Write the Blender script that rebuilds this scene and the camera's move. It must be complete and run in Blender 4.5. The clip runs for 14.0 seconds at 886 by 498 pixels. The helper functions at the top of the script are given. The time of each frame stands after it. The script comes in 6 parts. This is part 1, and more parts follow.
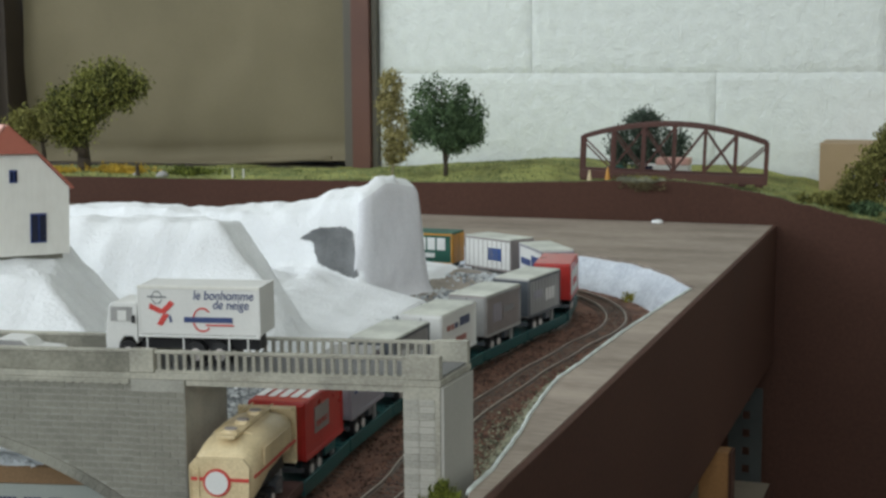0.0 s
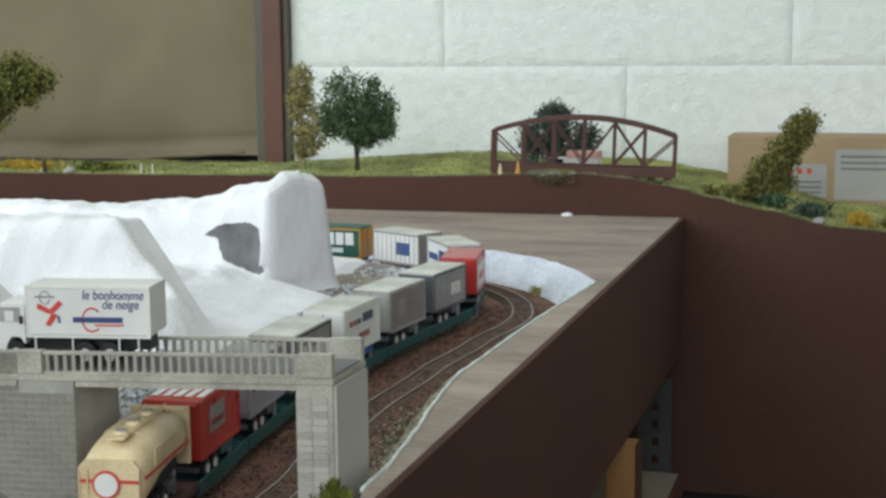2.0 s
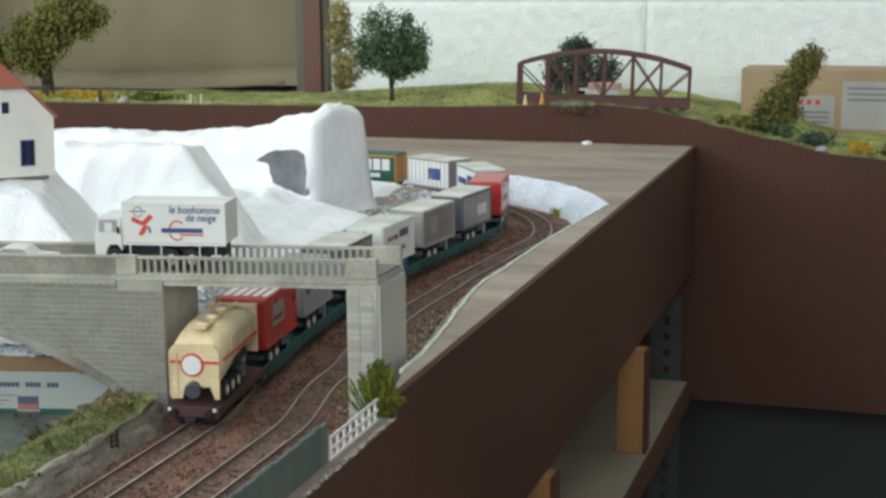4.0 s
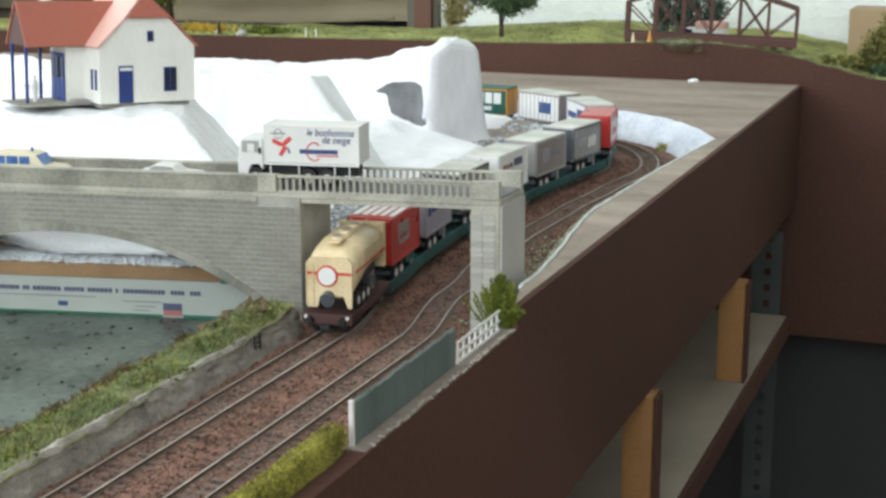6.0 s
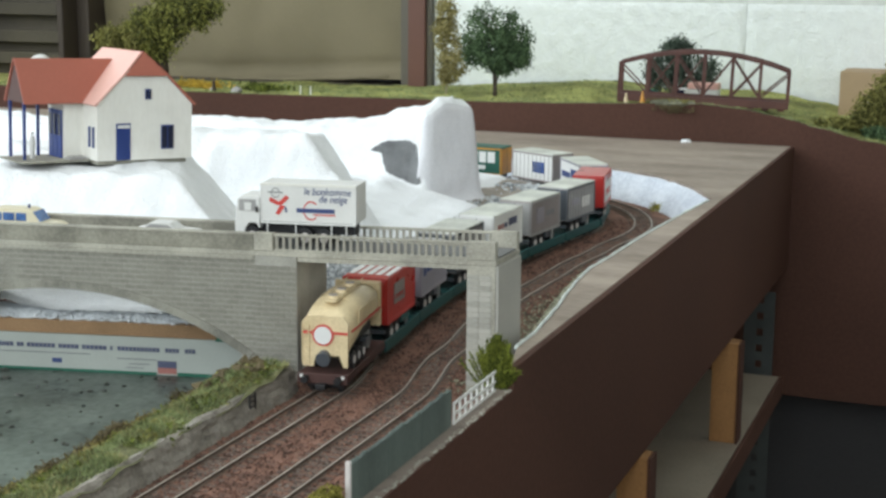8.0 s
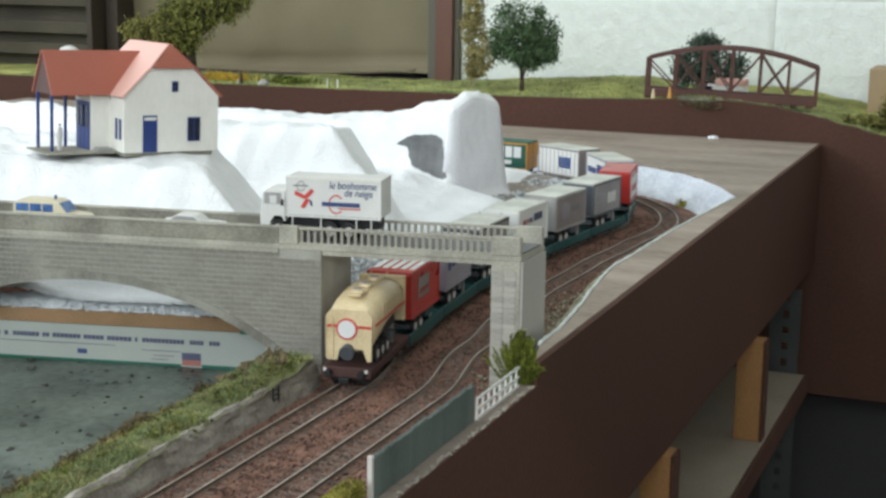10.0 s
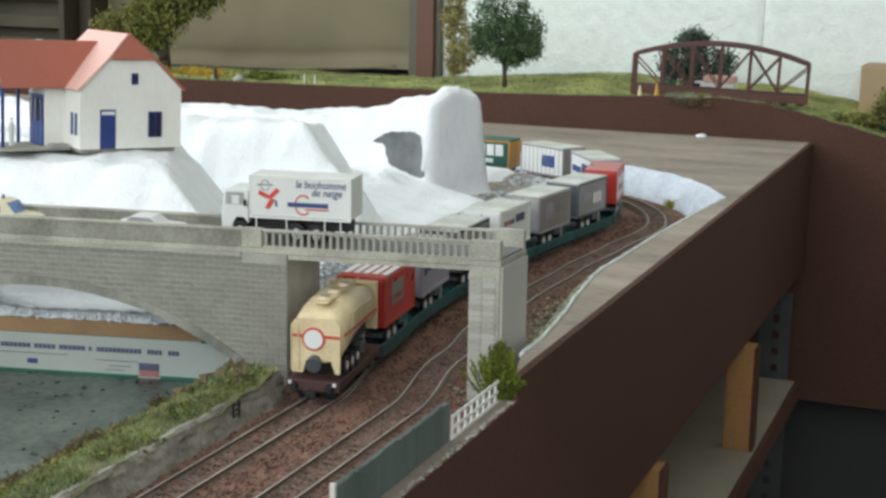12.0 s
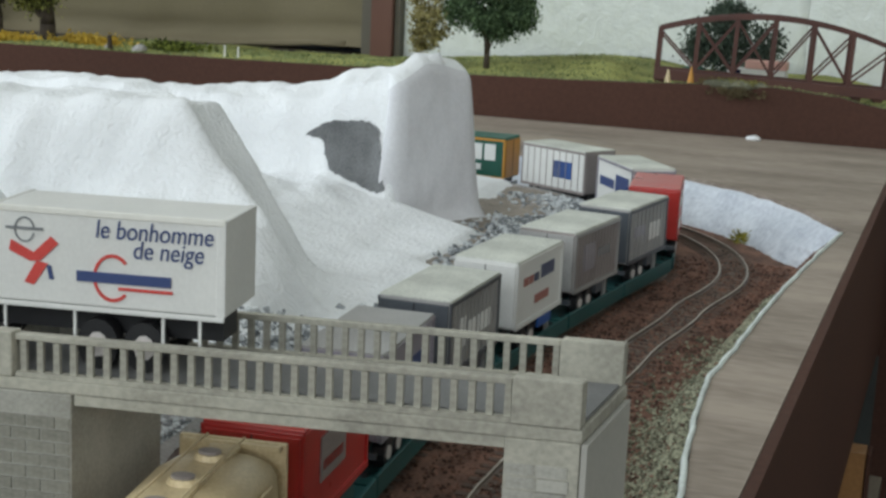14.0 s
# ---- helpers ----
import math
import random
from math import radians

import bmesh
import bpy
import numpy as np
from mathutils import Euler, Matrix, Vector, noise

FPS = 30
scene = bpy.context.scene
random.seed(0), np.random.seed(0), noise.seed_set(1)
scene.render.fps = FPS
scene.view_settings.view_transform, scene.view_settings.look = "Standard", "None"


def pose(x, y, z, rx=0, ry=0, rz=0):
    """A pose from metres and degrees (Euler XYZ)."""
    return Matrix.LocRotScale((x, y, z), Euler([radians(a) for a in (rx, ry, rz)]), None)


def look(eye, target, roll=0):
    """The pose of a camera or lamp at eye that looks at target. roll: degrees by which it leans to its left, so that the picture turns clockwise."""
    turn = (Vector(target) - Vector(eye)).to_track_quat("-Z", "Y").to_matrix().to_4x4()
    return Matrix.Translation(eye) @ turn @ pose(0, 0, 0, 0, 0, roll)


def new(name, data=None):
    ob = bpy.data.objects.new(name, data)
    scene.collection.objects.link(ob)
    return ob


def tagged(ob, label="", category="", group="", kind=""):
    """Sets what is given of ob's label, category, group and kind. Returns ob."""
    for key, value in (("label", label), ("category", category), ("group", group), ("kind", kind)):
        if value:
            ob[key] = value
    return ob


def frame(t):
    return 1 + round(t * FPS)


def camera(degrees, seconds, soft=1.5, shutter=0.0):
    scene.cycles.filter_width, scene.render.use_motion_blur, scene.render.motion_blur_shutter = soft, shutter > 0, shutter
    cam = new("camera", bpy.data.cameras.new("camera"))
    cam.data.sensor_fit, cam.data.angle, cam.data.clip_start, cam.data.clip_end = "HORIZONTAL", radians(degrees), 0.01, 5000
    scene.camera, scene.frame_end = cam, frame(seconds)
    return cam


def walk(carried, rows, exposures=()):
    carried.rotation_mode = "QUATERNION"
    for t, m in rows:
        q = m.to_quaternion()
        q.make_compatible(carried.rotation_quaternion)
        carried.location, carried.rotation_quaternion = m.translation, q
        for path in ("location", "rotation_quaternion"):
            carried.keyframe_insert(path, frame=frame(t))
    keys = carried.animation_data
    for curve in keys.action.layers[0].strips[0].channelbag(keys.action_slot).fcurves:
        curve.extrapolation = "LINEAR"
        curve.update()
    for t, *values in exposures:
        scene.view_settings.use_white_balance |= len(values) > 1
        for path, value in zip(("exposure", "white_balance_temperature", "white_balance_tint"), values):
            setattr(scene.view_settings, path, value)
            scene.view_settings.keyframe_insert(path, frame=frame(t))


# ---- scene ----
cam = camera(33.81, 14.0, soft=2.8)
walk(cam, [
    (0, look((0.1908, -0.5964, 0.2253), (-0.1408, 0.3373, 0.0900), -0.48)),
    (0.5, look((0.1923, -0.5851, 0.2220), (-0.1011, 0.3589, 0.0710), -0.41)),
    (1, look((0.1988, -0.5808, 0.2245), (-0.1026, 0.3589, 0.0630), -0.68)),
    (1.5, look((0.2016, -0.5817, 0.2273), (-0.0993, 0.3615, 0.0870), -0.69)),
    (2, look((0.2034, -0.5896, 0.2268), (-0.0779, 0.3596, 0.0860), -0.49)),
    (2.5, look((0.2061, -0.6077, 0.2277), (-0.0791, 0.3379, 0.0706), -0.51)),
    (5, look((0.2604, -0.7652, 0.2503), (-0.0578, 0.1620, 0.0526), -0.32)),
    (5.5, look((0.2531, -0.7677, 0.2461), (-0.0838, 0.1508, 0.0388), -0.15)),
    (6, look((0.2483, -0.7745, 0.2446), (-0.1096, 0.1306, 0.0148), -0.13)),
    (6.5, look((0.2471, -0.7768, 0.2457), (-0.0950, 0.1315, 0.0048), 0.75)),
    (7, look((0.2448, -0.7770, 0.2466), (-0.0802, 0.1441, 0.0323), 0.97)),
    (7.5, look((0.2448, -0.7774, 0.2478), (-0.1023, 0.1395, 0.0506), 0.49)),
    (8, look((0.2450, -0.7766, 0.2470), (-0.1094, 0.1386, 0.0549), 0.38)),
    (8.5, look((0.2444, -0.7761, 0.2468), (-0.1126, 0.1380, 0.0549), 0.61)),
    (9, look((0.2448, -0.7758, 0.2474), (-0.1224, 0.1336, 0.0521), 0.51)),
    (11.5, look((0.2453, -0.7754, 0.2475), (-0.1226, 0.1333, 0.0502), 1.00)),
    (12, look((0.2282, -0.7200, 0.2390), (-0.1319, 0.1919, 0.0419), 0.98)),
    (12.5, look((0.1858, -0.5853, 0.2196), (-0.1587, 0.3334, 0.0264), 0.92)),
    (13, look((0.1033, -0.4297, 0.1984), (-0.2269, 0.4951, 0.0094), 1.69)),
    (13.5, look((0.0913, -0.3767, 0.1855), (-0.2383, 0.5434, -0.0259), 1.32)),
    (14, look((0.0460, -0.2943, 0.1801), (-0.2799, 0.6302, -0.0179), 2.63)),
], exposures=[(0, -0.55), (0.8, -0.34), (2.7, -0.26), (5.0, 0.02), (6.5, 0.18), (7.2, 0.18), (8.2, -0.09), (9.2, -0.12), (11.5, -0.10), (12.5, -0.20), (13.0, -0.40), (13.5, -0.47), (14.0, -0.57)])

# ---- world and lights ----
world = bpy.data.worlds.new("world")
scene.world = world
world.use_nodes = True
wn = world.node_tree.nodes
sky = wn.new("ShaderNodeTexSky")
sky.sky_type, sky.sun_disc, sky.sun_elevation, sky.sun_rotation = "NISHITA", False, radians(40), radians(200)
world.node_tree.links.new(sky.outputs[0], wn["Background"].inputs[0])
wn["Background"].inputs[1].default_value = 0.1


def area(name, m, w, h, watts, colour):
    lamp = bpy.data.lights.new(name, "AREA")
    lamp.shape, lamp.size, lamp.size_y, lamp.energy, lamp.color = "RECTANGLE", w, h, watts, colour
    ob = new(name, lamp)
    ob.matrix_world = m
    return ob


# assumed daylight: area lamps stand in window openings added out of view
area("window_light_side", look((-1.96, 0.0, 1.04), (-0.2, 0.1, 0.95)), 2.0, 1.16, 40, (0.90, 0.975, 1.0))
area("window_light_rear", look((-0.18, -2.06, 1.04), (-0.20, 0.4, 0.95)), 2.3, 1.16, 38, (0.92, 0.99, 1.0))


# ---- materials ----
def material(name, colour, rough=0.7, vary=0.18, scale=120.0, bump=0.25, depth=0.0006, metal=0.0, fine=900.0, tint=None, each=0.0, spec=0.4, stretch=None, island=0.0):
    m = bpy.data.materials.new(name)
    m.use_nodes = True
    nt = m.node_tree
    n, l = nt.nodes, nt.links
    b = n["Principled BSDF"]
    tc = n.new("ShaderNodeTexCoord")
    big = n.new("ShaderNodeTexNoise")
    big.inputs["Scale"].default_value, big.inputs["Detail"].default_value = scale * 0.2, 6
    small = n.new("ShaderNodeTexNoise")
    small.inputs["Scale"].default_value, small.inputs["Detail"].default_value = fine, 3
    mp = n.new("ShaderNodeMapping")
    mp.inputs["Scale"].default_value = stretch or (1, 1, 1)
    l.new(tc.outputs["Object"], mp.inputs["Vector"])
    for k in (big, small):
        l.new(mp.outputs[0], k.inputs["Vector"])
    ramp = n.new("ShaderNodeValToRGB")
    lo = [c * (1 - vary) for c in colour]
    hi = [min(1, c * (1 + vary)) for c in (tint or colour)]
    ramp.color_ramp.elements[0].position, ramp.color_ramp.elements[0].color = 0.32, (*lo, 1)
    ramp.color_ramp.elements[1].position, ramp.color_ramp.elements[1].color = 0.68, (*hi, 1)
    add = n.new("ShaderNodeMath")
    add.operation = "MULTIPLY_ADD"
    l.new(small.outputs[0], add.inputs[0])
    add.inputs[1].default_value = 0.5
    sub = n.new("ShaderNodeMath")
    sub.operation = "MULTIPLY_ADD"
    l.new(big.outputs[0], sub.inputs[0])
    sub.inputs[1].default_value, sub.inputs[2].default_value = 0.9, -0.2
    l.new(sub.outputs[0], add.inputs[2])
    last = add
    if each:
        info = n.new("ShaderNodeObjectInfo")
        e = n.new("ShaderNodeMath")
        e.operation = "MULTIPLY_ADD"
        l.new(info.outputs["Random"], e.inputs[0])
        e.inputs[1].default_value = each
        l.new(add.outputs[0], e.inputs[2])
        last = e
    if island:
        info = n.new("ShaderNodeNewGeometry")
        e = n.new("ShaderNodeMath")
        e.operation = "MULTIPLY_ADD"
        l.new(info.outputs["Random Per Island"], e.inputs[0])
        e.inputs[1].default_value = island
        off = n.new("ShaderNodeMath")
        off.operation = "SUBTRACT"
        l.new(last.outputs[0], off.inputs[0])
        off.inputs[1].default_value = island / 2
        l.new(off.outputs[0], e.inputs[2])
        last = e
    l.new(last.outputs[0], ramp.inputs[0])
    l.new(ramp.outputs[0], b.inputs["Base Color"])
    rr = n.new("ShaderNodeMath")
    rr.operation = "MULTIPLY_ADD"
    l.new(big.outputs[0], rr.inputs[0])
    rr.inputs[1].default_value, rr.inputs[2].default_value = 0.2, max(0.0, rough - 0.1)
    l.new(rr.outputs[0], b.inputs["Roughness"])
    b.inputs["Metallic"].default_value = metal
    b.inputs["Specular IOR Level"].default_value = spec
    if bump:
        bp = n.new("ShaderNodeBump")
        bp.inputs["Strength"].default_value, bp.inputs["Distance"].default_value = bump, depth
        l.new(last.outputs[0], bp.inputs["Height"])
        l.new(bp.outputs[0], b.inputs["Normal"])
    return m


M = {}
M["wall_white"] = material("white_painted_block", (0.80, 0.84, 0.82), 0.5, 0.05, 260, 0.75, 0.004, fine=200)
M["mortar"] = material("white_painted_joint", (0.66, 0.70, 0.69), 0.6, 0.1, 60, 0.6, 0.002, fine=300)
M["plaster"] = material("room_plaster", (0.67, 0.65, 0.60), 0.8, 0.08, 6, 0.2, 0.002)
M["ceiling_white"] = material("white_ceiling_paint", (0.88, 0.88, 0.86), 0.85, 0.04, 6, 0.15, 0.002)
M["room_dark"] = material("dark_concrete", (0.046, 0.044, 0.045), 0.8, 0.25, 10, 0.3, 0.002)
M["fascia"] = material("dark_brown_paint", (0.082, 0.040, 0.0295), 0.75, 0.2, 14, 0.25, 0.0006, fine=260, spec=0.15)
M["ply"] = material("grey_brown_plywood", (0.275, 0.222, 0.18), 0.8, 0.2, 70, 0.4, 0.0005, fine=200, tint=(0.33, 0.275, 0.228), stretch=(0.45, 1.7, 1))
M["shelf"] = material("pale_chipboard", (0.255, 0.215, 0.17), 0.75, 0.22, 40, 0.3, 0.0005, fine=500)
M["pine"] = material("orange_pine", (0.33, 0.165, 0.06), 0.6, 0.2, 60, 0.3, 0.0005, fine=300)
M["steel"] = material("galvanised_steel", (0.068, 0.075, 0.073), 0.65, 0.25, 80, 0.15, 0.0003, metal=0.3)
M["snow"] = material("white_plaster_snow", (0.885, 0.90, 0.92), 0.75, 0.045, 200, 0.7, 0.0035, fine=420)
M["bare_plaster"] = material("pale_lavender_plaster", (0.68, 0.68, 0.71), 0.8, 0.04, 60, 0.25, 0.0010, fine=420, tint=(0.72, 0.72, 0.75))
# blue-grey mottling stands for the bank's shading and its dirt streaks
M["snow_bank"] = material("shade_mottled_white_bank", (0.62, 0.67, 0.76), 0.75, 0.12, 110, 0.9, 0.003, fine=260, tint=(0.76, 0.80, 0.87))
M["bare_rock"] = material("bare_grey_card", (0.145, 0.15, 0.155), 0.8, 0.25, 160, 0.5, 0.001, tint=(0.19, 0.195, 0.20))
M["ledge_earth"] = material("brown_grey_earth", (0.27, 0.235, 0.20), 0.95, 0.25, 200, 0.8, 0.001, fine=500)
M["rubble"] = material("grey_rubble", (0.27, 0.29, 0.31), 0.9, 0.3, 300, 0.8, 0.001, tint=(0.46, 0.48, 0.49), island=0.7)
M["stonewall"] = material("grey_moulded_stone", (0.25, 0.24, 0.23), 0.9, 0.25, 160, 0.5, 0.0008, fine=420, tint=(0.32, 0.31, 0.30))
M["rough_stone"] = material("rough_brown_stone", (0.24, 0.215, 0.185), 0.95, 0.25, 260, 0.7, 0.0008, fine=520, tint=(0.31, 0.285, 0.25))
M["ballast"] = material("red_brown_ballast", (0.106, 0.056, 0.040), 0.9, 0.3, 400, 0.9, 0.0012, fine=700, tint=(0.205, 0.110, 0.080), island=0.6)
M["ballast_grey"] = material("grey_brown_ballast", (0.112, 0.088, 0.073), 0.9, 0.3, 400, 0.9, 0.0012, fine=700, tint=(0.19, 0.156, 0.132), island=0.6)
M["plaster_grey"] = material("pale_grey_plaster", (0.74, 0.77, 0.79), 0.85, 0.10, 260, 0.8, 0.0015, fine=420)
M["earth"] = material("brown_earth_foam", (0.12, 0.095, 0.05), 0.95, 0.4, 200, 0.0)
M["model_tan"] = material("brown_grey_plastic", (0.29, 0.255, 0.245), 0.38, 0.16, 140, 0.08, 0.0002)
M["coach_green"] = material("grey_green_coach_paint", (0.27, 0.32, 0.31), 0.45, 0.1, 140, 0.06, 0.0002)
M["sleeper"] = material("dark_sleeper", (0.125, 0.085, 0.068), 0.85, 0.3, 300, 0.5, 0.0004, each=0.2)
M["rail"] = material("weathered_rail", (0.17, 0.125, 0.10), 0.45, 0.2, 300, 0.2, 0.0003, metal=0.5)
M["rail_top"] = material("worn_rail_head", (0.60, 0.54, 0.47), 0.45, 0.28, 130, 0.0, metal=0.25)
M["verge"] = material("green_grey_scatter", (0.17, 0.17, 0.115), 0.95, 0.35, 260, 0.9, 0.0015, fine=600, tint=(0.28, 0.28, 0.20), island=0.6)
M["grass"] = material("static_grass", (0.235, 0.245, 0.065), 0.9, 0.4, 90, 0.9, 0.002, fine=700, tint=(0.35, 0.355, 0.115))
M["grass_blade"] = material("green_grass_fibre", (0.118, 0.162, 0.058), 0.85, 0.35, 170, 0.0, tint=(0.27, 0.31, 0.14), island=0.3)
M["turf_base"] = material("brown_green_turf", (0.10, 0.105, 0.045), 0.95, 0.35, 200, 0.9, 0.0015, fine=600, tint=(0.17, 0.17, 0.075))
M["scrub"] = material("ochre_scrub", (0.16, 0.125, 0.045), 0.9, 0.35, 170, 0.0, tint=(0.29, 0.24, 0.09), island=0.4)
M["grass_straw"] = material("straw_grass_fibre", (0.17, 0.15, 0.06), 0.85, 0.35, 170, 0.0, tint=(0.37, 0.34, 0.15), island=0.3)
M["moss"] = material("yellow_green_foam", (0.20, 0.185, 0.03), 0.95, 0.4, 200, 0.0, tint=(0.33, 0.30, 0.06), island=0.5)
M["yellow_flowers"] = material("ochre_foam", (0.50, 0.34, 0.05), 0.95, 0.35, 160, 0.9, 0.002, fine=500)
M["stone_line"] = material("pale_mint_plaster_edge", (0.62, 0.67, 0.64), 0.85, 0.2, 300, 0.6, 0.0006)
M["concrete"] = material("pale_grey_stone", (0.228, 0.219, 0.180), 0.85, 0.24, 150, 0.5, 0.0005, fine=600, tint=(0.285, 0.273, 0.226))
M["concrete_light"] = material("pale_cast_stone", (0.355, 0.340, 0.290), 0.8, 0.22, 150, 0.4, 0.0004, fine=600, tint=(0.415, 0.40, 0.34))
M["pale_card"] = material("pale_grey_card", (0.43, 0.42, 0.385), 0.8, 0.08, 60, 0.15, 0.0003, fine=500)
M["masonry"] = material("stone_block", (0.205, 0.198, 0.170), 0.85, 0.24, 150, 0.5, 0.0004, fine=700, each=0.10, tint=(0.27, 0.262, 0.225))
M["joint"] = material("pale_mortar", (0.36, 0.35, 0.31), 0.9, 0.15, 200, 0.3, 0.0004, tint=(0.42, 0.41, 0.37))
M["pier_stone"] = material("pale_rough_block", (0.31, 0.30, 0.265), 0.85, 0.15, 120, 0.6, 0.0005, fine=800, each=0.25, tint=(0.42, 0.41, 0.37))
M["road"] = material("grey_road_card", (0.20, 0.20, 0.20), 0.85, 0.15, 100, 0.3, 0.0004)
M["water"] = material("grey_green_resin", (0.058, 0.078, 0.065), 0.32, 0.4, 70, 0.6, 0.0014, fine=240, tint=(0.115, 0.138, 0.12))
M["pebble"] = material("river_pebble", (0.055, 0.058, 0.05), 0.35, 0.4, 300, 0.4, 0.0006, island=0.4)
M["carton_white"] = material("grey_white_printed_card", (0.40, 0.43, 0.40), 0.6, 0.1, 60, 0.1, 0.0002)
M["kraft"] = material("brown_cardboard", (0.30, 0.185, 0.10), 0.85, 0.25, 90, 0.4, 0.0006)
M["carton_tan"] = material("pale_tan_cardboard", (0.40, 0.29, 0.18), 0.85, 0.12, 60, 0.3, 0.0004)
M["label_grey"] = material("grey_printed_label", (0.40, 0.39, 0.38), 0.7, 0.12, 60, 0.1, 0.0002)
M["ink_blue"] = material("blue_ink", (0.045, 0.07, 0.19), 0.6, 0.1, 60, 0.0)
M["ink_red"] = material("red_ink", (0.62, 0.07, 0.06), 0.5, 0.1, 60, 0.0)
M["faded_red"] = material("faded_red_print", (0.36, 0.15, 0.13), 0.6, 0.15, 120, 0.0)
M["faded_blue"] = material("faded_blue_print", (0.085, 0.095, 0.16), 0.6, 0.15, 120, 0.0)
M["ink_green"] = material("dark_green_ink", (0.02, 0.13, 0.085), 0.5, 0.1, 60, 0.0)
M["ink_grey"] = material("grey_ink", (0.20, 0.21, 0.22), 0.6, 0.1, 60, 0.0)
M["ink_white"] = material("white_print", (0.78, 0.79, 0.78), 0.5, 0.06, 60, 0.0)
M["khaki"] = material("khaki_cloth", (0.190, 0.162, 0.100), 0.85, 0.09, 22, 0.4, 0.002, fine=900, tint=(0.218, 0.186, 0.120))
M["redwood"] = material("red_brown_frame", (0.135, 0.062, 0.046), 0.5, 0.15, 30, 0.2, 0.0006)
M["greyframe"] = material("grey_brown_frame", (0.115, 0.105, 0.085), 0.5, 0.15, 30, 0.2, 0.0006)
M["darkwood"] = material("dark_brown_wood", (0.05, 0.038, 0.03), 0.6, 0.2, 30, 0.2, 0.0006)
M["shelf_brown"] = material("dull_brown_board", (0.048, 0.041, 0.030), 0.7, 0.25, 30, 0.2, 0.0006, tint=(0.070, 0.060, 0.042))
M["house_wall"] = material("off_white_render", (0.76, 0.745, 0.69), 0.75, 0.03, 110, 0.3, 0.0003, fine=260, tint=(0.80, 0.79, 0.74), stretch=(1.4, 1.4, 0.5))
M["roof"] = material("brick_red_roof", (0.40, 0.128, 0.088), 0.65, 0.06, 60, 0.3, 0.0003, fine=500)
# pale copy of the brick red: glare on one slope, plus the van's pink
M["roof_pale"] = material("lit_roof_and_van_box_pink", (0.72, 0.42, 0.36), 0.65, 0.06, 60, 0.3, 0.0003, fine=500)
M["blue_paint"] = material("deep_blue_paint", (0.020, 0.045, 0.19), 0.4, 0.12, 160, 0.1, 0.0002)
M["dark_glass"] = material("dark_blue_glazing", (0.012, 0.016, 0.04), 0.12, 0.1, 100, 0.0)
M["model_white"] = material("white_model_plastic", (0.72, 0.72, 0.70), 0.45, 0.06, 140, 0.06, 0.0002)
M["trailer_roof"] = material("dusty_pale_trailer_roof", (0.52, 0.53, 0.48), 0.5, 0.14, 180, 0.1, 0.0002, tint=(0.66, 0.67, 0.61))
M["model_cream"] = material("cream_model_plastic", (0.66, 0.52, 0.30), 0.4, 0.16, 180, 0.08, 0.0002, tint=(0.70, 0.58, 0.37))
M["van_cream"] = material("pale_cream_plastic", (0.76, 0.70, 0.52), 0.35, 0.05, 140, 0.05, 0.0002)
# blue glazing; the lighter blue in its colour stands for a reflection
M["van_glass"] = material("blue_glazing_with_reflection", (0.035, 0.10, 0.30), 0.12, 0.3, 300, 0.0, spec=0.6, tint=(0.10, 0.22, 0.50))
M["model_red"] = material("red_model_plastic", (0.47, 0.035, 0.03), 0.3, 0.14, 200, 0.08, 0.0002, spec=0.5)
M["model_grey"] = material("grey_model_plastic", (0.34, 0.335, 0.33), 0.35, 0.16, 160, 0.08, 0.0002)
M["model_lilac"] = material("lilac_grey_plastic", (0.30, 0.285, 0.33), 0.35, 0.16, 160, 0.08, 0.0002)
M["model_slate"] = material("slate_plastic", (0.085, 0.095, 0.11), 0.35, 0.14, 140, 0.06, 0.0002)
M["model_green"] = material("bottle_green_plastic", (0.018, 0.11, 0.08), 0.45, 0.1, 140, 0.06, 0.0002)
M["model_orange"] = material("ochre_orange_plastic", (0.62, 0.29, 0.05), 0.45, 0.1, 140, 0.06, 0.0002)
M["model_teal"] = material("teal_wagon_paint", (0.018, 0.085, 0.085), 0.45, 0.12, 140, 0.06, 0.0002)
M["model_rust"] = material("rust_brown_paint", (0.075, 0.035, 0.03), 0.6, 0.2, 140, 0.1, 0.0002)
M["model_black"] = material("black_plastic", (0.018, 0.018, 0.02), 0.5, 0.15, 140, 0.06, 0.0002)
M["model_blue"] = material("blue_model_plastic", (0.03, 0.10, 0.34), 0.4, 0.1, 140, 0.06, 0.0002)
M["hub"] = material("pale_wheel_hub", (0.62, 0.58, 0.56), 0.4, 0.1, 140, 0.0)
M["panel_grey"] = material("grey_green_panel", (0.110, 0.140, 0.128), 0.65, 0.26, 150, 0.2, 0.0003, stretch=(1, 2, 0.4))
M["bark"] = material("dark_bark", (0.06, 0.045, 0.032), 0.9, 0.3, 300, 0.6, 0.0008)
M["bark_pale"] = material("pale_bark", (0.36, 0.32, 0.22), 0.9, 0.25, 300, 0.5, 0.0006)
M["leaf_green"] = material("dark_green_foliage", (0.040, 0.080, 0.034), 0.85, 0.35, 200, 0.0, tint=(0.095, 0.15, 0.07), island=0.5)
M["leaf_dark"] = material("deep_green_foliage", (0.036, 0.058, 0.040), 0.85, 0.3, 200, 0.0, tint=(0.075, 0.105, 0.078), island=0.5)
M["leaf_olive"] = material("olive_foliage", (0.105, 0.105, 0.022), 0.85, 0.4, 200, 0.0, tint=(0.21, 0.20, 0.06), island=0.5)
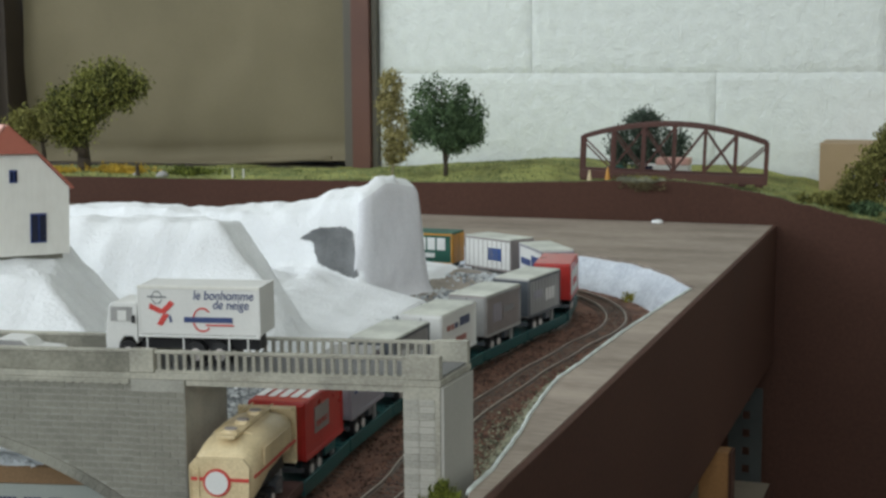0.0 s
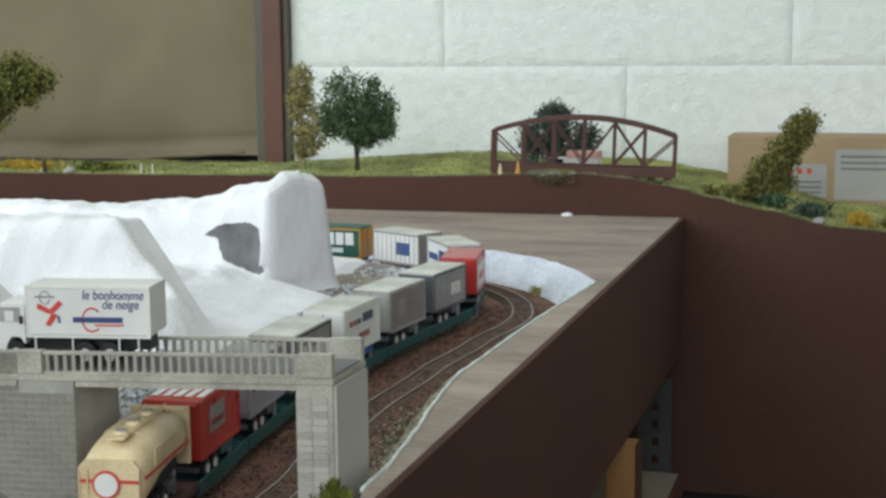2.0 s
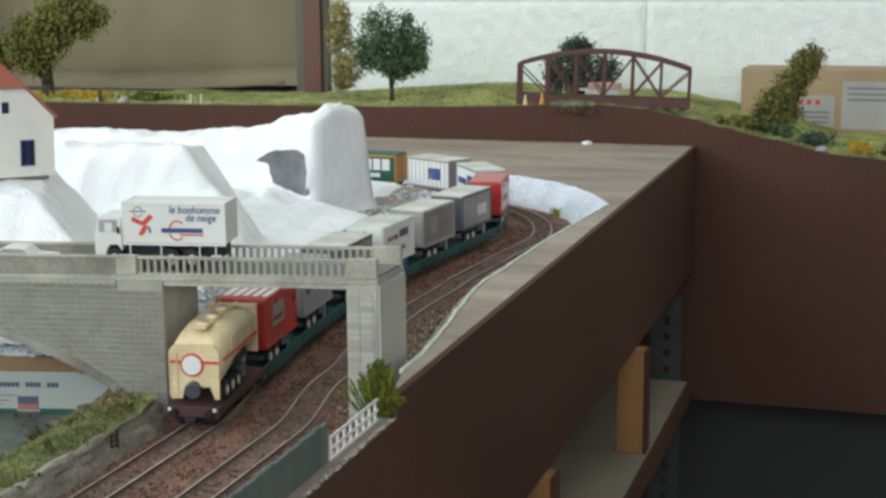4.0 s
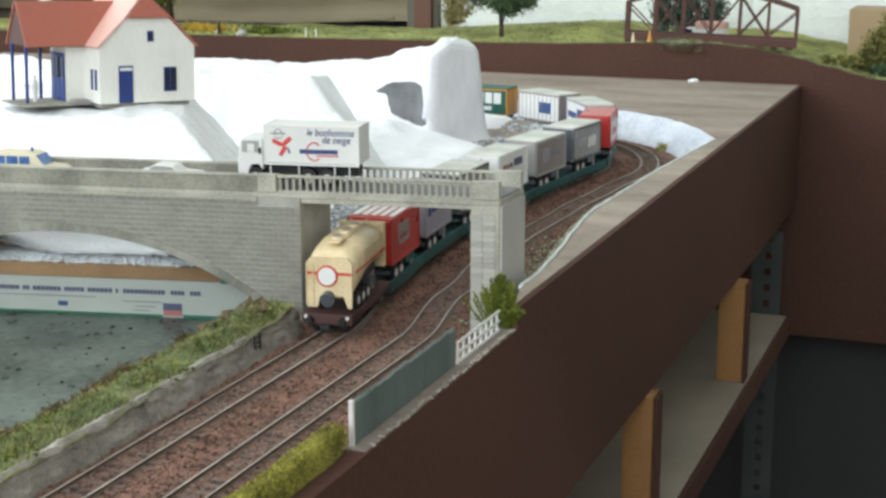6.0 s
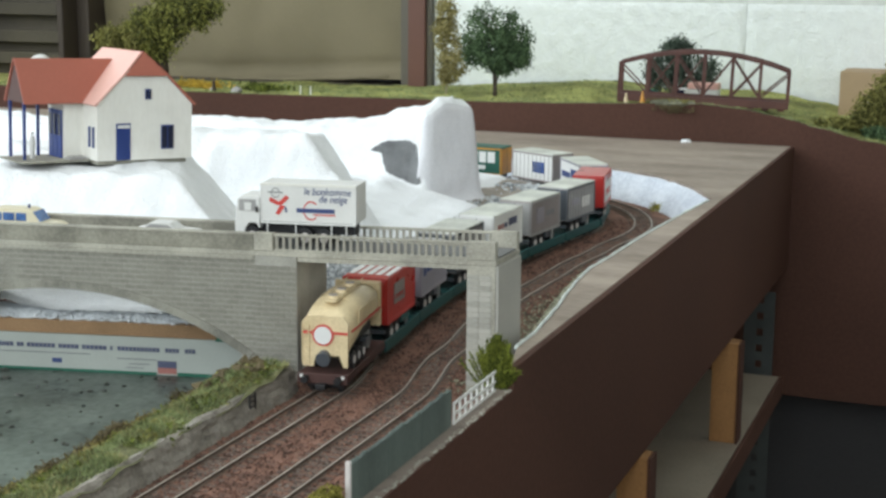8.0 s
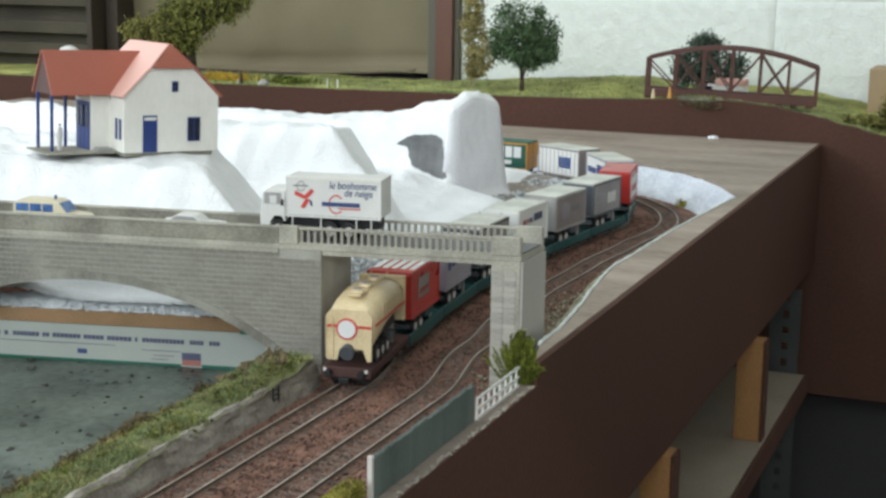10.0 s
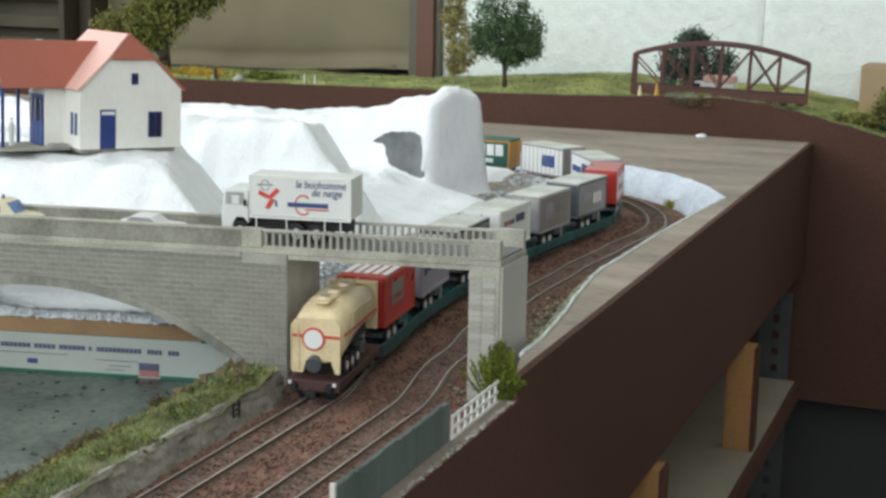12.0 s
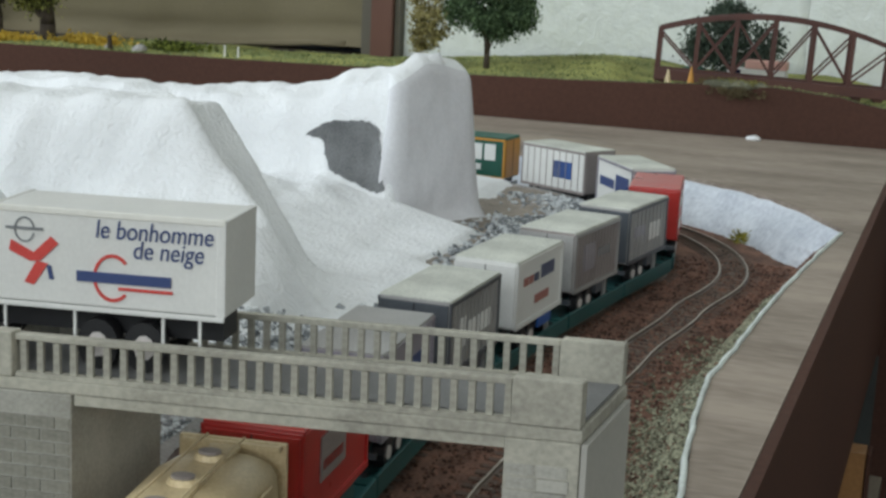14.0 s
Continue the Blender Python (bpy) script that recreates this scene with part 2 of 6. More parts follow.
M["leaf_oak"] = material("deep_olive_foliage", (0.060, 0.072, 0.014), 0.85, 0.45, 200, 0.0, tint=(0.20, 0.205, 0.05), island=0.5)
M["leaf_yellow"] = material("yellowing_foliage", (0.22, 0.185, 0.06), 0.85, 0.35, 200, 0.0, tint=(0.34, 0.30, 0.13), island=0.5)
M["leaf_bush"] = material("fresh_green_foliage", (0.085, 0.110, 0.012), 0.85, 0.45, 200, 0.0, tint=(0.175, 0.20, 0.028), island=0.5)
M["leaf_hedge"] = material("moss_green_foliage", (0.052, 0.072, 0.010), 0.85, 0.45, 200, 0.0, tint=(0.135, 0.16, 0.026), island=0.5)
M["bridge_brown"] = material("red_brown_girder", (0.098, 0.040, 0.033), 0.55, 0.18, 120, 0.2, 0.0004)


# ---- building helpers ----
def mesh_object(name, bm, mat, parent=None, label="", smooth=False):
    me = bpy.data.meshes.new(name)
    bm.normal_update()
    bm.to_mesh(me)
    bm.free()
    for mm in (mat if isinstance(mat, (list, tuple)) else [mat]):
        me.materials.append(M[mm])
    if smooth:
        me.shade_smooth()
    ob = new(name, me)
    if parent is not None:
        ob.parent = parent
    if label:
        tagged(ob, label)
    return ob


def part(name, bm, mat, parent, label="", smooth=False):
    return mesh_object(name, bm, mat, parent, label, smooth)


def thing(name, m, label, category, group="", kind=""):
    ob = new(name)
    ob.empty_display_size = 0.01
    ob.matrix_world = m
    return tagged(ob, label, category, group, kind)


def box(x0, x1, y0, y1, z0, z1, bevel=0.0, bm=None, mat=0):
    own = bmesh.new() if (bm is None or bevel) else bm
    vs = [own.verts.new((x, y, z)) for x in (x0, x1) for y in (y0, y1) for z in (z0, z1)]
    for f in ((0, 1, 3, 2), (4, 6, 7, 5), (0, 4, 5, 1), (2, 3, 7, 6), (0, 2, 6, 4), (1, 5, 7, 3)):
        own.faces.new([vs[i] for i in f]).material_index = mat
    if bevel:
        bmesh.ops.bevel(own, geom=own.edges[:], offset=bevel, segments=2, affect="EDGES", profile=0.6)
        if bm is not None:
            for f in own.faces:
                f.material_index = mat
            return merge(bm, own)
    return own


def merge(bm, other):
    me = bpy.data.meshes.new("scratch")
    other.to_mesh(me)
    other.free()
    bm.from_mesh(me)
    bpy.data.meshes.remove(me)
    return bm


def prism(points, axis, a, b, bm=None, mat=0):
    """Extrudes a flat outline along an axis from a to b. Points are the two other coordinates in xyz order."""
    bm = bm or bmesh.new()

    def at(p, h):
        q = list(p)
        q.insert("xyz".index(axis), h)
        return q
    lo = [bm.verts.new(at(p, a)) for p in points]
    hi = [bm.verts.new(at(p, b)) for p in points]
    n = len(points)
    fs = [bm.faces.new(lo), bm.faces.new(hi[::-1])]
    for i in range(n):
        fs.append(bm.faces.new((lo[i], hi[i], hi[(i + 1) % n], lo[(i + 1) % n])))
    for f in fs:
        f.material_index = mat
    bmesh.ops.recalc_face_normals(bm, faces=fs)
    return bm


def rod(p, q, r0, r1=None, n=8, bm=None, mat=0):
    bm = bm or bmesh.new()
    p, q = Vector(p), Vector(q)
    r1 = r0 if r1 is None else r1
    z = (q - p).normalized()
    x = z.orthogonal().normalized()
    y = z.cross(x)
    a = [bm.verts.new(p + (x * math.cos(t) + y * math.sin(t)) * r0) for t in [2 * math.pi * i / n for i in range(n)]]
    b = [bm.verts.new(q + (x * math.cos(t) + y * math.sin(t)) * r1) for t in [2 * math.pi * i / n for i in range(n)]]
    fs = [bm.faces.new(a[::-1]), bm.faces.new(b)]
    for i in range(n):
        fs.append(bm.faces.new((a[i], a[(i + 1) % n], b[(i + 1) % n], b[i])))
    for f in fs:
        f.material_index = mat
    return bm


def sweep(path, profile, bm=None, mat=0, closed=True):
    """Runs a profile of (sideways, up) along a path of points; sideways is to the left of the way."""
    bm = bm or bmesh.new()
    rings = []
    for i, p in enumerate(path):
        a, b = Vector(path[max(0, i - 1)]), Vector(path[min(len(path) - 1, i + 1)])
        d = (b - a)
        d.z = 0
        d.normalize()
        side = Vector((-d.y, d.x, 0))
        rings.append([bm.verts.new(Vector(p) + side * s + Vector((0, 0, u))) for s, u in profile])
    n = len(profile)
    for i in range(len(rings) - 1):
        for k in range(n if closed else n - 1):
            bm.faces.new((rings[i][k], rings[i][(k + 1) % n], rings[i + 1][(k + 1) % n], rings[i + 1][k])).material_index = mat
    if closed:
        bm.faces.new(rings[0][::-1]).material_index = mat
        bm.faces.new(rings[-1]).material_index = mat
    bmesh.ops.recalc_face_normals(bm, faces=bm.faces[:])
    return bm


def sheet(name, xs, ys, fn, mat, skip=None, smooth=True):
    """A ground sheet over a grid, with its height from fn(x, y)."""
    nx, ny = len(xs), len(ys)
    verts = [(x, y, fn(x, y)) for y in ys for x in xs]
    faces = []
    for j in range(ny - 1):
        for i in range(nx - 1):
            cx, cy = (xs[i] + xs[i + 1]) / 2, (ys[j] + ys[j + 1]) / 2
            if skip and skip(cx, cy):
                continue
            faces.append((j * nx + i, j * nx + i + 1, (j + 1) * nx + i + 1, (j + 1) * nx + i))
    me = bpy.data.meshes.new(name)
    me.from_pydata(verts, [], faces)
    bm = bmesh.new()
    bm.from_mesh(me)
    bmesh.ops.delete(bm, geom=[v for v in bm.verts if not v.link_faces], context="VERTS")
    bm.to_mesh(me)
    bm.free()
    me.materials.append(M[mat])
    if smooth:
        me.shade_smooth()
    return new(name, me)


def nz(x, y, s, z=0.0):
    return noise.noise((x * s, y * s, z))


def lerp_table(table, v):
    if v <= table[0][0]:
        return table[0][1]
    for (a, fa), (b, fb) in zip(table, table[1:]):
        if v <= b:
            k = (v - a) / (b - a)
            k = k * k * (3 - 2 * k)
            return fa + (fb - fa) * k
    return table[-1][1]


def sstep(a, b, v):
    k = min(1.0, max(0.0, (v - a) / (b - a)))
    return k * k * (3 - 2 * k)


def grains(count, place, size, seed, flat=0.8):
    """Many small faceted stones as one mesh: place(rng) gives a point."""
    rng = random.Random(seed)
    verts, faces = [], []
    base = ((1, 0, 0), (-1, 0, 0), (0, 1, 0), (0, -1, 0), (0, 0, 1), (0, 0, -1))
    tri = ((0, 2, 4), (2, 1, 4), (1, 3, 4), (3, 0, 4), (2, 0, 5), (1, 2, 5), (3, 1, 5), (0, 3, 5))
    for _ in range(count):
        p = place(rng)
        if p is None:
            continue
        s = size * rng.uniform(0.5, 1.3)
        e = Euler((rng.random() * 6, rng.random() * 6, rng.random() * 6)).to_matrix()
        k = len(verts)
        for v in base:
            w = e @ Vector([c * rng.uniform(0.6, 1.2) for c in v])
            verts.append((p[0] + w.x * s, p[1] + w.y * s, p[2] + w.z * s * flat))
        faces += [tuple(k + i for i in t) for t in tri]
    me = bpy.data.meshes.new("grains")
    me.from_pydata(verts, [], faces)
    return me


def stuff(name, me, mat, label, category, parent=None):
    me.name = name
    me.materials.append(M[mat])
    ob = new(name, me)
    if parent is not None:
        ob.parent = parent
    return tagged(ob, label, category if parent is None else "", kind="stuff")


def needle_mesh(stems, seed, per, length, width=0.0004):
    """Feathery sprigs: thin needles set along stems (start, end)."""
    rng = random.Random(seed)
    verts, faces = [], []
    for a, b in stems:
        a, b = Vector(a), Vector(b)
        for i in range(per):
            p = a.lerp(b, i / per)
            d = ((b - a).normalized() + Vector([rng.gauss(0, 0.8) for _ in range(3)])).normalized() * length * rng.uniform(0.5, 1.2)
            w = d.cross(Vector([rng.gauss(0, 1) for _ in range(3)])).normalized() * width
            k = len(verts)
            verts += [tuple(p - w), tuple(p + w), tuple(p + d)]
            faces.append((k, k + 1, k + 2))
    me = bpy.data.meshes.new("needles")
    me.from_pydata(verts, [], faces)
    return me


def leaf_mesh(points, size, seed, per=5, spread=0.006):
    """Small folded leaf flakes scattered round clump points."""
    rng = random.Random(seed)
    verts, faces = [], []
    for p in points:
        for _ in range(per):
            c = Vector(p) + Vector([rng.gauss(0, spread) for _ in range(3)])
            e = Euler([rng.random() * 6.3 for _ in range(3)]).to_matrix()
            s = size * rng.uniform(0.6, 1.4)
            k = len(verts)
            for v in ((-1, 0, 0), (0, -0.6, 0.25), (1, 0, 0), (0, 0.6, 0.25)):
                verts.append(tuple(c + e @ (Vector(v) * s)))
            faces += [(k, k + 1, k + 2), (k, k + 2, k + 3)]
    me = bpy.data.meshes.new("leaves")
    me.from_pydata(verts, [], faces)
    return me

# ---- room ----
def slab(name, x0, x1, y0, y1, z0, z1, mat, label, category):
    return tagged(mesh_object(name, box(x0, x1, y0, y1, z0, z1), mat), label, category, kind="structure")


WY = 1.5            # face of the block wall behind the layouts
FZ = -1.0           # room floor
slab("floor", -2.4, 1.9, -2.6, 1.9, FZ - 0.1, FZ, "room_dark", "dark bare concrete floor", "floor")
# unseen ceiling and east wall, added to close the room and bounce light
slab("ceiling", -2.4, 1.9, -2.6, 1.9, 1.7, 1.8, "ceiling_white", "plain white ceiling added out of view", "ceiling")
slab("wall_east", 1.75, 1.9, -2.6, 1.9, FZ, 1.7, "plaster", "plain plaster wall", "wall")


def wall_with_window(name, axis, a, b, lo, hi, w0, w1, s0, s1):
    """A wall across one axis from a to b thick, with one opening."""
    w = thing(name, Matrix(), "unseen plaster wall with an added window opening", "wall", kind="structure")
    for u0, u1, z0, z1 in ((lo, w0, FZ, 1.7), (w1, hi, FZ, 1.7), (w0, w1, FZ, s0), (w0, w1, s1, 1.7)):
        if axis == "x":
            part("wall_panel", box(a, b, u0, u1, z0, z1), "plaster", w)
        else:
            part("wall_panel", box(u0, u1, a, b, z0, z1), "plaster", w)
    return w


# both walls lie out of view; their openings are added for the lamps
wall_with_window("wall_west", "x", -2.25, -2.1, -2.6, 1.9, -1.05, 1.05, 0.42, 1.66)
wall_with_window("wall_south", "y", -2.25, -2.1, -2.1, 1.75, -1.36, 1.00, 0.42, 1.66)

# ---- painted block wall ----
wall = thing("wall_north", Matrix.Translation((0, WY, 0)), "white painted concrete block wall with wide joints", "wall", kind="structure")
part("wall_core", box(-0.655, 1.75, 0.006, 0.15, FZ, 1.7), "mortar", wall)
tagged(slab("wall_north_side", -2.1, -1.45, WY + 0.1, WY + 0.2, FZ, 1.7, "room_dark", "dark wall behind the shelving", "wall"))

# ---- framed opening with khaki cloth ----
win = thing("window_1", Matrix.Translation((-1.030, WY, 0)), "red-brown framed opening closed by a khaki cloth", "window", kind="structure")
part("window_frame", box(0.336, 0.366, -0.02, 0.1, -0.1, 1.6, 0.002), "redwood", win, "red-brown wooden post")
part("window_frame", box(0.3665, 0.374, -0.012, 0.1, -0.1, 1.6, 0.001), "greyframe", win, "grey edge strip")
part("window_frame", box(0.318, 0.3355, -0.008, 0.1, -0.1, 1.6, 0.002), "greyframe", win, "grey edge strip")
part("window_frame", box(-0.316, -0.290, -0.02, 0.1, -0.1, 1.6, 0.003), "darkwood", win, "dark brown wooden post")
part("window_sill", box(-0.288, 0.316, -0.03, 0.1, 0.005, 0.045, 0.003), "darkwood", win, "dark wooden sill")
xs = [-0.288 + 0.604 * i / 90 for i in range(91)]
zs = [i / 60 for i in range(61)]


def hem_z(x):
    return 0.041 + 0.014 * sstep(-0.05, 0.34, x) + 0.002 * nz(x, 0, 14)


bm = bmesh.new()
grid = [[bm.verts.new((x, 0.03 + 0.006 * nz(x, z, 5) + 0.004 * nz(x, z, 14, 3) - 0.024 * math.exp(-((1.5 * z - 0.004) / 0.03) ** 2) + 0.010 * math.exp(-((1.5 * z - 0.05) / 0.018) ** 2), hem_z(x) + 1.5 * z * z ** 0.3)) for x in xs] for z in zs]
for j in range(60):
    for i in range(90):
        bm.faces.new((grid[j][i], grid[j][i + 1], grid[j + 1][i + 1], grid[j + 1][i]))
cloth = part("cloth", bm, "khaki", win, "sagging khaki cloth", smooth=True)
# dark board added behind the gap to stand for the shadow below the hem
part("backing", box(-0.30, 0.316, 0.06, 0.07, 0.046, 0.30), "shelf_brown", win, "dark board for the shadow below the hem")
part("hem", sweep([(x, 0.008 + 0.003 * nz(x, 1, 9), hem_z(x) + 0.002) for x in xs[2:-2:3]], [(0.005 * math.cos(a), 0.0045 * math.sin(a)) for a in [k * 0.785 for k in range(8)]]), "khaki", win, smooth=True)

# ---- dark shelving beside it ----
rack = thing("shelving", Matrix.Translation((-1.745, WY - 0.02, 0)), "dark brown wooden shelving against the wall", "shelf")
for z in (0.06, 0.10, 0.15, 0.26, 0.40, 0.6):
    part("shelf_board", box(-0.32, 0.384, -0.005, 0.019, z, z + 0.022, 0.001), "shelf_brown", rack)
for x in (-0.33, 0.385):
    part("upright", box(x, x + 0.012, -0.04, 0.119, FZ, 1.0, 0.002), "darkwood", rack)
part("back_panel", box(-0.33, 0.397, 0.0192, 0.0198, FZ, 1.0), "shelf_brown", rack, "dull brown back panel")

# ---- far module: fascia, grass ----
FTOP = [(-1.7, 0.055), (-1.25, 0.059), (-0.844, 0.0622), (-0.426, 0.0650), (-0.33, 0.0672), (-0.254, 0.0694), (-0.18, 0.0725), (-0.122, 0.0738), (-0.072, 0.0703), (-0.022, 0.0618), (0.033, 0.0490), (0.08, 0.0375), (0.17, 0.0190), (0.4, -0.012), (1.0, -0.03)]
FY = 1.066
FB = -0.295
xs = [-1.7 + i * 0.02 for i in range(131)]
bm = bmesh.new()
prism([(x, lerp_table(FTOP, x)) for x in xs] + [(0.9, FB), (-1.7, FB)], "y", FY, FY + 0.012, bm)
tagged(mesh_object("far_fascia", bm, "fascia"), "dark brown painted fascia with a wavy top edge", "fascia board", kind="structure")


def far_ground(x, y):
    d = y - FY
    hill = 0.0145 * math.exp(-((x + 0.33) / 0.13) ** 2) * sstep(0.04, 0.2, d) + 0.006 * math.exp(-((x + 0.85) / 0.10) ** 2) * math.exp(-((d - 0.10) / 0.06) ** 2) - 0.011 * sstep(0.015, 0.06, d) * sstep(-0.33, -0.27, x) * sstep(0.06, 0.0, x)
    return lerp_table(FTOP, x) - 0.001 + hill * (1 - 0.5 * sstep(0.3, 0.42, d)) + 0.003 * sstep(0, 0.05, d) * (0.3 + nz(x, y, 14)) - sstep(0.06, 0.4, d) * lerp_table([(-0.7, 0.017), (-0.45, 0.008), (-0.2, 0.010)], x) + 0.0012 * nz(x, y, 90)


far_grass = sheet("far_ground", [-1.7 + i * 0.0125 for i in range(209)], [FY + 0.002 + j * 0.0115 for j in range(38)], far_ground, "grass")
tagged(far_grass, "undulating model meadow of green static grass", "ground", kind="structure")
rng = random.Random(5)
verts, faces = [], []
for _ in range(26000):
    x = rng.uniform(-1.25, 0.6)
    y = FY + 0.002 + 0.42 * rng.random() ** 1.7
    z = far_ground(x, y)
    h = rng.uniform(0.0012, 0.0032)
    a = rng.random() * 6.3
    dx, dy = 0.0011 * math.cos(a), 0.0011 * math.sin(a)
    k = len(verts)
    verts += [(x - dx, y - dy, z - 0.001), (x + dx, y + dy, z - 0.001), (x + rng.gauss(0, 0.0018), y + rng.gauss(0, 0.0018), z + h)]
    faces.append((k, k + 1, k + 2))
me = bpy.data.meshes.new("tufts")
me.from_pydata(verts, [], faces)
stuff("grass_fibres", me, "grass_blade", "short green static grass fibres on the far meadow", "grass")
# added dark sheet fills the shadowed space below the far fascia
tagged(mesh_object("dark_skirt", box(-1.7, 1.5, FY + 0.09, FY + 0.1, FZ, FB + 0.05), "room_dark"), "dark sheet added for the shadowed space under the far layout", "curtain", kind="structure")

# ---- near module: decks ----
fascia = thing("near_fascia", Matrix(), "dark brown painted fascia board along the layout's edge", "fascia board", kind="structure")
part("fascia_panel", prism([(-1.3, -0.126), (1.062, -0.126), (1.062, 0.0266), (-0.030, 0.0266), (-0.034, 0.0142), (-1.3, 0.0142)], "x", -0.004, 0.0), "fascia", fascia)
part("edge_batten", box(-0.0118, -0.0042, -1.3, -0.0302, -0.03, 0.0141, 0.0006), "fascia", fascia)

EDGE = [(-0.03, -0.0125), (0.01, -0.0125), (0.045, -0.0125), (0.075, -0.0155), (0.117, -0.0195), (0.158, -0.0255), (0.205, -0.0305), (0.245, -0.0335), (0.293, -0.031), (0.36, -0.0295), (0.43, -0.0265), (0.515, -0.021), (0.61, -0.0135)]
CX, CY = -0.30, 0.55            # centre of the far curve
R_TOP, R_FOOT = 0.272, 0.25


def bank_top():
    pts = [(x, y) for y, x in EDGE]
    for k in range(1, 31):
        a = math.asin(0.06 / R_TOP) + k * (math.pi / 2 - math.asin(0.06 / R_TOP)) / 30
        r = R_TOP + 0.016 * (1 - k / 30.0) ** 2
        pts.append((CX + r * math.cos(a), CY + r * math.sin(a)))
    return pts + [(-0.45, CY + R_TOP + 0.004), (-1.2, CY + R_TOP + 0.01)]


line = bank_top()
deck_h = 0.0268
bm = bmesh.new()
outline = line + [(-1.2, FY - 0.003), (-0.0043, FY - 0.003), (-0.0043, -0.03)]
outline = [p for i, p in enumerate(outline) if i == 0 or (abs(p[0] - outline[i - 1][0]) + abs(p[1] - outline[i - 1][1]) > 1e-4)]
top = [bm.verts.new((x, y, deck_h)) for x, y in outline[1:]]
bot = [bm.verts.new((x, y, deck_h - 0.010)) for x, y in outline[1:]]
n = len(top)
bm.faces.new(top)
bm.faces.new(bot[::-1])
for i in range(n):
    bm.faces.new((top[i], bot[i], bot[(i + 1) % n], top[(i + 1) % n]))
bmesh.ops.recalc_face_normals(bm, faces=bm.faces[:])
bmesh.ops.triangulate(bm, faces=[f for f in bm.faces if len(f.verts) > 4])
tagged(mesh_object("plywood_deck", bm, "ply"), "bare grey-brown plywood deck with worn stains", "deck", kind="structure")
edge_pts = []
for (x0, y0), (x1, y1) in zip(line[1:12], line[2:13]):
    for k in range(8):
        x, y = x0 + (x1 - x0) * k / 8, y0 + (y1 - y0) * k / 8
        edge_pts.append((x - 0.001 + 0.0009 * nz(x, y, 70), y, deck_h + 0.0003 + 0.0005 * nz(x, y, 130)))
tagged(mesh_object("deck_edge", sweep(edge_pts, [(-0.0009, -0.002), (-0.0008, 0.0005), (0.0008, 0.0006), (0.0014, -0.002)]), "stone_line", smooth=True), "white plaster edge along the plywood deck", "trim", kind="structure")


# ---- track bed ----
def track_centre(offset):
    """Centre line of a track, from the near end round the far curve; offset is to the right of the inner track."""
    pts = []
    shift = [(-1.3, -0.1145), (-0.03, -0.1145), (0.08, -0.131), (0.17, -0.1425), (0.25, -0.1445), (0.36, -0.139), (0.46, -0.130), (0.55, -0.120)]
    gap = [(-1.3, 0.049), (0.0, 0.048), (0.2, 0.052), (0.5, 0.048), (0.55, 0.047)]
    y = -1.3
    while y < 0.55:
        pts.append((lerp_table(shift, y) + offset * lerp_table(gap, y), y, 0.0))
        y += 0.012
    r = 0.18 + 0.047 * offset
    for k in range(0, 41):
        a = k * math.pi / 80
        pts.append((CX + r * math.cos(a), CY + r * math.sin(a), 0.0))
    for k in range(1, 40):
        pts.append((CX - 0.02 * k, CY + r, 0.0))
    return pts


INNER, OUTER = track_centre(0), track_centre(1)


def left_edge(y):
    return lerp_table([(-1.3, -0.140), (-0.25, -0.1345), (-0.05, -0.137), (0.02, -0.150), (0.105, -0.181), (0.165, -0.1915), (0.21, -0.188), (0.30, -0.166), (0.37, -0.1535), (0.47, -0.1615), (0.57, -0.178), (0.65, -0.215)], y)


def bed(x, y):
    z = -0.0027 + 0.0006 * nz(x, y, 160) + 0.0005 * nz(x, y, 60, 2)
    if y < 0.6:
        e = lerp_table(EDGE, y) if y > -0.03 else -0.0125
        z += 0.026 * sstep(e - 0.028, e - 0.003, x) * sstep(0.02, 0.12, y)
    r = math.hypot(x - CX, y - CY)
    return z


ground = sheet("track_bed", [-1.0 + i * 0.004 for i in range(249)], [-1.3 + j * 0.008 for j in range(266)], bed, "ballast",
               skip=lambda x, y: (y > CY and x > CX and math.hypot(x - CX, y - CY) > R_FOOT + 0.02) or (y < 0.6 and x < left_edge(y) - 0.03) or (y >= 0.6 and x < -0.30 and y < 0.66) or y > 0.815 or (x > -0.0125 + 0.001 and y < CY))
tagged(ground, "red-brown ballast bed of the railway cutting", "ground", kind="structure")


def bed_place(rng):
    y = rng.uniform(-0.45, 0.62)
    x = rng.uniform(left_edge(y) + 0.002, -0.016)
    return (x, y, bed(x, y) + 0.0004)


stuff("ballast_stones", grains(26000, bed_place, 0.0011, 11), "ballast", "loose red-brown ballast stones between the rails", "ballast")
def between_rails(rng):
    p = rng.choice(INNER if rng.random() < 0.5 else OUTER)
    if not -0.5 < p[1] < 0.66:
        return None
    x, y = p[0] + rng.uniform(-0.0074, 0.0074), p[1] + rng.uniform(-0.007, 0.007)
    return (x, y, bed(x, y) + 0.0004)


stuff("ballast_stones", grains(13000, between_rails, 0.0010, 12), "ballast_grey", "loose grey-brown ballast stones beside the rails", "ballast")


def verge_place(rng):
    y = rng.uniform(0.0, 0.42)
    e = lerp_table(EDGE, y)
    x = e - 0.001 - abs(rng.gauss(0, 0.016))
    return (x, y, bed(x, y) + 0.0006)


def verge_left(rng):
    y = rng.uniform(0.03, 0.6)
    x = left_edge(y) + 0.0005 + abs(rng.gauss(0, 0.006))
    return (x, y, bed(x, y) + 0.0006)


stuff("verge_scatter", grains(9000, verge_place, 0.0011, 13), "verge", "green-grey scatter on the cutting's verge", "ground cover")
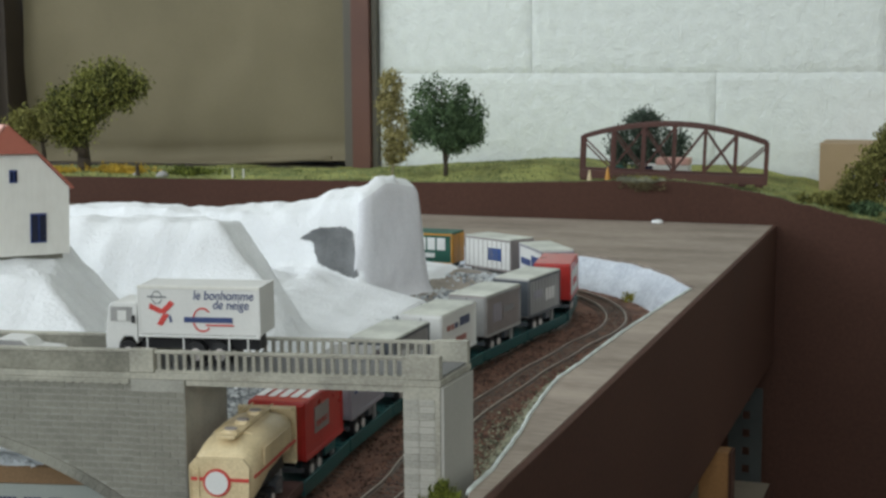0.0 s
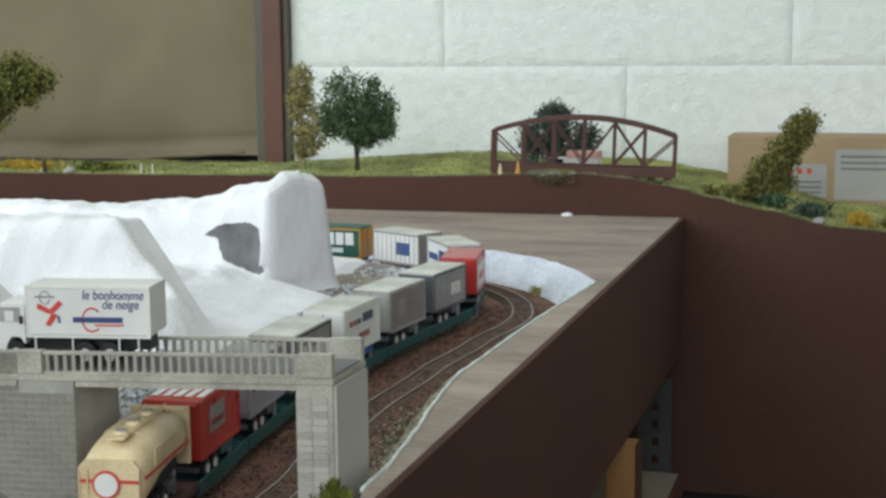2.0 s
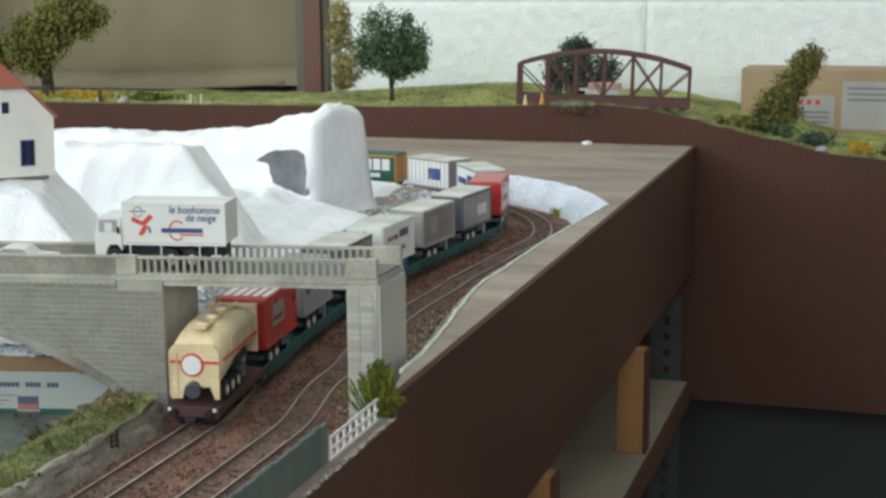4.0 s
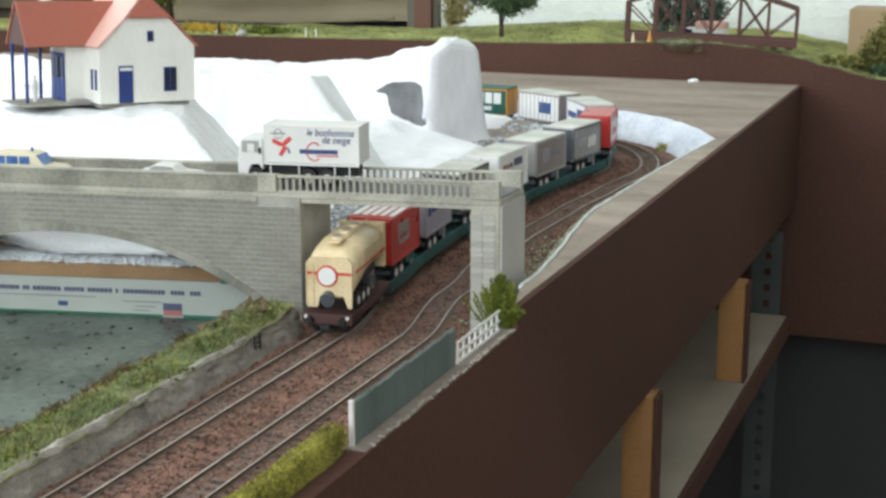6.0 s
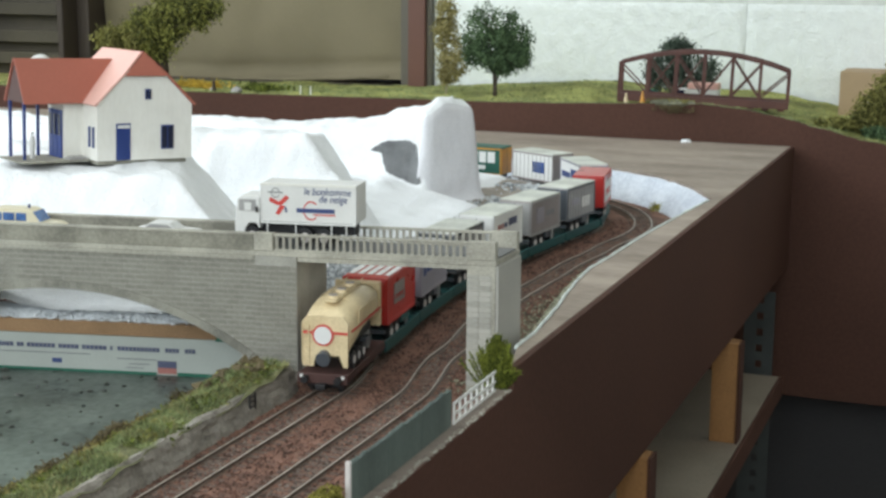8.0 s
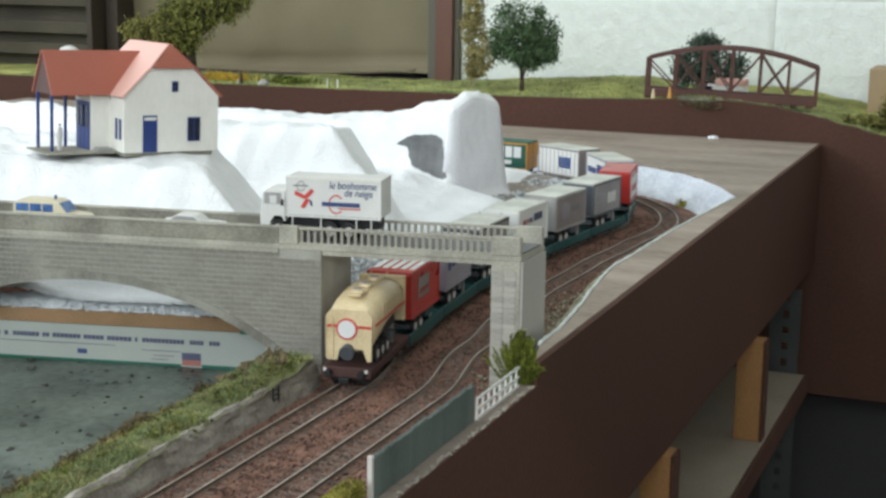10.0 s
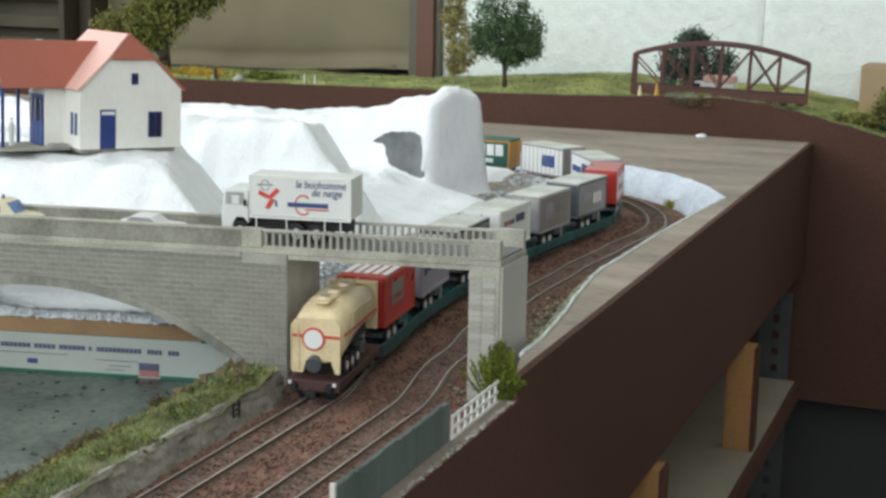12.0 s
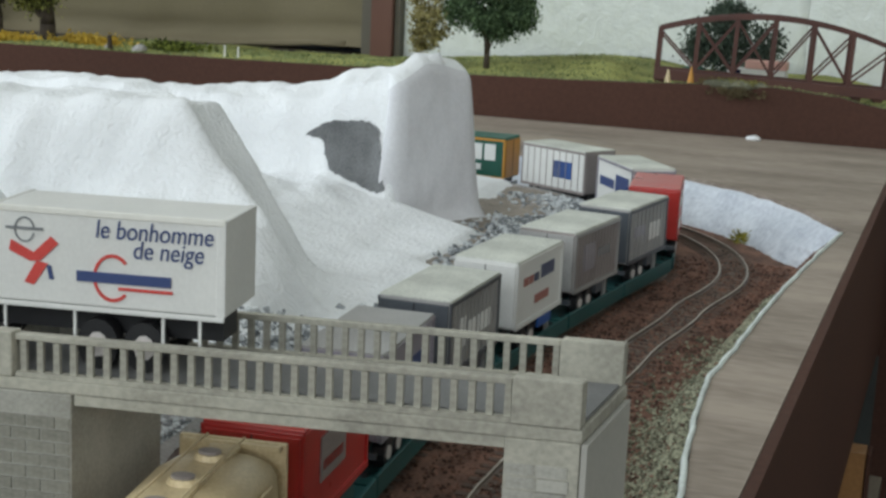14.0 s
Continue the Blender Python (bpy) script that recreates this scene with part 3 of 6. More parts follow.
stuff("verge_scatter", grains(5200, verge_left, 0.0011, 14), "verge", "green-grey scatter along the foot of the retaining wall", "ground cover")

# rails and sleepers
sl = bmesh.new()
box(-0.015, 0.015, -0.0015, 0.0015, -0.0034, -0.0021, bm=sl)
sl_me = bpy.data.meshes.new("sleeper")
sl.to_mesh(sl_me)
sl.free()
sl_me.materials.append(M["sleeper"])


def railway_track(path, label, head):
    t = thing("railway_track", Matrix(), label, "railway track", "model railway tracks", "structure")
    for s in (-0.00825, 0.00825):
        prof = [(s - 0.0011, -0.0022), (s + 0.0011, -0.0022), (s + 0.0003, -0.0016), (s + 0.0003, -0.0007), (s + 0.0006, -0.0002), (s - 0.0006, -0.0002), (s - 0.0003, -0.0007), (s - 0.0003, -0.0016)]
        r = part("rail", sweep(path, prof), "rail", t)
        part("rail_head", sweep(path, [(s - 0.00036, -0.0003), (s + 0.00036, -0.0003), (s + 0.00028, 0.0001), (s - 0.00028, 0.0001)]), head, r, "worn rail head")
    run, nxt = 0.0, 0.0
    for p, q in zip(path, path[1:]):
        p, q = Vector(p), Vector(q)
        d = (q - p).length
        while nxt < run + d:
            c = p + (q - p) * ((nxt - run) / d)
            if c.y > -0.42:
                o = new("sleeper", sl_me)
                o.parent = t
                o.matrix_basis = Matrix.Translation(c) @ Matrix.Rotation(math.atan2(q.y - p.y, q.x - p.x) + math.pi / 2, 4, "Z")
            nxt += 0.0075
        run += d
    return t


railway_track(INNER, "weathered model railway track curving away in ballast", "rail_top")
railway_track(OUTER, "weathered outer model railway track curving away in ballast", "rail_top")

# ---- white bank round the curve ----
bm = bmesh.new()
rows_ = []
pts = line[10:]
for i, (x, y) in enumerate(pts):
    dx, dy = x - CX, y - CY
    if x < CX:
        dx, dy = 0, 1
    L_ = math.hypot(dx, dy)
    ux, uy = dx / L_, dy / L_
    k_in = min(1.0, i / 5.0)
    ring = []
    for j in range(9):
        v = j / 8
        off = (1 - v) * (0.004 + 0.022 * k_in) + 0.003 * nz(x * 3 + v, y * 3, 12)
        z = -0.0045 + (deck_h + 0.0035) * (v ** 0.8) + 0.0016 * nz(x + v, y, 40) * (v < 0.99)
        ring.append(bm.verts.new((x - ux * off + (0.004 * ux if j == 8 else 0), y - uy * off + (0.004 * uy if j == 8 else 0), z)))
    rows_.append(ring)
for a, b in zip(rows_, rows_[1:]):
    for j in range(8):
        bm.faces.new((a[j], b[j], b[j + 1], a[j + 1]))
bmesh.ops.subdivide_edges(bm, edges=bm.edges[:], cuts=2, use_grid_fill=True)
for v in bm.verts:
    v.co += Vector((nz(v.co.x, v.co.z, 110), nz(v.co.y, v.co.z, 110, 4), nz(v.co.x, v.co.y, 110, 7) * 0.3)) * 0.0014
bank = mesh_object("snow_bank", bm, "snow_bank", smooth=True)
tagged(bank, "rough white plaster bank of the cutting, blue-grey shading and dirt in its colour", "embankment", kind="structure")

# ---- shelf and posts under the layout ----
shelf = thing("under_shelf", Matrix(), "pale chipboard shelf with a dark brown front edge", "shelf")
part("board", box(-0.5, 0.0145, -0.5, 0.925, -0.2495, -0.2315, 0.0008), "shelf", shelf)
part("edging", box(0.015, 0.019, -0.5, 0.9255, -0.256, -0.2312, 0.0008), "fascia", shelf, "dark brown edging strip")
slab("under_back", -0.62, -0.60, -1.3, FY + 0.08, FZ, -0.14, "room_dark", "dark panel closing the space under the layout", "panel")


def post(x, y, w, d, z0, z1):
    p = thing("wooden_post", Matrix.Translation((x, y, z0)), "orange pine post with a dark brown side", "post", "posts under the layout")
    part("timber", box(-w, 0, 0, d, 0, z1 - z0, 0.001), "pine", p)
    part("painted_side", box(0.0005, 0.003, -0.001, d, 0, z1 - z0, 0.0006), "fascia", p, "dark brown painted side")
    return p


post(0.010, 0.655, 0.026, 0.02, -0.2313, -0.1263)
post(0.006, 0.28, 0.024, 0.02, -0.2313, -0.1263)
post(0.006, -0.05, 0.024, 0.02, -0.2313, -0.1263)

upr = thing("steel_upright", Matrix.Translation((-0.034, 0.968, FZ)), "grey perforated steel upright", "upright")
bm = bmesh.new()
cells = int(0.86 / 0.02)
for k in range(cells):
    z = k * 0.02
    for a, b, c, d in ((0.0, 0.013, z, z + 0.02), (0.021, 0.034, z, z + 0.02), (0.013, 0.021, z, z + 0.005), (0.013, 0.021, z + 0.014, z + 0.02)):
        box(a, b, 0, 0.002, c, d, bm=bm)
part("web", bm, "steel", upr)
part("flange", box(-0.0021, -0.0001, 0, 0.034, 0, 0.86), "steel", upr)

# pebble on the deck
bm = bmesh.new()
bmesh.ops.create_icosphere(bm, subdivisions=2, radius=0.0065)
for v in bm.verts:
    v.co = Vector((v.co.x * 1.1, v.co.y * 0.8, max(-0.002, v.co.z * 0.45 + 0.001 * nz(v.co.x, v.co.y, 200))))
o = mesh_object("plaster_lump", bm, "snow", smooth=True)
o.location = (-0.132, 1.045, deck_h + 0.0018)
tagged(o, "small white lump of plaster on the deck", "lump")

# ---- snow hill ----
def smax(a, b, k=0.012):
    h = max(0.0, min(1.0, 0.5 + 0.5 * (a - b) / k))
    return b + (a - b) * h + k * h * (1 - h)


def smin(a, b, k):
    return -smax(-a, -b, k)


FRONT = lambda x: 0.024 + 0.225 * min(0.0, x + 0.2)          # front edge of the plateau above the river


RIDGE = [(-1.0, 0.078), (-0.75, 0.083), (-0.6, 0.088), (-0.5, 0.089), (-0.42, 0.090), (-0.36, 0.0955), (-0.325, 0.099), (-0.305, 0.107), (-0.285, 0.110), (-0.268, 0.117), (-0.252, 0.1215), (-0.240, 0.119)]


def hill(x, y):
    base = 0.020 + 0.005 * sstep(-0.17, -0.23, x) + 0.004 * nz(x, y, 25) - 0.007 * sstep(-0.262, -0.240, x) * sstep(0.39, 0.42, y)
    f = y - FRONT(x)
    # shelf that carries the house
    s = 0.106 - 0.10 * max(0.0, x + 0.345) - 0.95 * max(0.0, 0.87 * (x + 0.306) + 0.5 * (y - 0.125)) - 0.9 * max(0.0, y - 0.19)
    s = min(s, 0.0245 + 1.25 * max(0.0, f - 0.004))
    # nearer hill: a steep front, a crest that runs down to the track and a shaded fall behind it
    dy = max(0.0, 0.302 - y)
    front = 0.114 - min(1.8 * dy, 0.040 + 0.40 * dy) - 0.05 * max(0.0, -0.30 - x)
    fall = 0.112 + 0.007 * nz(x, y, 11, 21) - 0.92 * max(0.0, x + 0.294) - 2.2 * max(0.0, y - 0.335)
    c = smin(front, fall - 0.75 * max(0.0, front - fall), 0.030) + 0.003
    # low slope below the grey patch
    d = 0.046 - 0.27 * max(0.0, x + 0.300) + 0.40 * min(0.045, max(0.0, -0.312 - x)) * sstep(0.49, 0.44, y) - 0.06 * max(0.0, 0.50 - y) - 1.4 * max(0.0, x + 0.215) - 3.0 * max(0.0, y - 0.500)
    c = smax(c, d, 0.010)
    # back ridge with a flat upright end
    t = lerp_table(RIDGE, x)
    t -= 0.40 * max(0.0, 0.53 - y) * sstep(-0.48, -0.32, x) + 4.5 * max(0.0, 0.508 - y)
    wall = 0.1205 - 20.0 * ((x + 0.2652) * 0.904 - (y - 0.4993) * 0.427 + 0.004)
    t = smin(smin(t, wall, 0.012), 0.124 - 7.0 * (y - 0.538), 0.022)
    z = smax(smax(smax(base, s), c, 0.015), t, 0.010)
    z += (0.0034 * nz(x + 0.5 * y, y, 13, 11) + 0.0024 * nz(x, y - 0.4 * x, 30, 12)) * sstep(0.035, 0.07, z) * (1 - sstep(0.470, 0.49, y))
    z += 0.0013 * (0.6 - 2.6 * abs(nz(x, y, 24, 6))) * sstep(0.03, 0.06, z) + 0.0008 * (0.6 - 2.6 * abs(nz(x, y, 62, 1))) * sstep(0.026, 0.05, z) + 0.0005 * (0.5 - 2.4 * abs(nz(x + 0.6 * y, y, 115, 15))) * sstep(0.026, 0.05, z) * sstep(0.20, 0.26, y) + 0.0022 * (1 - 2.2 * abs(nz(x - 0.4 * y, y + 0.3 * x, 9, 2))) * sstep(0.035, 0.07, z) + 0.002 * nz(x, y, 18, 5) * sstep(0.03, 0.06, z) + 0.0022 * nz(x, y, 55, 8) * sstep(0.026, 0.05, z) - 0.0035 * max(0.0, 0.35 - abs(nz(x + 0.3 * y, y, 11, 9)) * 2) * sstep(0.03, 0.06, z)
    return z


def inner_limit(x, y):
    if y < 0.57:
        return x > left_edge(y) - 0.001
    r = math.hypot(x - CX, y - CY)
    return r > 0.152 if x > CX else y > 0.70


snow = sheet("snow_hill", [-1.05 + i * 0.0026 for i in range(346)], [-0.09 + j * 0.0026 for j in range(307)], hill, "snow",
             skip=lambda x, y: inner_limit(x, y) or y < FRONT(x) - 0.014 or (y > 0.500 and (x + 0.2652) * 0.904 - (y - 0.4993) * 0.427 > 0.0125))
tagged(snow, "white plaster hill like snow with soft ridges", "hill", kind="structure")

# smooth upright end of the back ridge, rounded over at its top and corners
def hill_end():
    px, py, step = -0.2754, 0.4932, 0.0012
    n0, n1, n2 = 12, 46, 22
    rows = []
    for k in range(n0 + n1 + n2):
        a = radians(64.7 * k / n0 if k < n0 else 64.7 if k < n0 + n1 else 64.7 + 115.0 * (k - n0 - n1) / n2)
        px, py = px + step * math.cos(a), py + step * math.sin(a)
        nx, ny = math.sin(a), -math.cos(a)
        run = min(1.0, k / (n0 + n1))
        zt = lerp_table(RIDGE, px) - 0.014 * max(0.0, 1 - run / 0.5) - 0.006 * max(0.0, k / (n0 + n1) - 0.75)
        r = 0.010 + 0.006 * run
        col = []
        for j in range(44):
            if j < 28:
                z = 0.020 + (zt - r - 0.020) * j / 28
                o = (0.0068 - 0.0090 * (z - 0.02) / 0.08) * run + 0.004 * max(0.0, (0.032 - z) / 0.012) ** 2
            else:
                q = (j - 28) / 15 * 1.5708
                o = (0.0068 - 0.0090 * (zt - r - 0.02) / 0.08) * run - r * (1 - math.cos(q))
                z = zt - r + r * math.sin(q)
            o -= (max(0.0, z / 4.5 - 0.0107) + 0.002) * max(0.0, 1 - k / 16) ** 1.4
            o += 0.0012 * nz(px + py, z, 28, 4) + 0.0004 * nz(px + py, z, 90, 5)
            col.append((px + nx * o, py + ny * o, z))
        rows.append(col)
    bm = bmesh.new()
    grid = [[bm.verts.new(c) for c in col] for col in rows]
    for i in range(len(rows) - 1):
        for j in range(43):
            f = bm.faces.new([grid[i][j], grid[i + 1][j], grid[i + 1][j + 1], grid[i][j + 1]])
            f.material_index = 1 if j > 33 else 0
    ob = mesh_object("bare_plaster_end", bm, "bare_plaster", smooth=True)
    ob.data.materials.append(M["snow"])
    return ob


tagged(hill_end(), "smooth pale lavender plaster end of the hill", "rock face", kind="structure")

ledge = sheet("ledge", [-0.262 + i * 0.003 for i in range(70)], [0.385 + j * 0.003 for j in range(105)], lambda x, y: 0.0207 + 0.0018 * nz(x, y, 45) + 0.001 * nz(x, y, 120, 3), "ledge_earth", skip=inner_limit)
tagged(ledge, "bare brown-grey ledge between hill and retaining wall", "ground", kind="structure")

# bare grey patch on the hill, following its face
PATCH = [(-0.3264, 0.07), (-0.3176, 0.076), (-0.3117, 0.0791), (-0.2854, 0.0813), (-0.2783, 0.0774), (-0.2752, 0.0642), (-0.2720, 0.0526), (-0.2700, 0.0425), (-0.274, 0.0405), (-0.2818, 0.0415), (-0.2965, 0.0464), (-0.3072, 0.0506), (-0.3114, 0.059), (-0.3133, 0.067)]


def in_patch(u, v):
    inside = False
    for (x0, z0), (x1, z1) in zip(PATCH, PATCH[1:] + PATCH[:1]):
        if (z0 > v) != (z1 > v) and u < x0 + (v - z0) * (x1 - x0) / (z1 - z0):
            inside = not inside
    return inside


def face_y(x, z):
    """Where the hill's near face reaches the height z."""
    lo, hi = 0.44, 0.53
    for _ in range(18):
        mid = (lo + hi) / 2
        if hill(x, mid) > z:
            hi = mid
        else:
            lo = mid
    return lo


bm = bmesh.new()
cells = {}


def patch_vert(i, j):
    if (i, j) not in cells:
        x, z = -0.340 + i * 0.0007, 0.040 + j * 0.0007
        y = face_y(x, z)
        cells[(i, j)] = bm.verts.new((x, y - 0.0008 + 0.0004 * nz(x, z, 160), z + 0.0002))
    return cells[(i, j)]


for i in range(130):
    for j in range(76):
        u, v = -0.340 + (i + 0.5) * 0.0007, 0.040 + (j + 0.5) * 0.0007
        if in_patch(u + 0.0011 * nz(u, v, 260), v + 0.0011 * nz(u, v, 260, 4)):
            bm.faces.new([patch_vert(i, j), patch_vert(i + 1, j), patch_vert(i + 1, j + 1), patch_vert(i, j + 1)])
tagged(mesh_object("bare_patch", bm, "bare_rock", smooth=True), "unpainted dark grey patch in the white hillside", "rock face")

# rubble along the inner edge of the curve
def rubble_place(rng):
    y = rng.uniform(0.10, 0.66)
    if y < 0.57:
        x = left_edge(y) - abs(rng.gauss(0, 0.012))
    else:
        x = CX + math.sqrt(max(0.0, 0.150 ** 2 - (y - CY) ** 2)) - abs(rng.gauss(0, 0.012))
    z = hill(x, y)
    return (x, y, z) if z < 0.05 else None


def ledge_place(rng):
    y = rng.uniform(0.40, 0.66)
    e = left_edge(y) if y < 0.57 else CX + math.sqrt(max(0.0, 0.150 ** 2 - (y - CY) ** 2))
    x = e - abs(rng.gauss(0, 0.024))
    return (x, y, 0.0212) if x > -0.232 or y > 0.56 else None


stuff("rubble", grains(2600, ledge_place, 0.0023, 22), "rubble", "loose grey stones on the ledge beside the hill", "rubble")
stuff("rubble", grains(5200, rubble_place, 0.0026, 21), "rubble", "grey stone rubble on top of the retaining wall", "rubble")

# retaining wall at the inner side of the cutting
pts = [(left_edge(y), y, 0.0) for y in [0.0 + 0.012 * k for k in range(48)]]
pts += [(CX + 0.153 * math.cos(a), CY + 0.153 * math.sin(a), 0.0) for a in [0.13 + 0.06 * k for k in range(24)]]
pts += [(CX - 0.02 * k, CY + 0.153, 0.0) for k in range(1, 30)]
tagged(mesh_object("retaining_wall", sweep(pts, [(0.0, -0.005), (-0.0015, -0.005), (-0.0005, 0.021), (0.004, 0.0225), (0.006, -0.005)]), "stonewall", smooth=False), "grey moulded stone retaining wall beside the track", "retaining wall", kind="structure")

# ---- river, box, plank ----
water = sheet("water", [-1.1 + 0.012 * i for i in range(82)], [-1.3 + 0.012 * j for j in range(116)], lambda x, y: -0.0145 + 0.0007 * nz(x, y, 30), "water",
              skip=lambda x, y: x > -0.13)
tagged(water, "still grey-green resin river with pebbles", "water", kind="structure")


def water_place(rng):
    y = rng.uniform(-0.42, 0.02)
    x = rng.uniform(-0.52, -0.17)
    return (x, y, -0.0142)


stuff("pebbles", grains(420, water_place, 0.0017, 31, 0.5), "pebble", "small dark pebbles lying in the river", "pebbles")
stuff("pebbles", grains(70, water_place, 0.0036, 32, 0.4), "pebble", "larger dark pebbles lying in the river", "pebbles")
ROT_BOX = Matrix.Translation((-0.2, 0.0165, 0)) @ Matrix.Rotation(radians(8), 4, "Z") @ Matrix.Translation((0.02, 0, 0)) @ Matrix.Rotation(radians(5), 4, "Z") @ Matrix.Translation((-0.02, 0, 0))
carton = thing("carton", ROT_BOX @ Matrix.Translation((0, 0, -0.0145)), "flattened white printed carton standing upside down as river bank", "carton")
part("panel", box(-0.33, 0.034, 0.0, 0.004, 0, 0.0248, 0.0004), "carton_white", carton)
part("side_flap", box(-0.016, 0.012, -0.0005, 0.0, 0.0240, 0.0300, 0.0001), "ink_green", carton, "dark green printed corner")
for x0, x1 in ((-0.0365, -0.0292), (-0.0495, -0.040), (-0.0815, -0.053), (-0.0865, -0.0845), (-0.1055, -0.0885), (-0.1215, -0.1075), (-0.1430, -0.1235), (-0.1500, -0.1450), (-0.1705, -0.1520), (-0.1765, -0.1735), (-0.1890, -0.1790), (-0.23, -0.192)):
    n = max(1, round((x1 - x0) / 0.0027))
    for k in range(n):
        w = (x1 - x0) / n
        part("print_bar", box(x0 + k * w + 0.0002, x0 + (k + 1) * w - 0.0003, -0.0004, -0.0001, 0.0153, 0.0181), "faded_blue", carton, "dark blue printed bar")
part("print_bar", box(-0.0548, -0.0422, -0.0004, -0.0001, 0.0012, 0.0050), "faded_red", carton, "small red printed mark")
part("print_bar", box(-0.0548, -0.0422, -0.0004, -0.0001, 0.0051, 0.0095), "faded_blue", carton, "dark blue printed mark")
part("print_bar", box(-0.33, -0.0556, -0.0004, -0.0001, 0.0001, 0.0018), "ink_green", carton, "dark green printed edge")
part("print_bar", box(-0.0416, 0.034, -0.0004, -0.0001, 0.0001, 0.0022), "ink_green", carton, "dark green printed edge")
part("print_bar", box(-0.1260, -0.1195, -0.0004, -0.0001, 0.0055, 0.0085), "ink_blue", carton, "small dark printed mark")
for x0, x1, z in ((-0.082, -0.0556, 0.0098), (-0.074, -0.060, 0.0066), (-0.076, -0.064, 0.0040), (-0.19, -0.10, 0.0118)):
    part("print_bar", box(x0, x1, -0.0004, -0.0001, z, z + 0.0005), "ink_grey", carton, "thin grey printed line")
plank = tagged(mesh_object("plank", box(-0.33, -0.015, -0.001, 0.02, 0.0106, 0.0196, 0.0008), "kraft"), "brown cut board edge over the carton", "plank")
plank.matrix_world = ROT_BOX


def lip_place(rng):
    x = rng.uniform(-0.33, 0.03)
    p = ROT_BOX @ Vector((x, rng.uniform(0.0, 0.012), 0.0196 + 0.0040 * rng.random()))
    return tuple(p)


stuff("plaster_crumbs", grains(900, lip_place, 0.0015, 33), "plaster_grey", "crumbled grey plaster along the board edge", "rubble")

lip = sheet("plaster_lip", [-0.33 + i * 0.003 for i in range(122)], [0.0 + j * 0.002 for j in range(12)], lambda x, y: 0.0194 + 0.0050 * sstep(0.0, 0.012, y + 0.004 * nz(x, 0, 60)) + 0.0018 * nz(x, y, 120), "plaster_grey")
lip.matrix_world = ROT_BOX
tagged(lip, "crumbling pale plaster edge above the river", "ground", kind="structure")

# ---- grass bank beside the river ----
def bank_h(x, y):
    e = left_edge(y)
    u = e - x
    w = 0.080 + 0.012 * nz(y, 0, 30)
    return -0.0155 - 0.006 * sstep(0.85, 1.1, u / w) + (0.0258 + 0.004 * sstep(-0.12, -0.04, y)) * (1 - sstep(0.2, 1.0, u / w)) + 0.0024 * nz(x, y, 90) + 0.0032 * nz(x, y, 42, 3)


gb = sheet("river_bank", [-0.256 + i * 0.0022 for i in range(57)], [-0.7 + j * 0.004 for j in range(167)], bank_h, "turf_base", skip=lambda x, y: x > left_edge(y) + 0.001)
tagged(gb, "grassy model river bank beside the track", "ground", kind="structure")
for seed, mm, lab, count in ((9, "grass_blade", "short green static grass on the river bank", 34000), (10, "grass_straw", "straw-coloured static grass on the river bank", 17000)):
    rng = random.Random(seed)
    verts, faces = [], []
    for _ in range(count):
        y = rng.uniform(-0.46, -0.03)
        x = left_edge(y) - 0.002 - 0.072 * rng.random()
        if nz(x, y, 45, seed) < (-0.3 if seed == 9 else -0.02):
            continue
        z = bank_h(x, y)
        h = rng.uniform(0.0008, 0.0024) * (1.2 + nz(x, y, 60, 4))
        a = rng.random() * 6.3
        dx, dy = 0.0005 * math.cos(a), 0.0005 * math.sin(a)
        k = len(verts)
        verts += [(x - dx, y - dy, z - 0.001), (x + dx, y + dy, z - 0.001), (x + rng.gauss(0, 0.0014), y + rng.gauss(0, 0.0014), z + h)]
        faces.append((k, k + 1, k + 2))
    me = bpy.data.meshes.new("tufts")
    me.from_pydata(verts, [], faces)
    stuff("grass_fibres", me, mm, lab, "grass")
for i, (mm, lab, cnt, sp) in enumerate((("leaf_hedge", "moss-green foam turf on the river bank", 260, 0.0013), ("leaf_olive", "olive foam turf on the river bank", 200, 0.0013), ("earth", "dark brown earthy foam along the waterline", 420, 0.0016))):
    rng = random.Random(90 + i)
    pts = []
    while len(pts) < cnt:
        y = rng.uniform(-0.46, -0.035)
        u = rng.random() if mm != "earth" else 0.72 + 0.3 * rng.random()
        x = left_edge(y) - 0.001 - 0.076 * u
        if nz(x, y, 38, i * 7) > 0.02:
            pts.append((x, y, bank_h(x, y) + (0.0006 if mm != "earth" else 0.0022)))
    stuff("turf", leaf_mesh(pts, 0.0010, 95 + i, 16, sp), mm, lab, "turf")


def bank_rocks(rng):
    y = -0.034 - abs(rng.gauss(0, 0.016))
    x = left_edge(y) - rng.uniform(0.012, 0.062)
    return (x, y, bank_h(x, y) + 0.0012)


def scrub_place(rng):
    y = rng.choice((-0.10, -0.155, -0.21, -0.26)) + rng.gauss(0, 0.010)
    x = left_edge(y) - 0.052 - abs(rng.gauss(0, 0.008))
    return (x, y, bank_h(x, y) + 0.0008)


stuff("rocks", grains(70, bank_rocks, 0.0042, 35, 0.9), "earth", "dark brown rocks on the bank beside the bridge", "rocks")
rng = random.Random(36)
stuff("scrub", leaf_mesh([scrub_place(rng) for _ in range(240)], 0.0011, 37, 16, 0.0016), "scrub", "ochre-brown scrub on the river bank", "scrub")
rows_ = []
bm = bmesh.new()
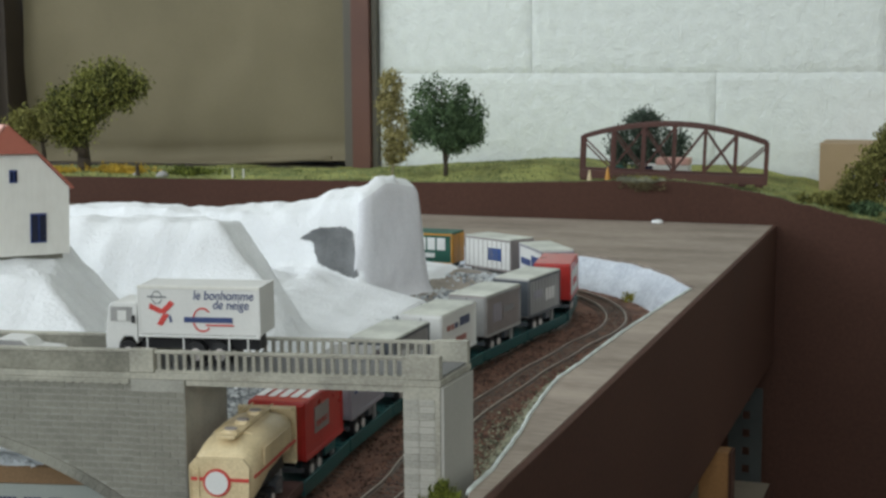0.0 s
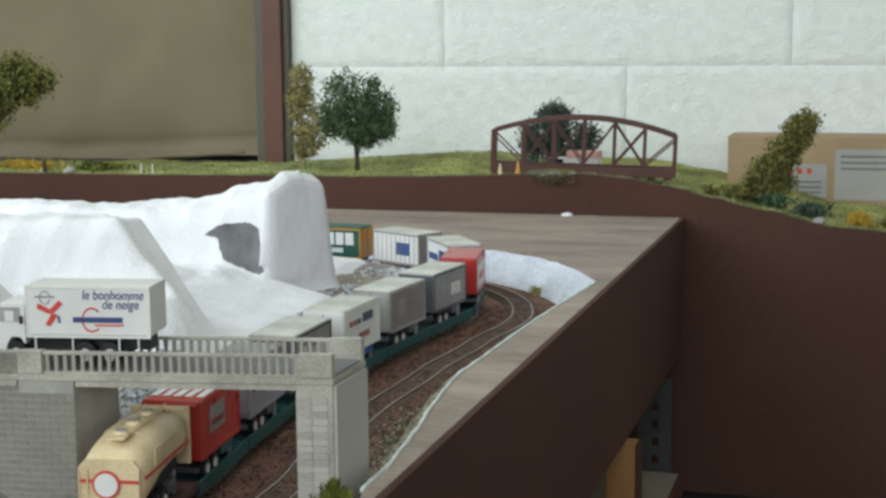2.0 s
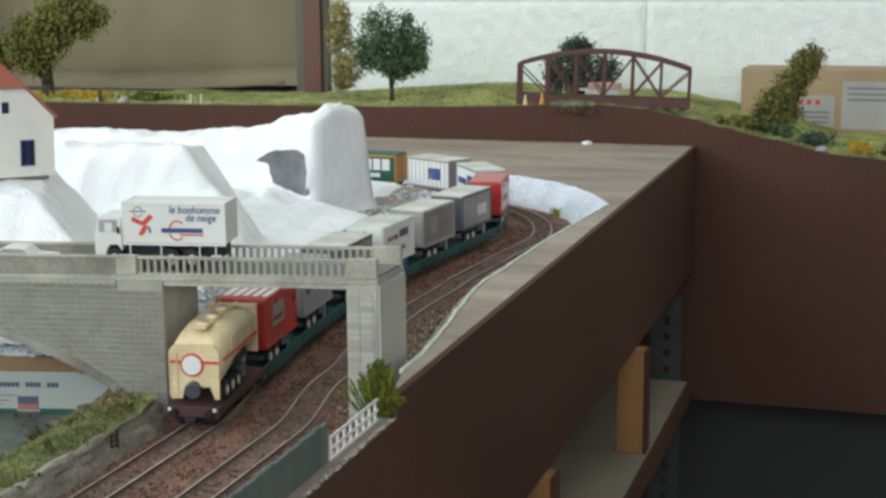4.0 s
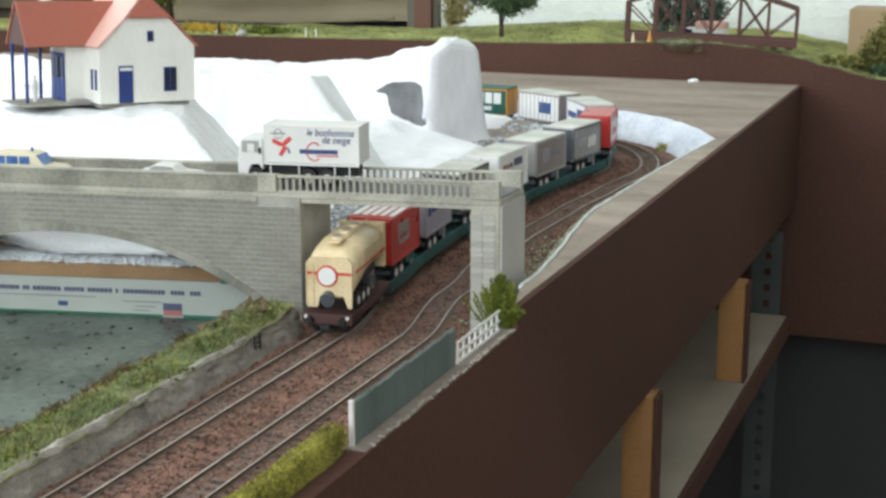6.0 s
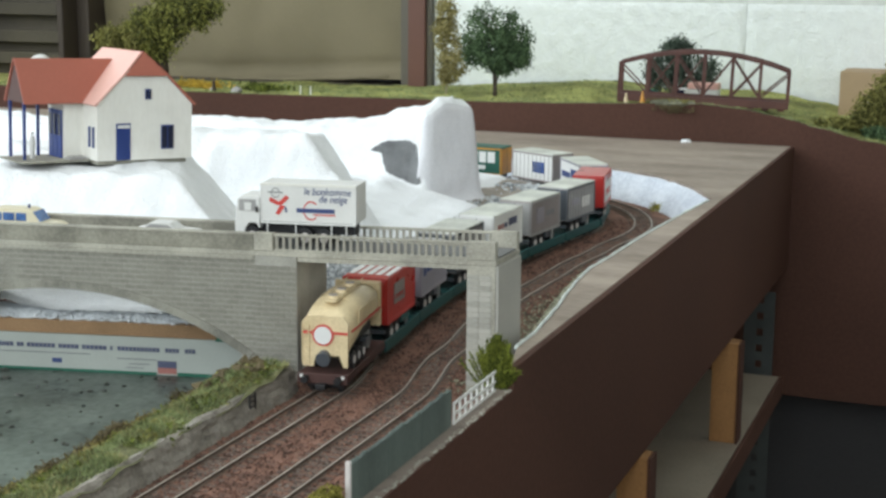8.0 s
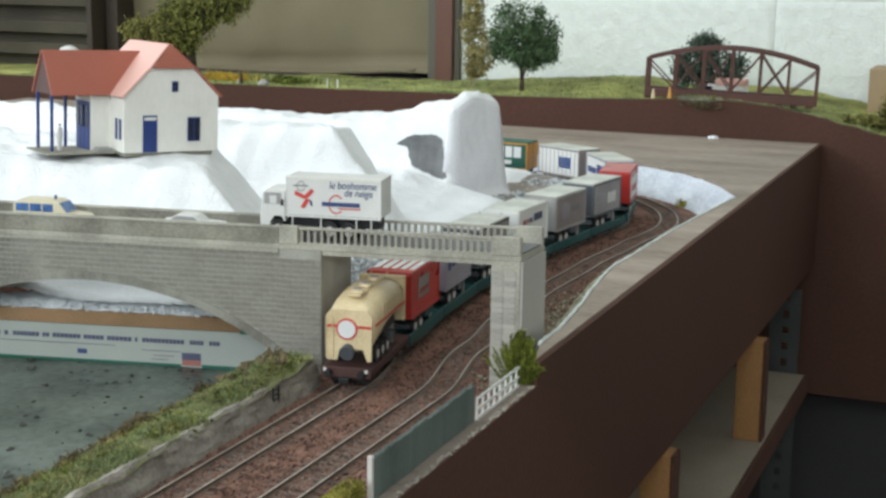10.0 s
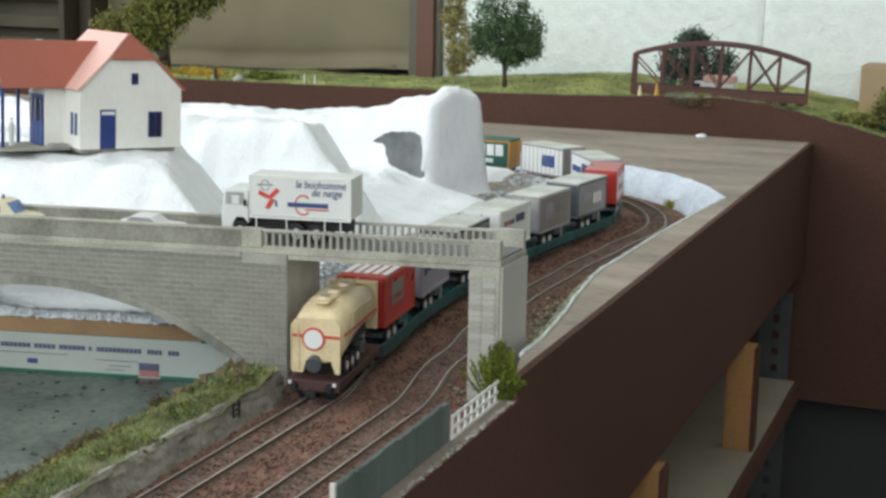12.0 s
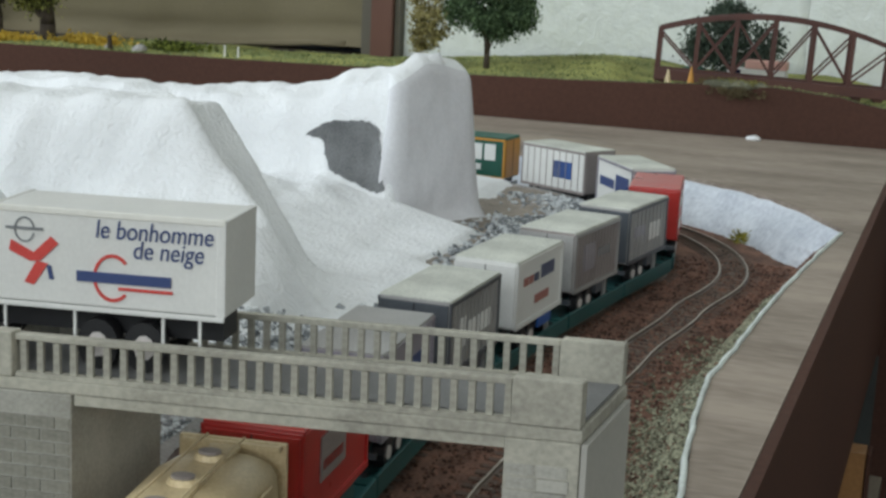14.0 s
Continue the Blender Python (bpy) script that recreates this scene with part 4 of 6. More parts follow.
for k in range(230):
    y = -0.9 + 0.0038 * k
    x = left_edge(y)
    crown = 0.0114 + 0.0007 * nz(y, 3, 40) + 0.0007 * nz(y, 9, 170)
    rows_.append([bm.verts.new((x + dx + 0.0011 * nz(y, z * 9, 90, 2) + 0.0008 * nz(y, z * 20, 330, 5), y, z)) for dx, z in ((-0.006, -0.004), (-0.005, crown * 0.98), (-0.0015, crown + 0.0006), (0.0004, crown * 0.92), (0.0012, crown * 0.72), (0.0016, crown * 0.5), (0.0026, crown * 0.28), (0.0034, crown * 0.05), (0.0044, -0.004))])
for a, b in zip(rows_, rows_[1:]):
    for q in range(8):
        bm.faces.new((a[q], b[q], b[q + 1], a[q + 1]))
bmesh.ops.recalc_face_normals(bm, faces=bm.faces[:])
tagged(mesh_object("low_wall", bm, "rough_stone"), "rough low brown-grey stone wall between bank and track", "wall", kind="structure")

lad = thing("ladder", Matrix.Translation((left_edge(-0.089) + 0.0026, -0.089, -0.003)), "tiny dark ladder leaning on the low wall", "ladder")
for y in (-0.0034, 0.0029):
    part("stile", box(-0.0004, 0.0004, y, y + 0.0006, 0, 0.0152), "model_black", lad)
for k in range(5):
    part("rung", box(-0.0003, 0.0003, -0.0028, 0.0029, 0.002 + k * 0.0028, 0.0026 + k * 0.0028), "model_black", lad)

# ---- stone bridge ----
BR = Matrix.Translation((-0.033, 0.0108, 0)) @ Matrix.Rotation(radians(10.46), 4, "Z")
bridge = thing("road_bridge", BR @ Matrix.Diagonal((1.0248, 0.66, 0.889, 1)), "pale grey stone arch bridge with a balustraded girder span", "bridge")
BD = 0.057
AC, AR, RA = -0.2613, 0.1195, 0.215       # arch: middle, half span, radius


def arch_z(x):
    d = 1.0248 * (x - AC)
    return (0.0475 - RA + math.sqrt(RA * RA - d * d)) / 0.889 if abs(x - AC) < AR else -0.02


xs = [AC + AR * (-1 + 2 * i / 40) for i in range(41)]
outline = [(-0.1375, 0.083), (-0.1375, -0.016), (AC + AR, -0.016)] + [(x, arch_z(x)) for x in xs[::-1]] + [(AC - AR, -0.016), (-0.60, -0.016), (-0.60, 0.083)]
part("spandrel", prism(outline, "y", 0.0, BD), "joint", bridge)
part("pier", box(-0.1370, -0.1115, -0.002, BD, -0.006, 0.0831, 0.0004), "joint", bridge)
part("pier", box(-0.0105, 0.0062, -0.002, BD, -0.006, 0.0831, 0.0004), "concrete_light", bridge)
part("deck", box(-0.60, 0.0065, -0.0015, BD + 0.002, 0.0832, 0.0866, 0.0005), "concrete_light", bridge)
part("end_panel", box(0.0064, 0.0078, -0.0016, BD, -0.006, 0.0829, 0.0003), "pale_card", bridge, "pale plain card at the bridge's end")
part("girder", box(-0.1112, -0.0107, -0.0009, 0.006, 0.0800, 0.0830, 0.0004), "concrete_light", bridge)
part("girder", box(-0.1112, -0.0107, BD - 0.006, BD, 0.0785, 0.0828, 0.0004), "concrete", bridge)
part("road_surface", box(-0.60, 0.0055, 0.005, BD - 0.005, 0.0868, 0.0880), "road", bridge, "dark grey road surface")
for y0, y1 in ((-0.0008, 0.0035), (BD - 0.0025, BD + 0.0012)):
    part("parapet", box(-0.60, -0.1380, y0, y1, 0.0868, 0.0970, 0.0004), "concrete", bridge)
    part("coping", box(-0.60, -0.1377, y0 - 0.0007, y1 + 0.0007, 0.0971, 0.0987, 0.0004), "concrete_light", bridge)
    for x0, x1 in ((-0.1375, -0.1260), (-0.0095, 0.0060)):
        part("pilaster", box(x0, x1, y0 - 0.0012, y1 + 0.0008, 0.0868, 0.0992, 0.0006), "concrete_light", bridge)
    part("handrail", box(-0.1257, -0.0098, y0 + 0.0002, y1 - 0.0002, 0.0968, 0.0986, 0.0004), "concrete_light", bridge)
    part("bottom_rail", box(-0.1257, -0.0098, y0 + 0.0004, y1 - 0.0004, 0.0867, 0.0880), "concrete_light", bridge)
bal = box(-0.00075, 0.00075, -0.0007, 0.0007, 0.0, 0.0088)
bal_me = bpy.data.meshes.new("baluster")
bal.to_mesh(bal_me)
bal.free()
bal_me.materials.append(M["concrete_light"])
for y in (0.0014, BD - 0.0006):
    for k in range(29):
        o = new("baluster", bal_me)
        o.parent = bridge
        o.location = (-0.1242 + k * 0.00405, y, 0.0880)
part("cornice", box(-0.60, -0.1379, -0.0022, 0.0, 0.0818, 0.0831, 0.0002), "concrete_light", bridge)
# corbel row under the cornice
bm = bmesh.new()
rod((0, -0.0008, 0), (0, 0.0006, 0), 0.00228, n=20, bm=bm)
bmesh.ops.scale(bm, vec=(1.0, 1.0, 0.62), verts=bm.verts[:])
cor_me = bpy.data.meshes.new("corbel")
bm.to_mesh(cor_me)
bm.free()
cor_me.materials.append(M["concrete_light"])
for k in range(62):
    o = new("corbel", cor_me)
    o.parent = bridge
    o.location = (-0.1400 - k * 0.0045, -0.0010, 0.0816)
# masonry blocks
blocks = []
CH, CL = 0.0036, 0.0072


def block_ok(x0, x1, z0, z1):
    for x in (x0, (x0 + x1) / 2, x1):
        if z0 < arch_z(x) + 0.0008 and abs(x - AC) < AR:
            return False
    return True


blk = box(0.00020, CL - 0.00020, -0.0003, 0.0006, 0.00024, CH - 0.00024)
blk_me = bpy.data.meshes.new("stone_block")
blk.to_mesh(blk_me)
blk.free()
blk_me.materials.append(M["masonry"])
pale_me = blk_me.copy()
pale_me.materials[0] = M["pier_stone"]
blk = box(0.00020, CL / 2 - 0.00020, -0.0003, 0.0006, 0.00024, CH - 0.00024)
half_me = bpy.data.meshes.new("half_block")
blk.to_mesh(half_me)
blk.free()
half_me.materials.append(M["masonry"])
rng = random.Random(17)
made = 0
rest = bmesh.new()
for r in range(22):
    z = 0.0012 + r * CH
    for k in range(60):
        x = -0.1372 - CL * (k + 1) + (CL / 2 if r % 2 else 0)
        if x > -0.1405 or z + CH > 0.0806 or x < -0.56:
            continue
        if not block_ok(x, x + CL, z, z + CH):
            continue
        if x > -0.29 and made < 230:
            o = new("stone_block", blk_me)
            o.parent = bridge
            o.location = (x, rng.uniform(-0.00012, 0.00008), z)
            made += 1
        else:
            box(x + 0.00020, x + CL - 0.00020, -0.0003, 0.0003, z + 0.00024, z + CH - 0.00024, bm=rest)
    # pier faces
    if r < 21:
        for k in range(4):
            half = k == (0 if r % 2 else 3)
            x = -0.1369 + k * CL - (CL / 2 if r % 2 and k else 0)
            o = new("stone_block", half_me if half else blk_me)
            o.parent = bridge
            o.location = (x, -0.0021 + rng.uniform(-0.00015, 0.0001), z)
        for k in range(2):
            x = -0.0100 + k * CL - (0.0 if r % 2 else 0.0004)
            o = new("stone_block", pale_me)
            o.parent = bridge
            o.location = (x, -0.0021 + rng.uniform(-0.0006, 0.0002), z)
part("far_masonry", rest, "masonry", bridge)["kind"] = "stuff"
# arch stones
for k in range(70):
    a0, a1 = (-0.606 + 1.212 * (k + e) / 70 for e in (0.015, 0.985))
    q = [(AC + (RA + g) * math.sin(a) / 1.0248, (0.0475 - RA + (RA + g) * math.cos(a)) / 0.889) for a, g in ((a0, 0.0), (a1, 0.0), (a1, 0.0050), (a0, 0.0050))]
    part("arch_stone", prism(q, "y", -0.0015, 0.0006), "masonry", bridge)
# the bridge crosses the tracks on a slight skew
skew = Matrix(((1, 0.135, 0, 0), (0, 1, 0, 0), (0, 0, 1, 0), (0, 0, 0, 1)))
done = set()
for o in bridge.children:
    o.location.x += 0.135 * o.location.y
    if o.data.name not in done:
        o.data.transform(skew)
        done.add(o.data.name)

# ---- fences, bush, hedge on the layout's edge ----
rng = random.Random(44)
pf = thing("panel_fence", Matrix.Translation((-0.0095, 0, 0.0142)), "grey-green panel fence with a white end post", "fence")
for k in range(3):
    y = -0.2295 + k * 0.0407
    bm = box(-0.0012, 0.0008, y, y + 0.0404, 0, 0.0196, 0.0003)
    for j in range(34):
        fy = y + 0.0005 + 0.0388 * rng.random()
        box(-0.0010, 0.0006, fy, fy + rng.uniform(0.0004, 0.0016), 0.0194, 0.0197 + 0.0011 * rng.random() ** 2, bm=bm)
    part("fence_panel", bm, "panel_grey", pf, "grey-green panel with a frayed top edge")
part("end_post", box(-0.0014, 0.0010, -0.2316, -0.2297, -0.0002, 0.0212, 0.0003), "hub", pf, "white end post")
wf = thing("picket_fence", Matrix.Translation((-0.0085, 0, 0.0142)), "small white picket fence on the layout's edge", "fence")
for k in range(8):
    y = -0.1055 + k * 0.0086
    part("picket", box(-0.0005, 0.0005, y, y + 0.0016, 0, 0.0124), "model_white", wf)
for z in (0.0010, 0.0060, 0.0116):
    part("rail", box(0.0006, 0.0012, -0.107, -0.0425, z, z + 0.0014), "model_white", wf)
tagged(mesh_object("edge_strip", box(-0.0118, -0.0012, -0.235, -0.0305, 0.0139, 0.0146), "ballast_grey"), "crumbling pale strip under the fences", "trim", kind="structure")


def chip_place(rng):
    y = rng.uniform(-0.235, -0.032)
    return (-0.0006 - 0.0028 * rng.random() ** 1.5 + 0.0006 * nz(y, 1, 80), y, 0.0147)


stuff("plaster_chips", grains(170, chip_place, 0.0009, 45, 0.6), "concrete_light", "pale plaster chips along the layout's edge", "rubble")


def shrub(name, m, points, size, per, spread, mat, label, category, seed, stem=True):
    t = thing(name, m, label, category)
    if stem:
        part("stem", rod((0, 0, -0.002), (0, 0, 0.012), 0.0012, 0.0006, 6), "bark", t)
    me_ = leaf_mesh(points, size, seed, per, spread)
    me_.materials.append(M[mat])
    o = new("foliage", me_)
    o.parent = t
    return t


rng = random.Random(41)
bush = thing("bush", Matrix.Translation((-0.0100, -0.0340, 0.0142)) @ Matrix.Scale(0.82, 4), "loose feathery green bush at the foot of the bridge pier", "bush")
stems = []
for k in range(150):
    a = rng.random() * 6.3
    r0 = abs(rng.gauss(0, 0.0042))
    top = rng.uniform(0.016, 0.041) * max(0.35, 1 - 45 * r0)
    stems.append(((r0 * math.cos(a), r0 * 0.3 * math.sin(a), 0.0), (r0 * 2.1 * math.cos(a) + rng.gauss(0, 0.0018), r0 * 0.4 * math.sin(a) + rng.gauss(0, 0.0008), top)))
for a, b in stems[:6]:
    part("stem", rod(a, b, 0.0006, 0.0002, 5), "bark", bush)
me = needle_mesh(stems, 43, 125, 0.0034, 0.00046)
me.materials.append(M["leaf_bush"])
o = new("foliage", me)
o.parent = bush
rng = random.Random(42)
hedge = thing("hedge", Matrix.Translation((-0.014, 0, 0.0095)), "yellow-green foam hedge along the layout's edge", "hedge")
bm = bmesh.new()
rows_ = []
for k in range(190):
    y = -0.50 + 0.264 * k / 189
    end = 1 - 0.55 * sstep(180, 189, k)
    h = (0.0163 + 0.0016 * nz(y, 0, 25)) * (0.7 + 0.3 * end)
    row = []
    for q in range(13):
        a = math.pi * q / 12
        x = 0.0052 * (-1 if a < math.pi / 2 else 1) * abs(math.cos(a)) ** 0.45 * end
        z = -0.002 + (h + 0.002) * math.sin(a) ** 0.55
        row.append(bm.verts.new((x + 0.0007 * nz(y, z, 190, 2), y + 0.0006 * nz(x, y, 240, 3), z + 0.0006 * nz(x, y, 230, 4))))
    rows_.append(row)
for a, b in zip(rows_, rows_[1:]):
    for q in range(12):
        bm.faces.new((a[q], b[q], b[q + 1], a[q + 1]))
bm.faces.new(rows_[-1])
bm.faces.new(rows_[0][::-1])
bmesh.ops.recalc_face_normals(bm, faces=bm.faces[:])
part("core", bm, "moss", hedge, smooth=True)
pts = []
for k in range(7000):
    y_, a = rng.uniform(-0.50, -0.237), rng.uniform(0.15, 2.99)
    pts.append((0.0051 * (-1 if a < math.pi / 2 else 1) * abs(math.cos(a)) ** 0.45, y_, (0.0163 + 0.0016 * nz(y_, 0, 25)) * math.sin(a) ** 0.55))
me = leaf_mesh(pts, 0.00045, 42, 7, 0.0006)
me.materials.append(M["moss"])
o = new("foam", me)
o.parent = hedge

# ---- station house ----
house = thing("station_house", Matrix.Translation((-0.3266, 0.110, 0.1084)) @ Matrix.Rotation(radians(58.5), 4, "Z") @ Matrix.Rotation(radians(2.1), 4, "Y"), "small off-white station house with red roofs standing loosely on the snow", "house")
HW, HE, HT, HL = 0.0365, 0.0396, 0.0750, 0.068      # half width, eaves, ridge, length
cut = 0.0591                                       # height of the half hip
kx = HW * (HT - cut) / (HT - HE)
bm = bmesh.new()
prism([(-HW, 0), (HW, 0), (HW, HE), (kx, cut), (-kx, cut), (-HW, HE)], "y", 0.0, HL, bm)
part("wall", bm, "house_wall", house)
part("plinth", box(-HW + 0.002, HW - 0.003, 0.003, HL, -0.003, -0.0001), "concrete", house, "thin grey base plate")


def roof_slab(pts, t, mat, label=""):
    bm_ = bmesh.new()
    v = [Vector(p) for p in pts]
    nrm = (v[1] - v[0]).cross(v[2] - v[0]).normalized()
    if nrm.z < 0:
        nrm = -nrm
    a = [bm_.verts.new(p + nrm * 0.0004) for p in v]
    b = [bm_.verts.new(p + nrm * (0.0004 + t)) for p in v]
    bm_.faces.new(a)
    bm_.faces.new(b[::-1])
    for i in range(len(v)):
        bm_.faces.new((a[i], b[i], b[(i + 1) % len(v)], a[(i + 1) % len(v)]))
    bmesh.ops.recalc_face_normals(bm_, faces=bm_.faces[:])
    return part("roof", bm_, mat, house, label)


ov = 0.0014
sl_ = (HT - HE) / HW
ex, ez = HW + ov, HE - ov * sl_
hy = 0.0045
# left slope takes the pale copy, so its glare is in the colour
roof_slab([(-ex, -ov, ez), (-kx, -ov, cut), (0, hy, HT), (0, HL + ov, HT), (-ex, HL + ov, ez)], 0.0013, "roof_pale", "brick-red roof slope coloured pale for its glare")
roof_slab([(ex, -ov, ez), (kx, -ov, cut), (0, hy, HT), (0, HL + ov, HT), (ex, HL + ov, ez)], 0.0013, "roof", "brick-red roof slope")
roof_slab([(-kx, -ov, cut), (kx, -ov, cut), (0, hy, HT)], 0.0013, "roof", "small brick-red half hip")
# wing with canopy
WX0, WX1, WY0, WY1 = -0.0814, -HW, 0.0232, 0.0524
wm = (WY0 + WY1) / 2
WT = 0.0687
part("wing_wall", prism([(WY0 + 0.002, 0), (WY1, 0), (WY1, HE), (wm, WT - 0.004), (WY0 + 0.002, HE)], "x", -0.0505, -HW + 0.0005), "house_wall", house)
roof_slab([(WX0, WY0 - 0.003, HE - 0.001), (-HW + 0.002, WY0 - 0.003, HE - 0.001), (-0.0068, wm, WT), (WX0, wm, WT)], 0.0012, "roof", "brick-red wing roof")
roof_slab([(WX0, WY1 + 0.003, HE - 0.001), (-HW + 0.002, WY1 + 0.003, HE - 0.001), (-0.0068, wm, WT), (WX0, wm, WT)], 0.0012, "roof", "brick-red wing roof")
part("gable_board", prism([(WY0 - 0.001, HE), (WY1 + 0.001, HE), (wm, WT - 0.001)], "x", WX0 + 0.001, WX0 + 0.002), "model_rust", house, "dark timber gable")
for x, y in ((-0.0792, 0.0250), (-0.0792, 0.0508), (-0.0590, 0.0508)):
    part("canopy_post", box(x - 0.001, x + 0.001, y - 0.001, y + 0.001, 0.0, HE + 0.001, 0.0002), "blue_paint", house, "dark blue canopy post")
part("platform", box(-0.0865, -HW - 0.001, 0.012, 0.056, -0.0014, -0.0002, 0.0003), "concrete", house, "grey platform slab")


def opening(name, x0, x1, z0, z1, label, y=-0.0001, pane=True):
    d = part(name, box(x0, x1, y - 0.0006, y, z0, z1, 0.0002), "blue_paint", house, label)
    if pane:
        for k in (0, 1):
            w = (x1 - x0) / 2
            part("pane", box(x0 + k * w + 0.0006, x0 + (k + 1) * w - 0.0004, y - 0.0009, y - 0.0006, z0 + 0.001, z1 - 0.001), "dark_glass", d)
    return d


opening("door", -0.0226, -0.0117, 0.0002, 0.0262, "deep blue house door", pane=False)
part("door_light", box(-0.0217, -0.0126, -0.0012, -0.0008, 0.0228, 0.0250), "model_white", house, "small pale panes over the door")
opening("window", 0.0120, 0.0219, 0.0073, 0.0246, "deep blue window")
opening("window", -0.0004, 0.0044, 0.0428, 0.0503, "small attic window")
for y in (0.006, 0.0125):
    part("window", box(-HW - 0.0008, -HW - 0.0001, y - 0.0014, y + 0.0014, 0.009, 0.0235, 0.0002), "blue_paint", house, "narrow side window")
for y in (0.0300, 0.0378, 0.0456):
    wd = part("wing_door", box(-0.0517, -0.0507, y - 0.0036, y + 0.0036, 0.0, 0.034, 0.0003), "blue_paint", house, "tall dark blue doors")
    part("pane", box(-0.0521, -0.0518, y - 0.0026, y + 0.0026, 0.016, 0.031), "dark_glass", wd)
for x, z, w in ((-0.0445, 0.0, 0.0072), (-0.0445, 0.0012, 0.0052)):
    part("step", box(x - w, x + w, 0.012, 0.0215, z, z + 0.0011, 0.0002), "stonewall", house, "grey entrance step")
bm = bmesh.new()
for z0, z1, r0, r1 in ((0, 0.009, 0.0016, 0.0019), (0.009, 0.016, 0.0024, 0.0018)):
    rod((0, 0, z0), (0, 0, z1), r0, r1, 8, bm)
bmesh.ops.create_icosphere(bm, subdivisions=1, radius=0.0015, matrix=Matrix.Translation((0, 0, 0.0178)))
fg = mesh_object("figurine", bm, "model_white")
fg.matrix_world = house.matrix_world @ Matrix.Translation((-0.070, 0.034, -0.0002))
tagged(fg, "tiny pale plastic figurine on the station platform", "figurine")


# ---- road vehicles ----
def wheel(parent, x, y, z, r, w, hub="hub"):
    bm_ = rod((x, y - w / 2, z), (x, y + w / 2, z), r, n=14)
    t_ = part("wheel", bm_, "model_black", parent)
    part("hub", rod((x, y - w / 2 - 0.0003, z), (x, y - w / 2 + 0.0004, z), r * 0.5, n=10), hub, t_)
    return t_


def text(parent, name, body, size, m, mat, label):
    cu = bpy.data.curves.new(name, "FONT")
    cu.body, cu.size, cu.extrude, cu.align_x, cu.shear = body, size, 0.0001, "CENTER", 0.15
    tmp = bpy.data.objects.new("scratch", cu)
    scene.collection.objects.link(tmp)
    dg = bpy.context.evaluated_depsgraph_get()
    me_ = bpy.data.meshes.new_from_object(tmp.evaluated_get(dg))
    bpy.data.objects.remove(tmp)
    me_.name = name
    me_.materials.clear()
    me_.materials.append(M[mat])
    o = new(name, me_)
    o.parent = parent
    o.matrix_basis = m
    return tagged(o, label)


truck = thing("lorry", BR @ Matrix.Translation((-0.1098, 0.0190, 0.0782)) @ Matrix.Diagonal((0.87, 0.9, 1.045, 1)), "white refrigerated lorry with blue and red printing", "lorry")
part("cargo_box", box(-0.033, 0.0345, -0.0135, 0.0135, 0.0150, 0.0368, 0.0006), "model_white", truck)
part("box_edge", box(0.0322, 0.0348, -0.0138, 0.0138, 0.0148, 0.0370, 0.0004), "model_white", truck)
part("box_edge", box(-0.0335, -0.0322, -0.0138, 0.0138, 0.0148, 0.0370, 0.0003), "model_white", truck)
part("roof_edge", box(-0.0335, 0.0345, -0.0139, -0.0128, 0.0358, 0.0373, 0.0003), "house_wall", truck, "off-white roof edge")
part("floor_rail", box(-0.0335, 0.0345, -0.0139, -0.0128, 0.0137, 0.0149, 0.0003), "model_white", truck)
cab = prism([(-0.0525, 0.006), (-0.0453, 0.006), (-0.0448, 0.0105), (-0.0425, 0.0135), (-0.0375, 0.0135), (-0.0352, 0.0105), (-0.0345, 0.0105), (-0.0345, 0.0275), (-0.0355, 0.0290), (-0.0485, 0.0290), (-0.0505, 0.0275), (-0.0522, 0.0190), (-0.0528, 0.012)], "y", -0.0125, 0.0125)
bmesh.ops.bevel(cab, geom=cab.edges[:], offset=0.0004, segments=1, affect="EDGES")
part("cab", cab, "model_white", truck)
part("side_window", box(-0.0495, -0.0372, -0.0129, -0.0123, 0.0205, 0.0272, 0.0002), "model_grey", truck, "open side window")
# white patch laid over the pane as a painted glint
part("window_glint", box(-0.0455, -0.0405, -0.0131, -0.0129, 0.0208, 0.0255), "model_white", truck, "white glint painted on the side window")
part("windscreen", prism([(-0.0523, 0.0192), (-0.0518, 0.0192), (-0.0504, 0.0270), (-0.0509, 0.0270)], "y", -0.0110, 0.0110), "dark_glass", truck)
part("bumper", box(-0.0538, -0.0515, -0.012, 0.012, 0.005, 0.008, 0.0004), "model_grey", truck)
part("mirror", box(-0.0368, -0.0356, -0.0152, -0.0130, 0.0200, 0.0235, 0.0003), "model_black", truck)
part("chassis", box(-0.046, 0.032, -0.006, 0.006, 0.0075, 0.0135), "model_black", truck)
part("side_guard", box(-0.030, -0.010, -0.0128, -0.0122, 0.0060, 0.0068, 0.0001), "model_white", truck)
for x in (-0.0295, -0.0090, 0.0165, 0.0270):
    part("strut", box(x, x + 0.0008, -0.0128, -0.0120, 0.0055, 0.0136), "model_white", truck)
for x in (-0.0400, -0.002, 0.0115):
    for y in (-0.0105, 0.0105):
        wheel(truck, x, y, 0.0060, 0.0060, 0.0045)
side = Matrix.Translation((0, -0.01385, 0)) @ Matrix.Rotation(radians(90), 4, "X")
text(truck, "lettering", "le bonhomme", 0.0060, side @ Matrix.Translation((0.0145, 0.0312, 0)), "ink_blue", "blue slanted lettering")
text(truck, "lettering", "de neige", 0.0060, side @ Matrix.Translation((0.0185, 0.0270, 0)), "ink_blue", "blue slanted lettering")
part("emblem", box(-0.0075, 0.0195, -0.0140, -0.0136, 0.0208, 0.0232), "ink_blue", truck, "dark blue bar of a trade mark")
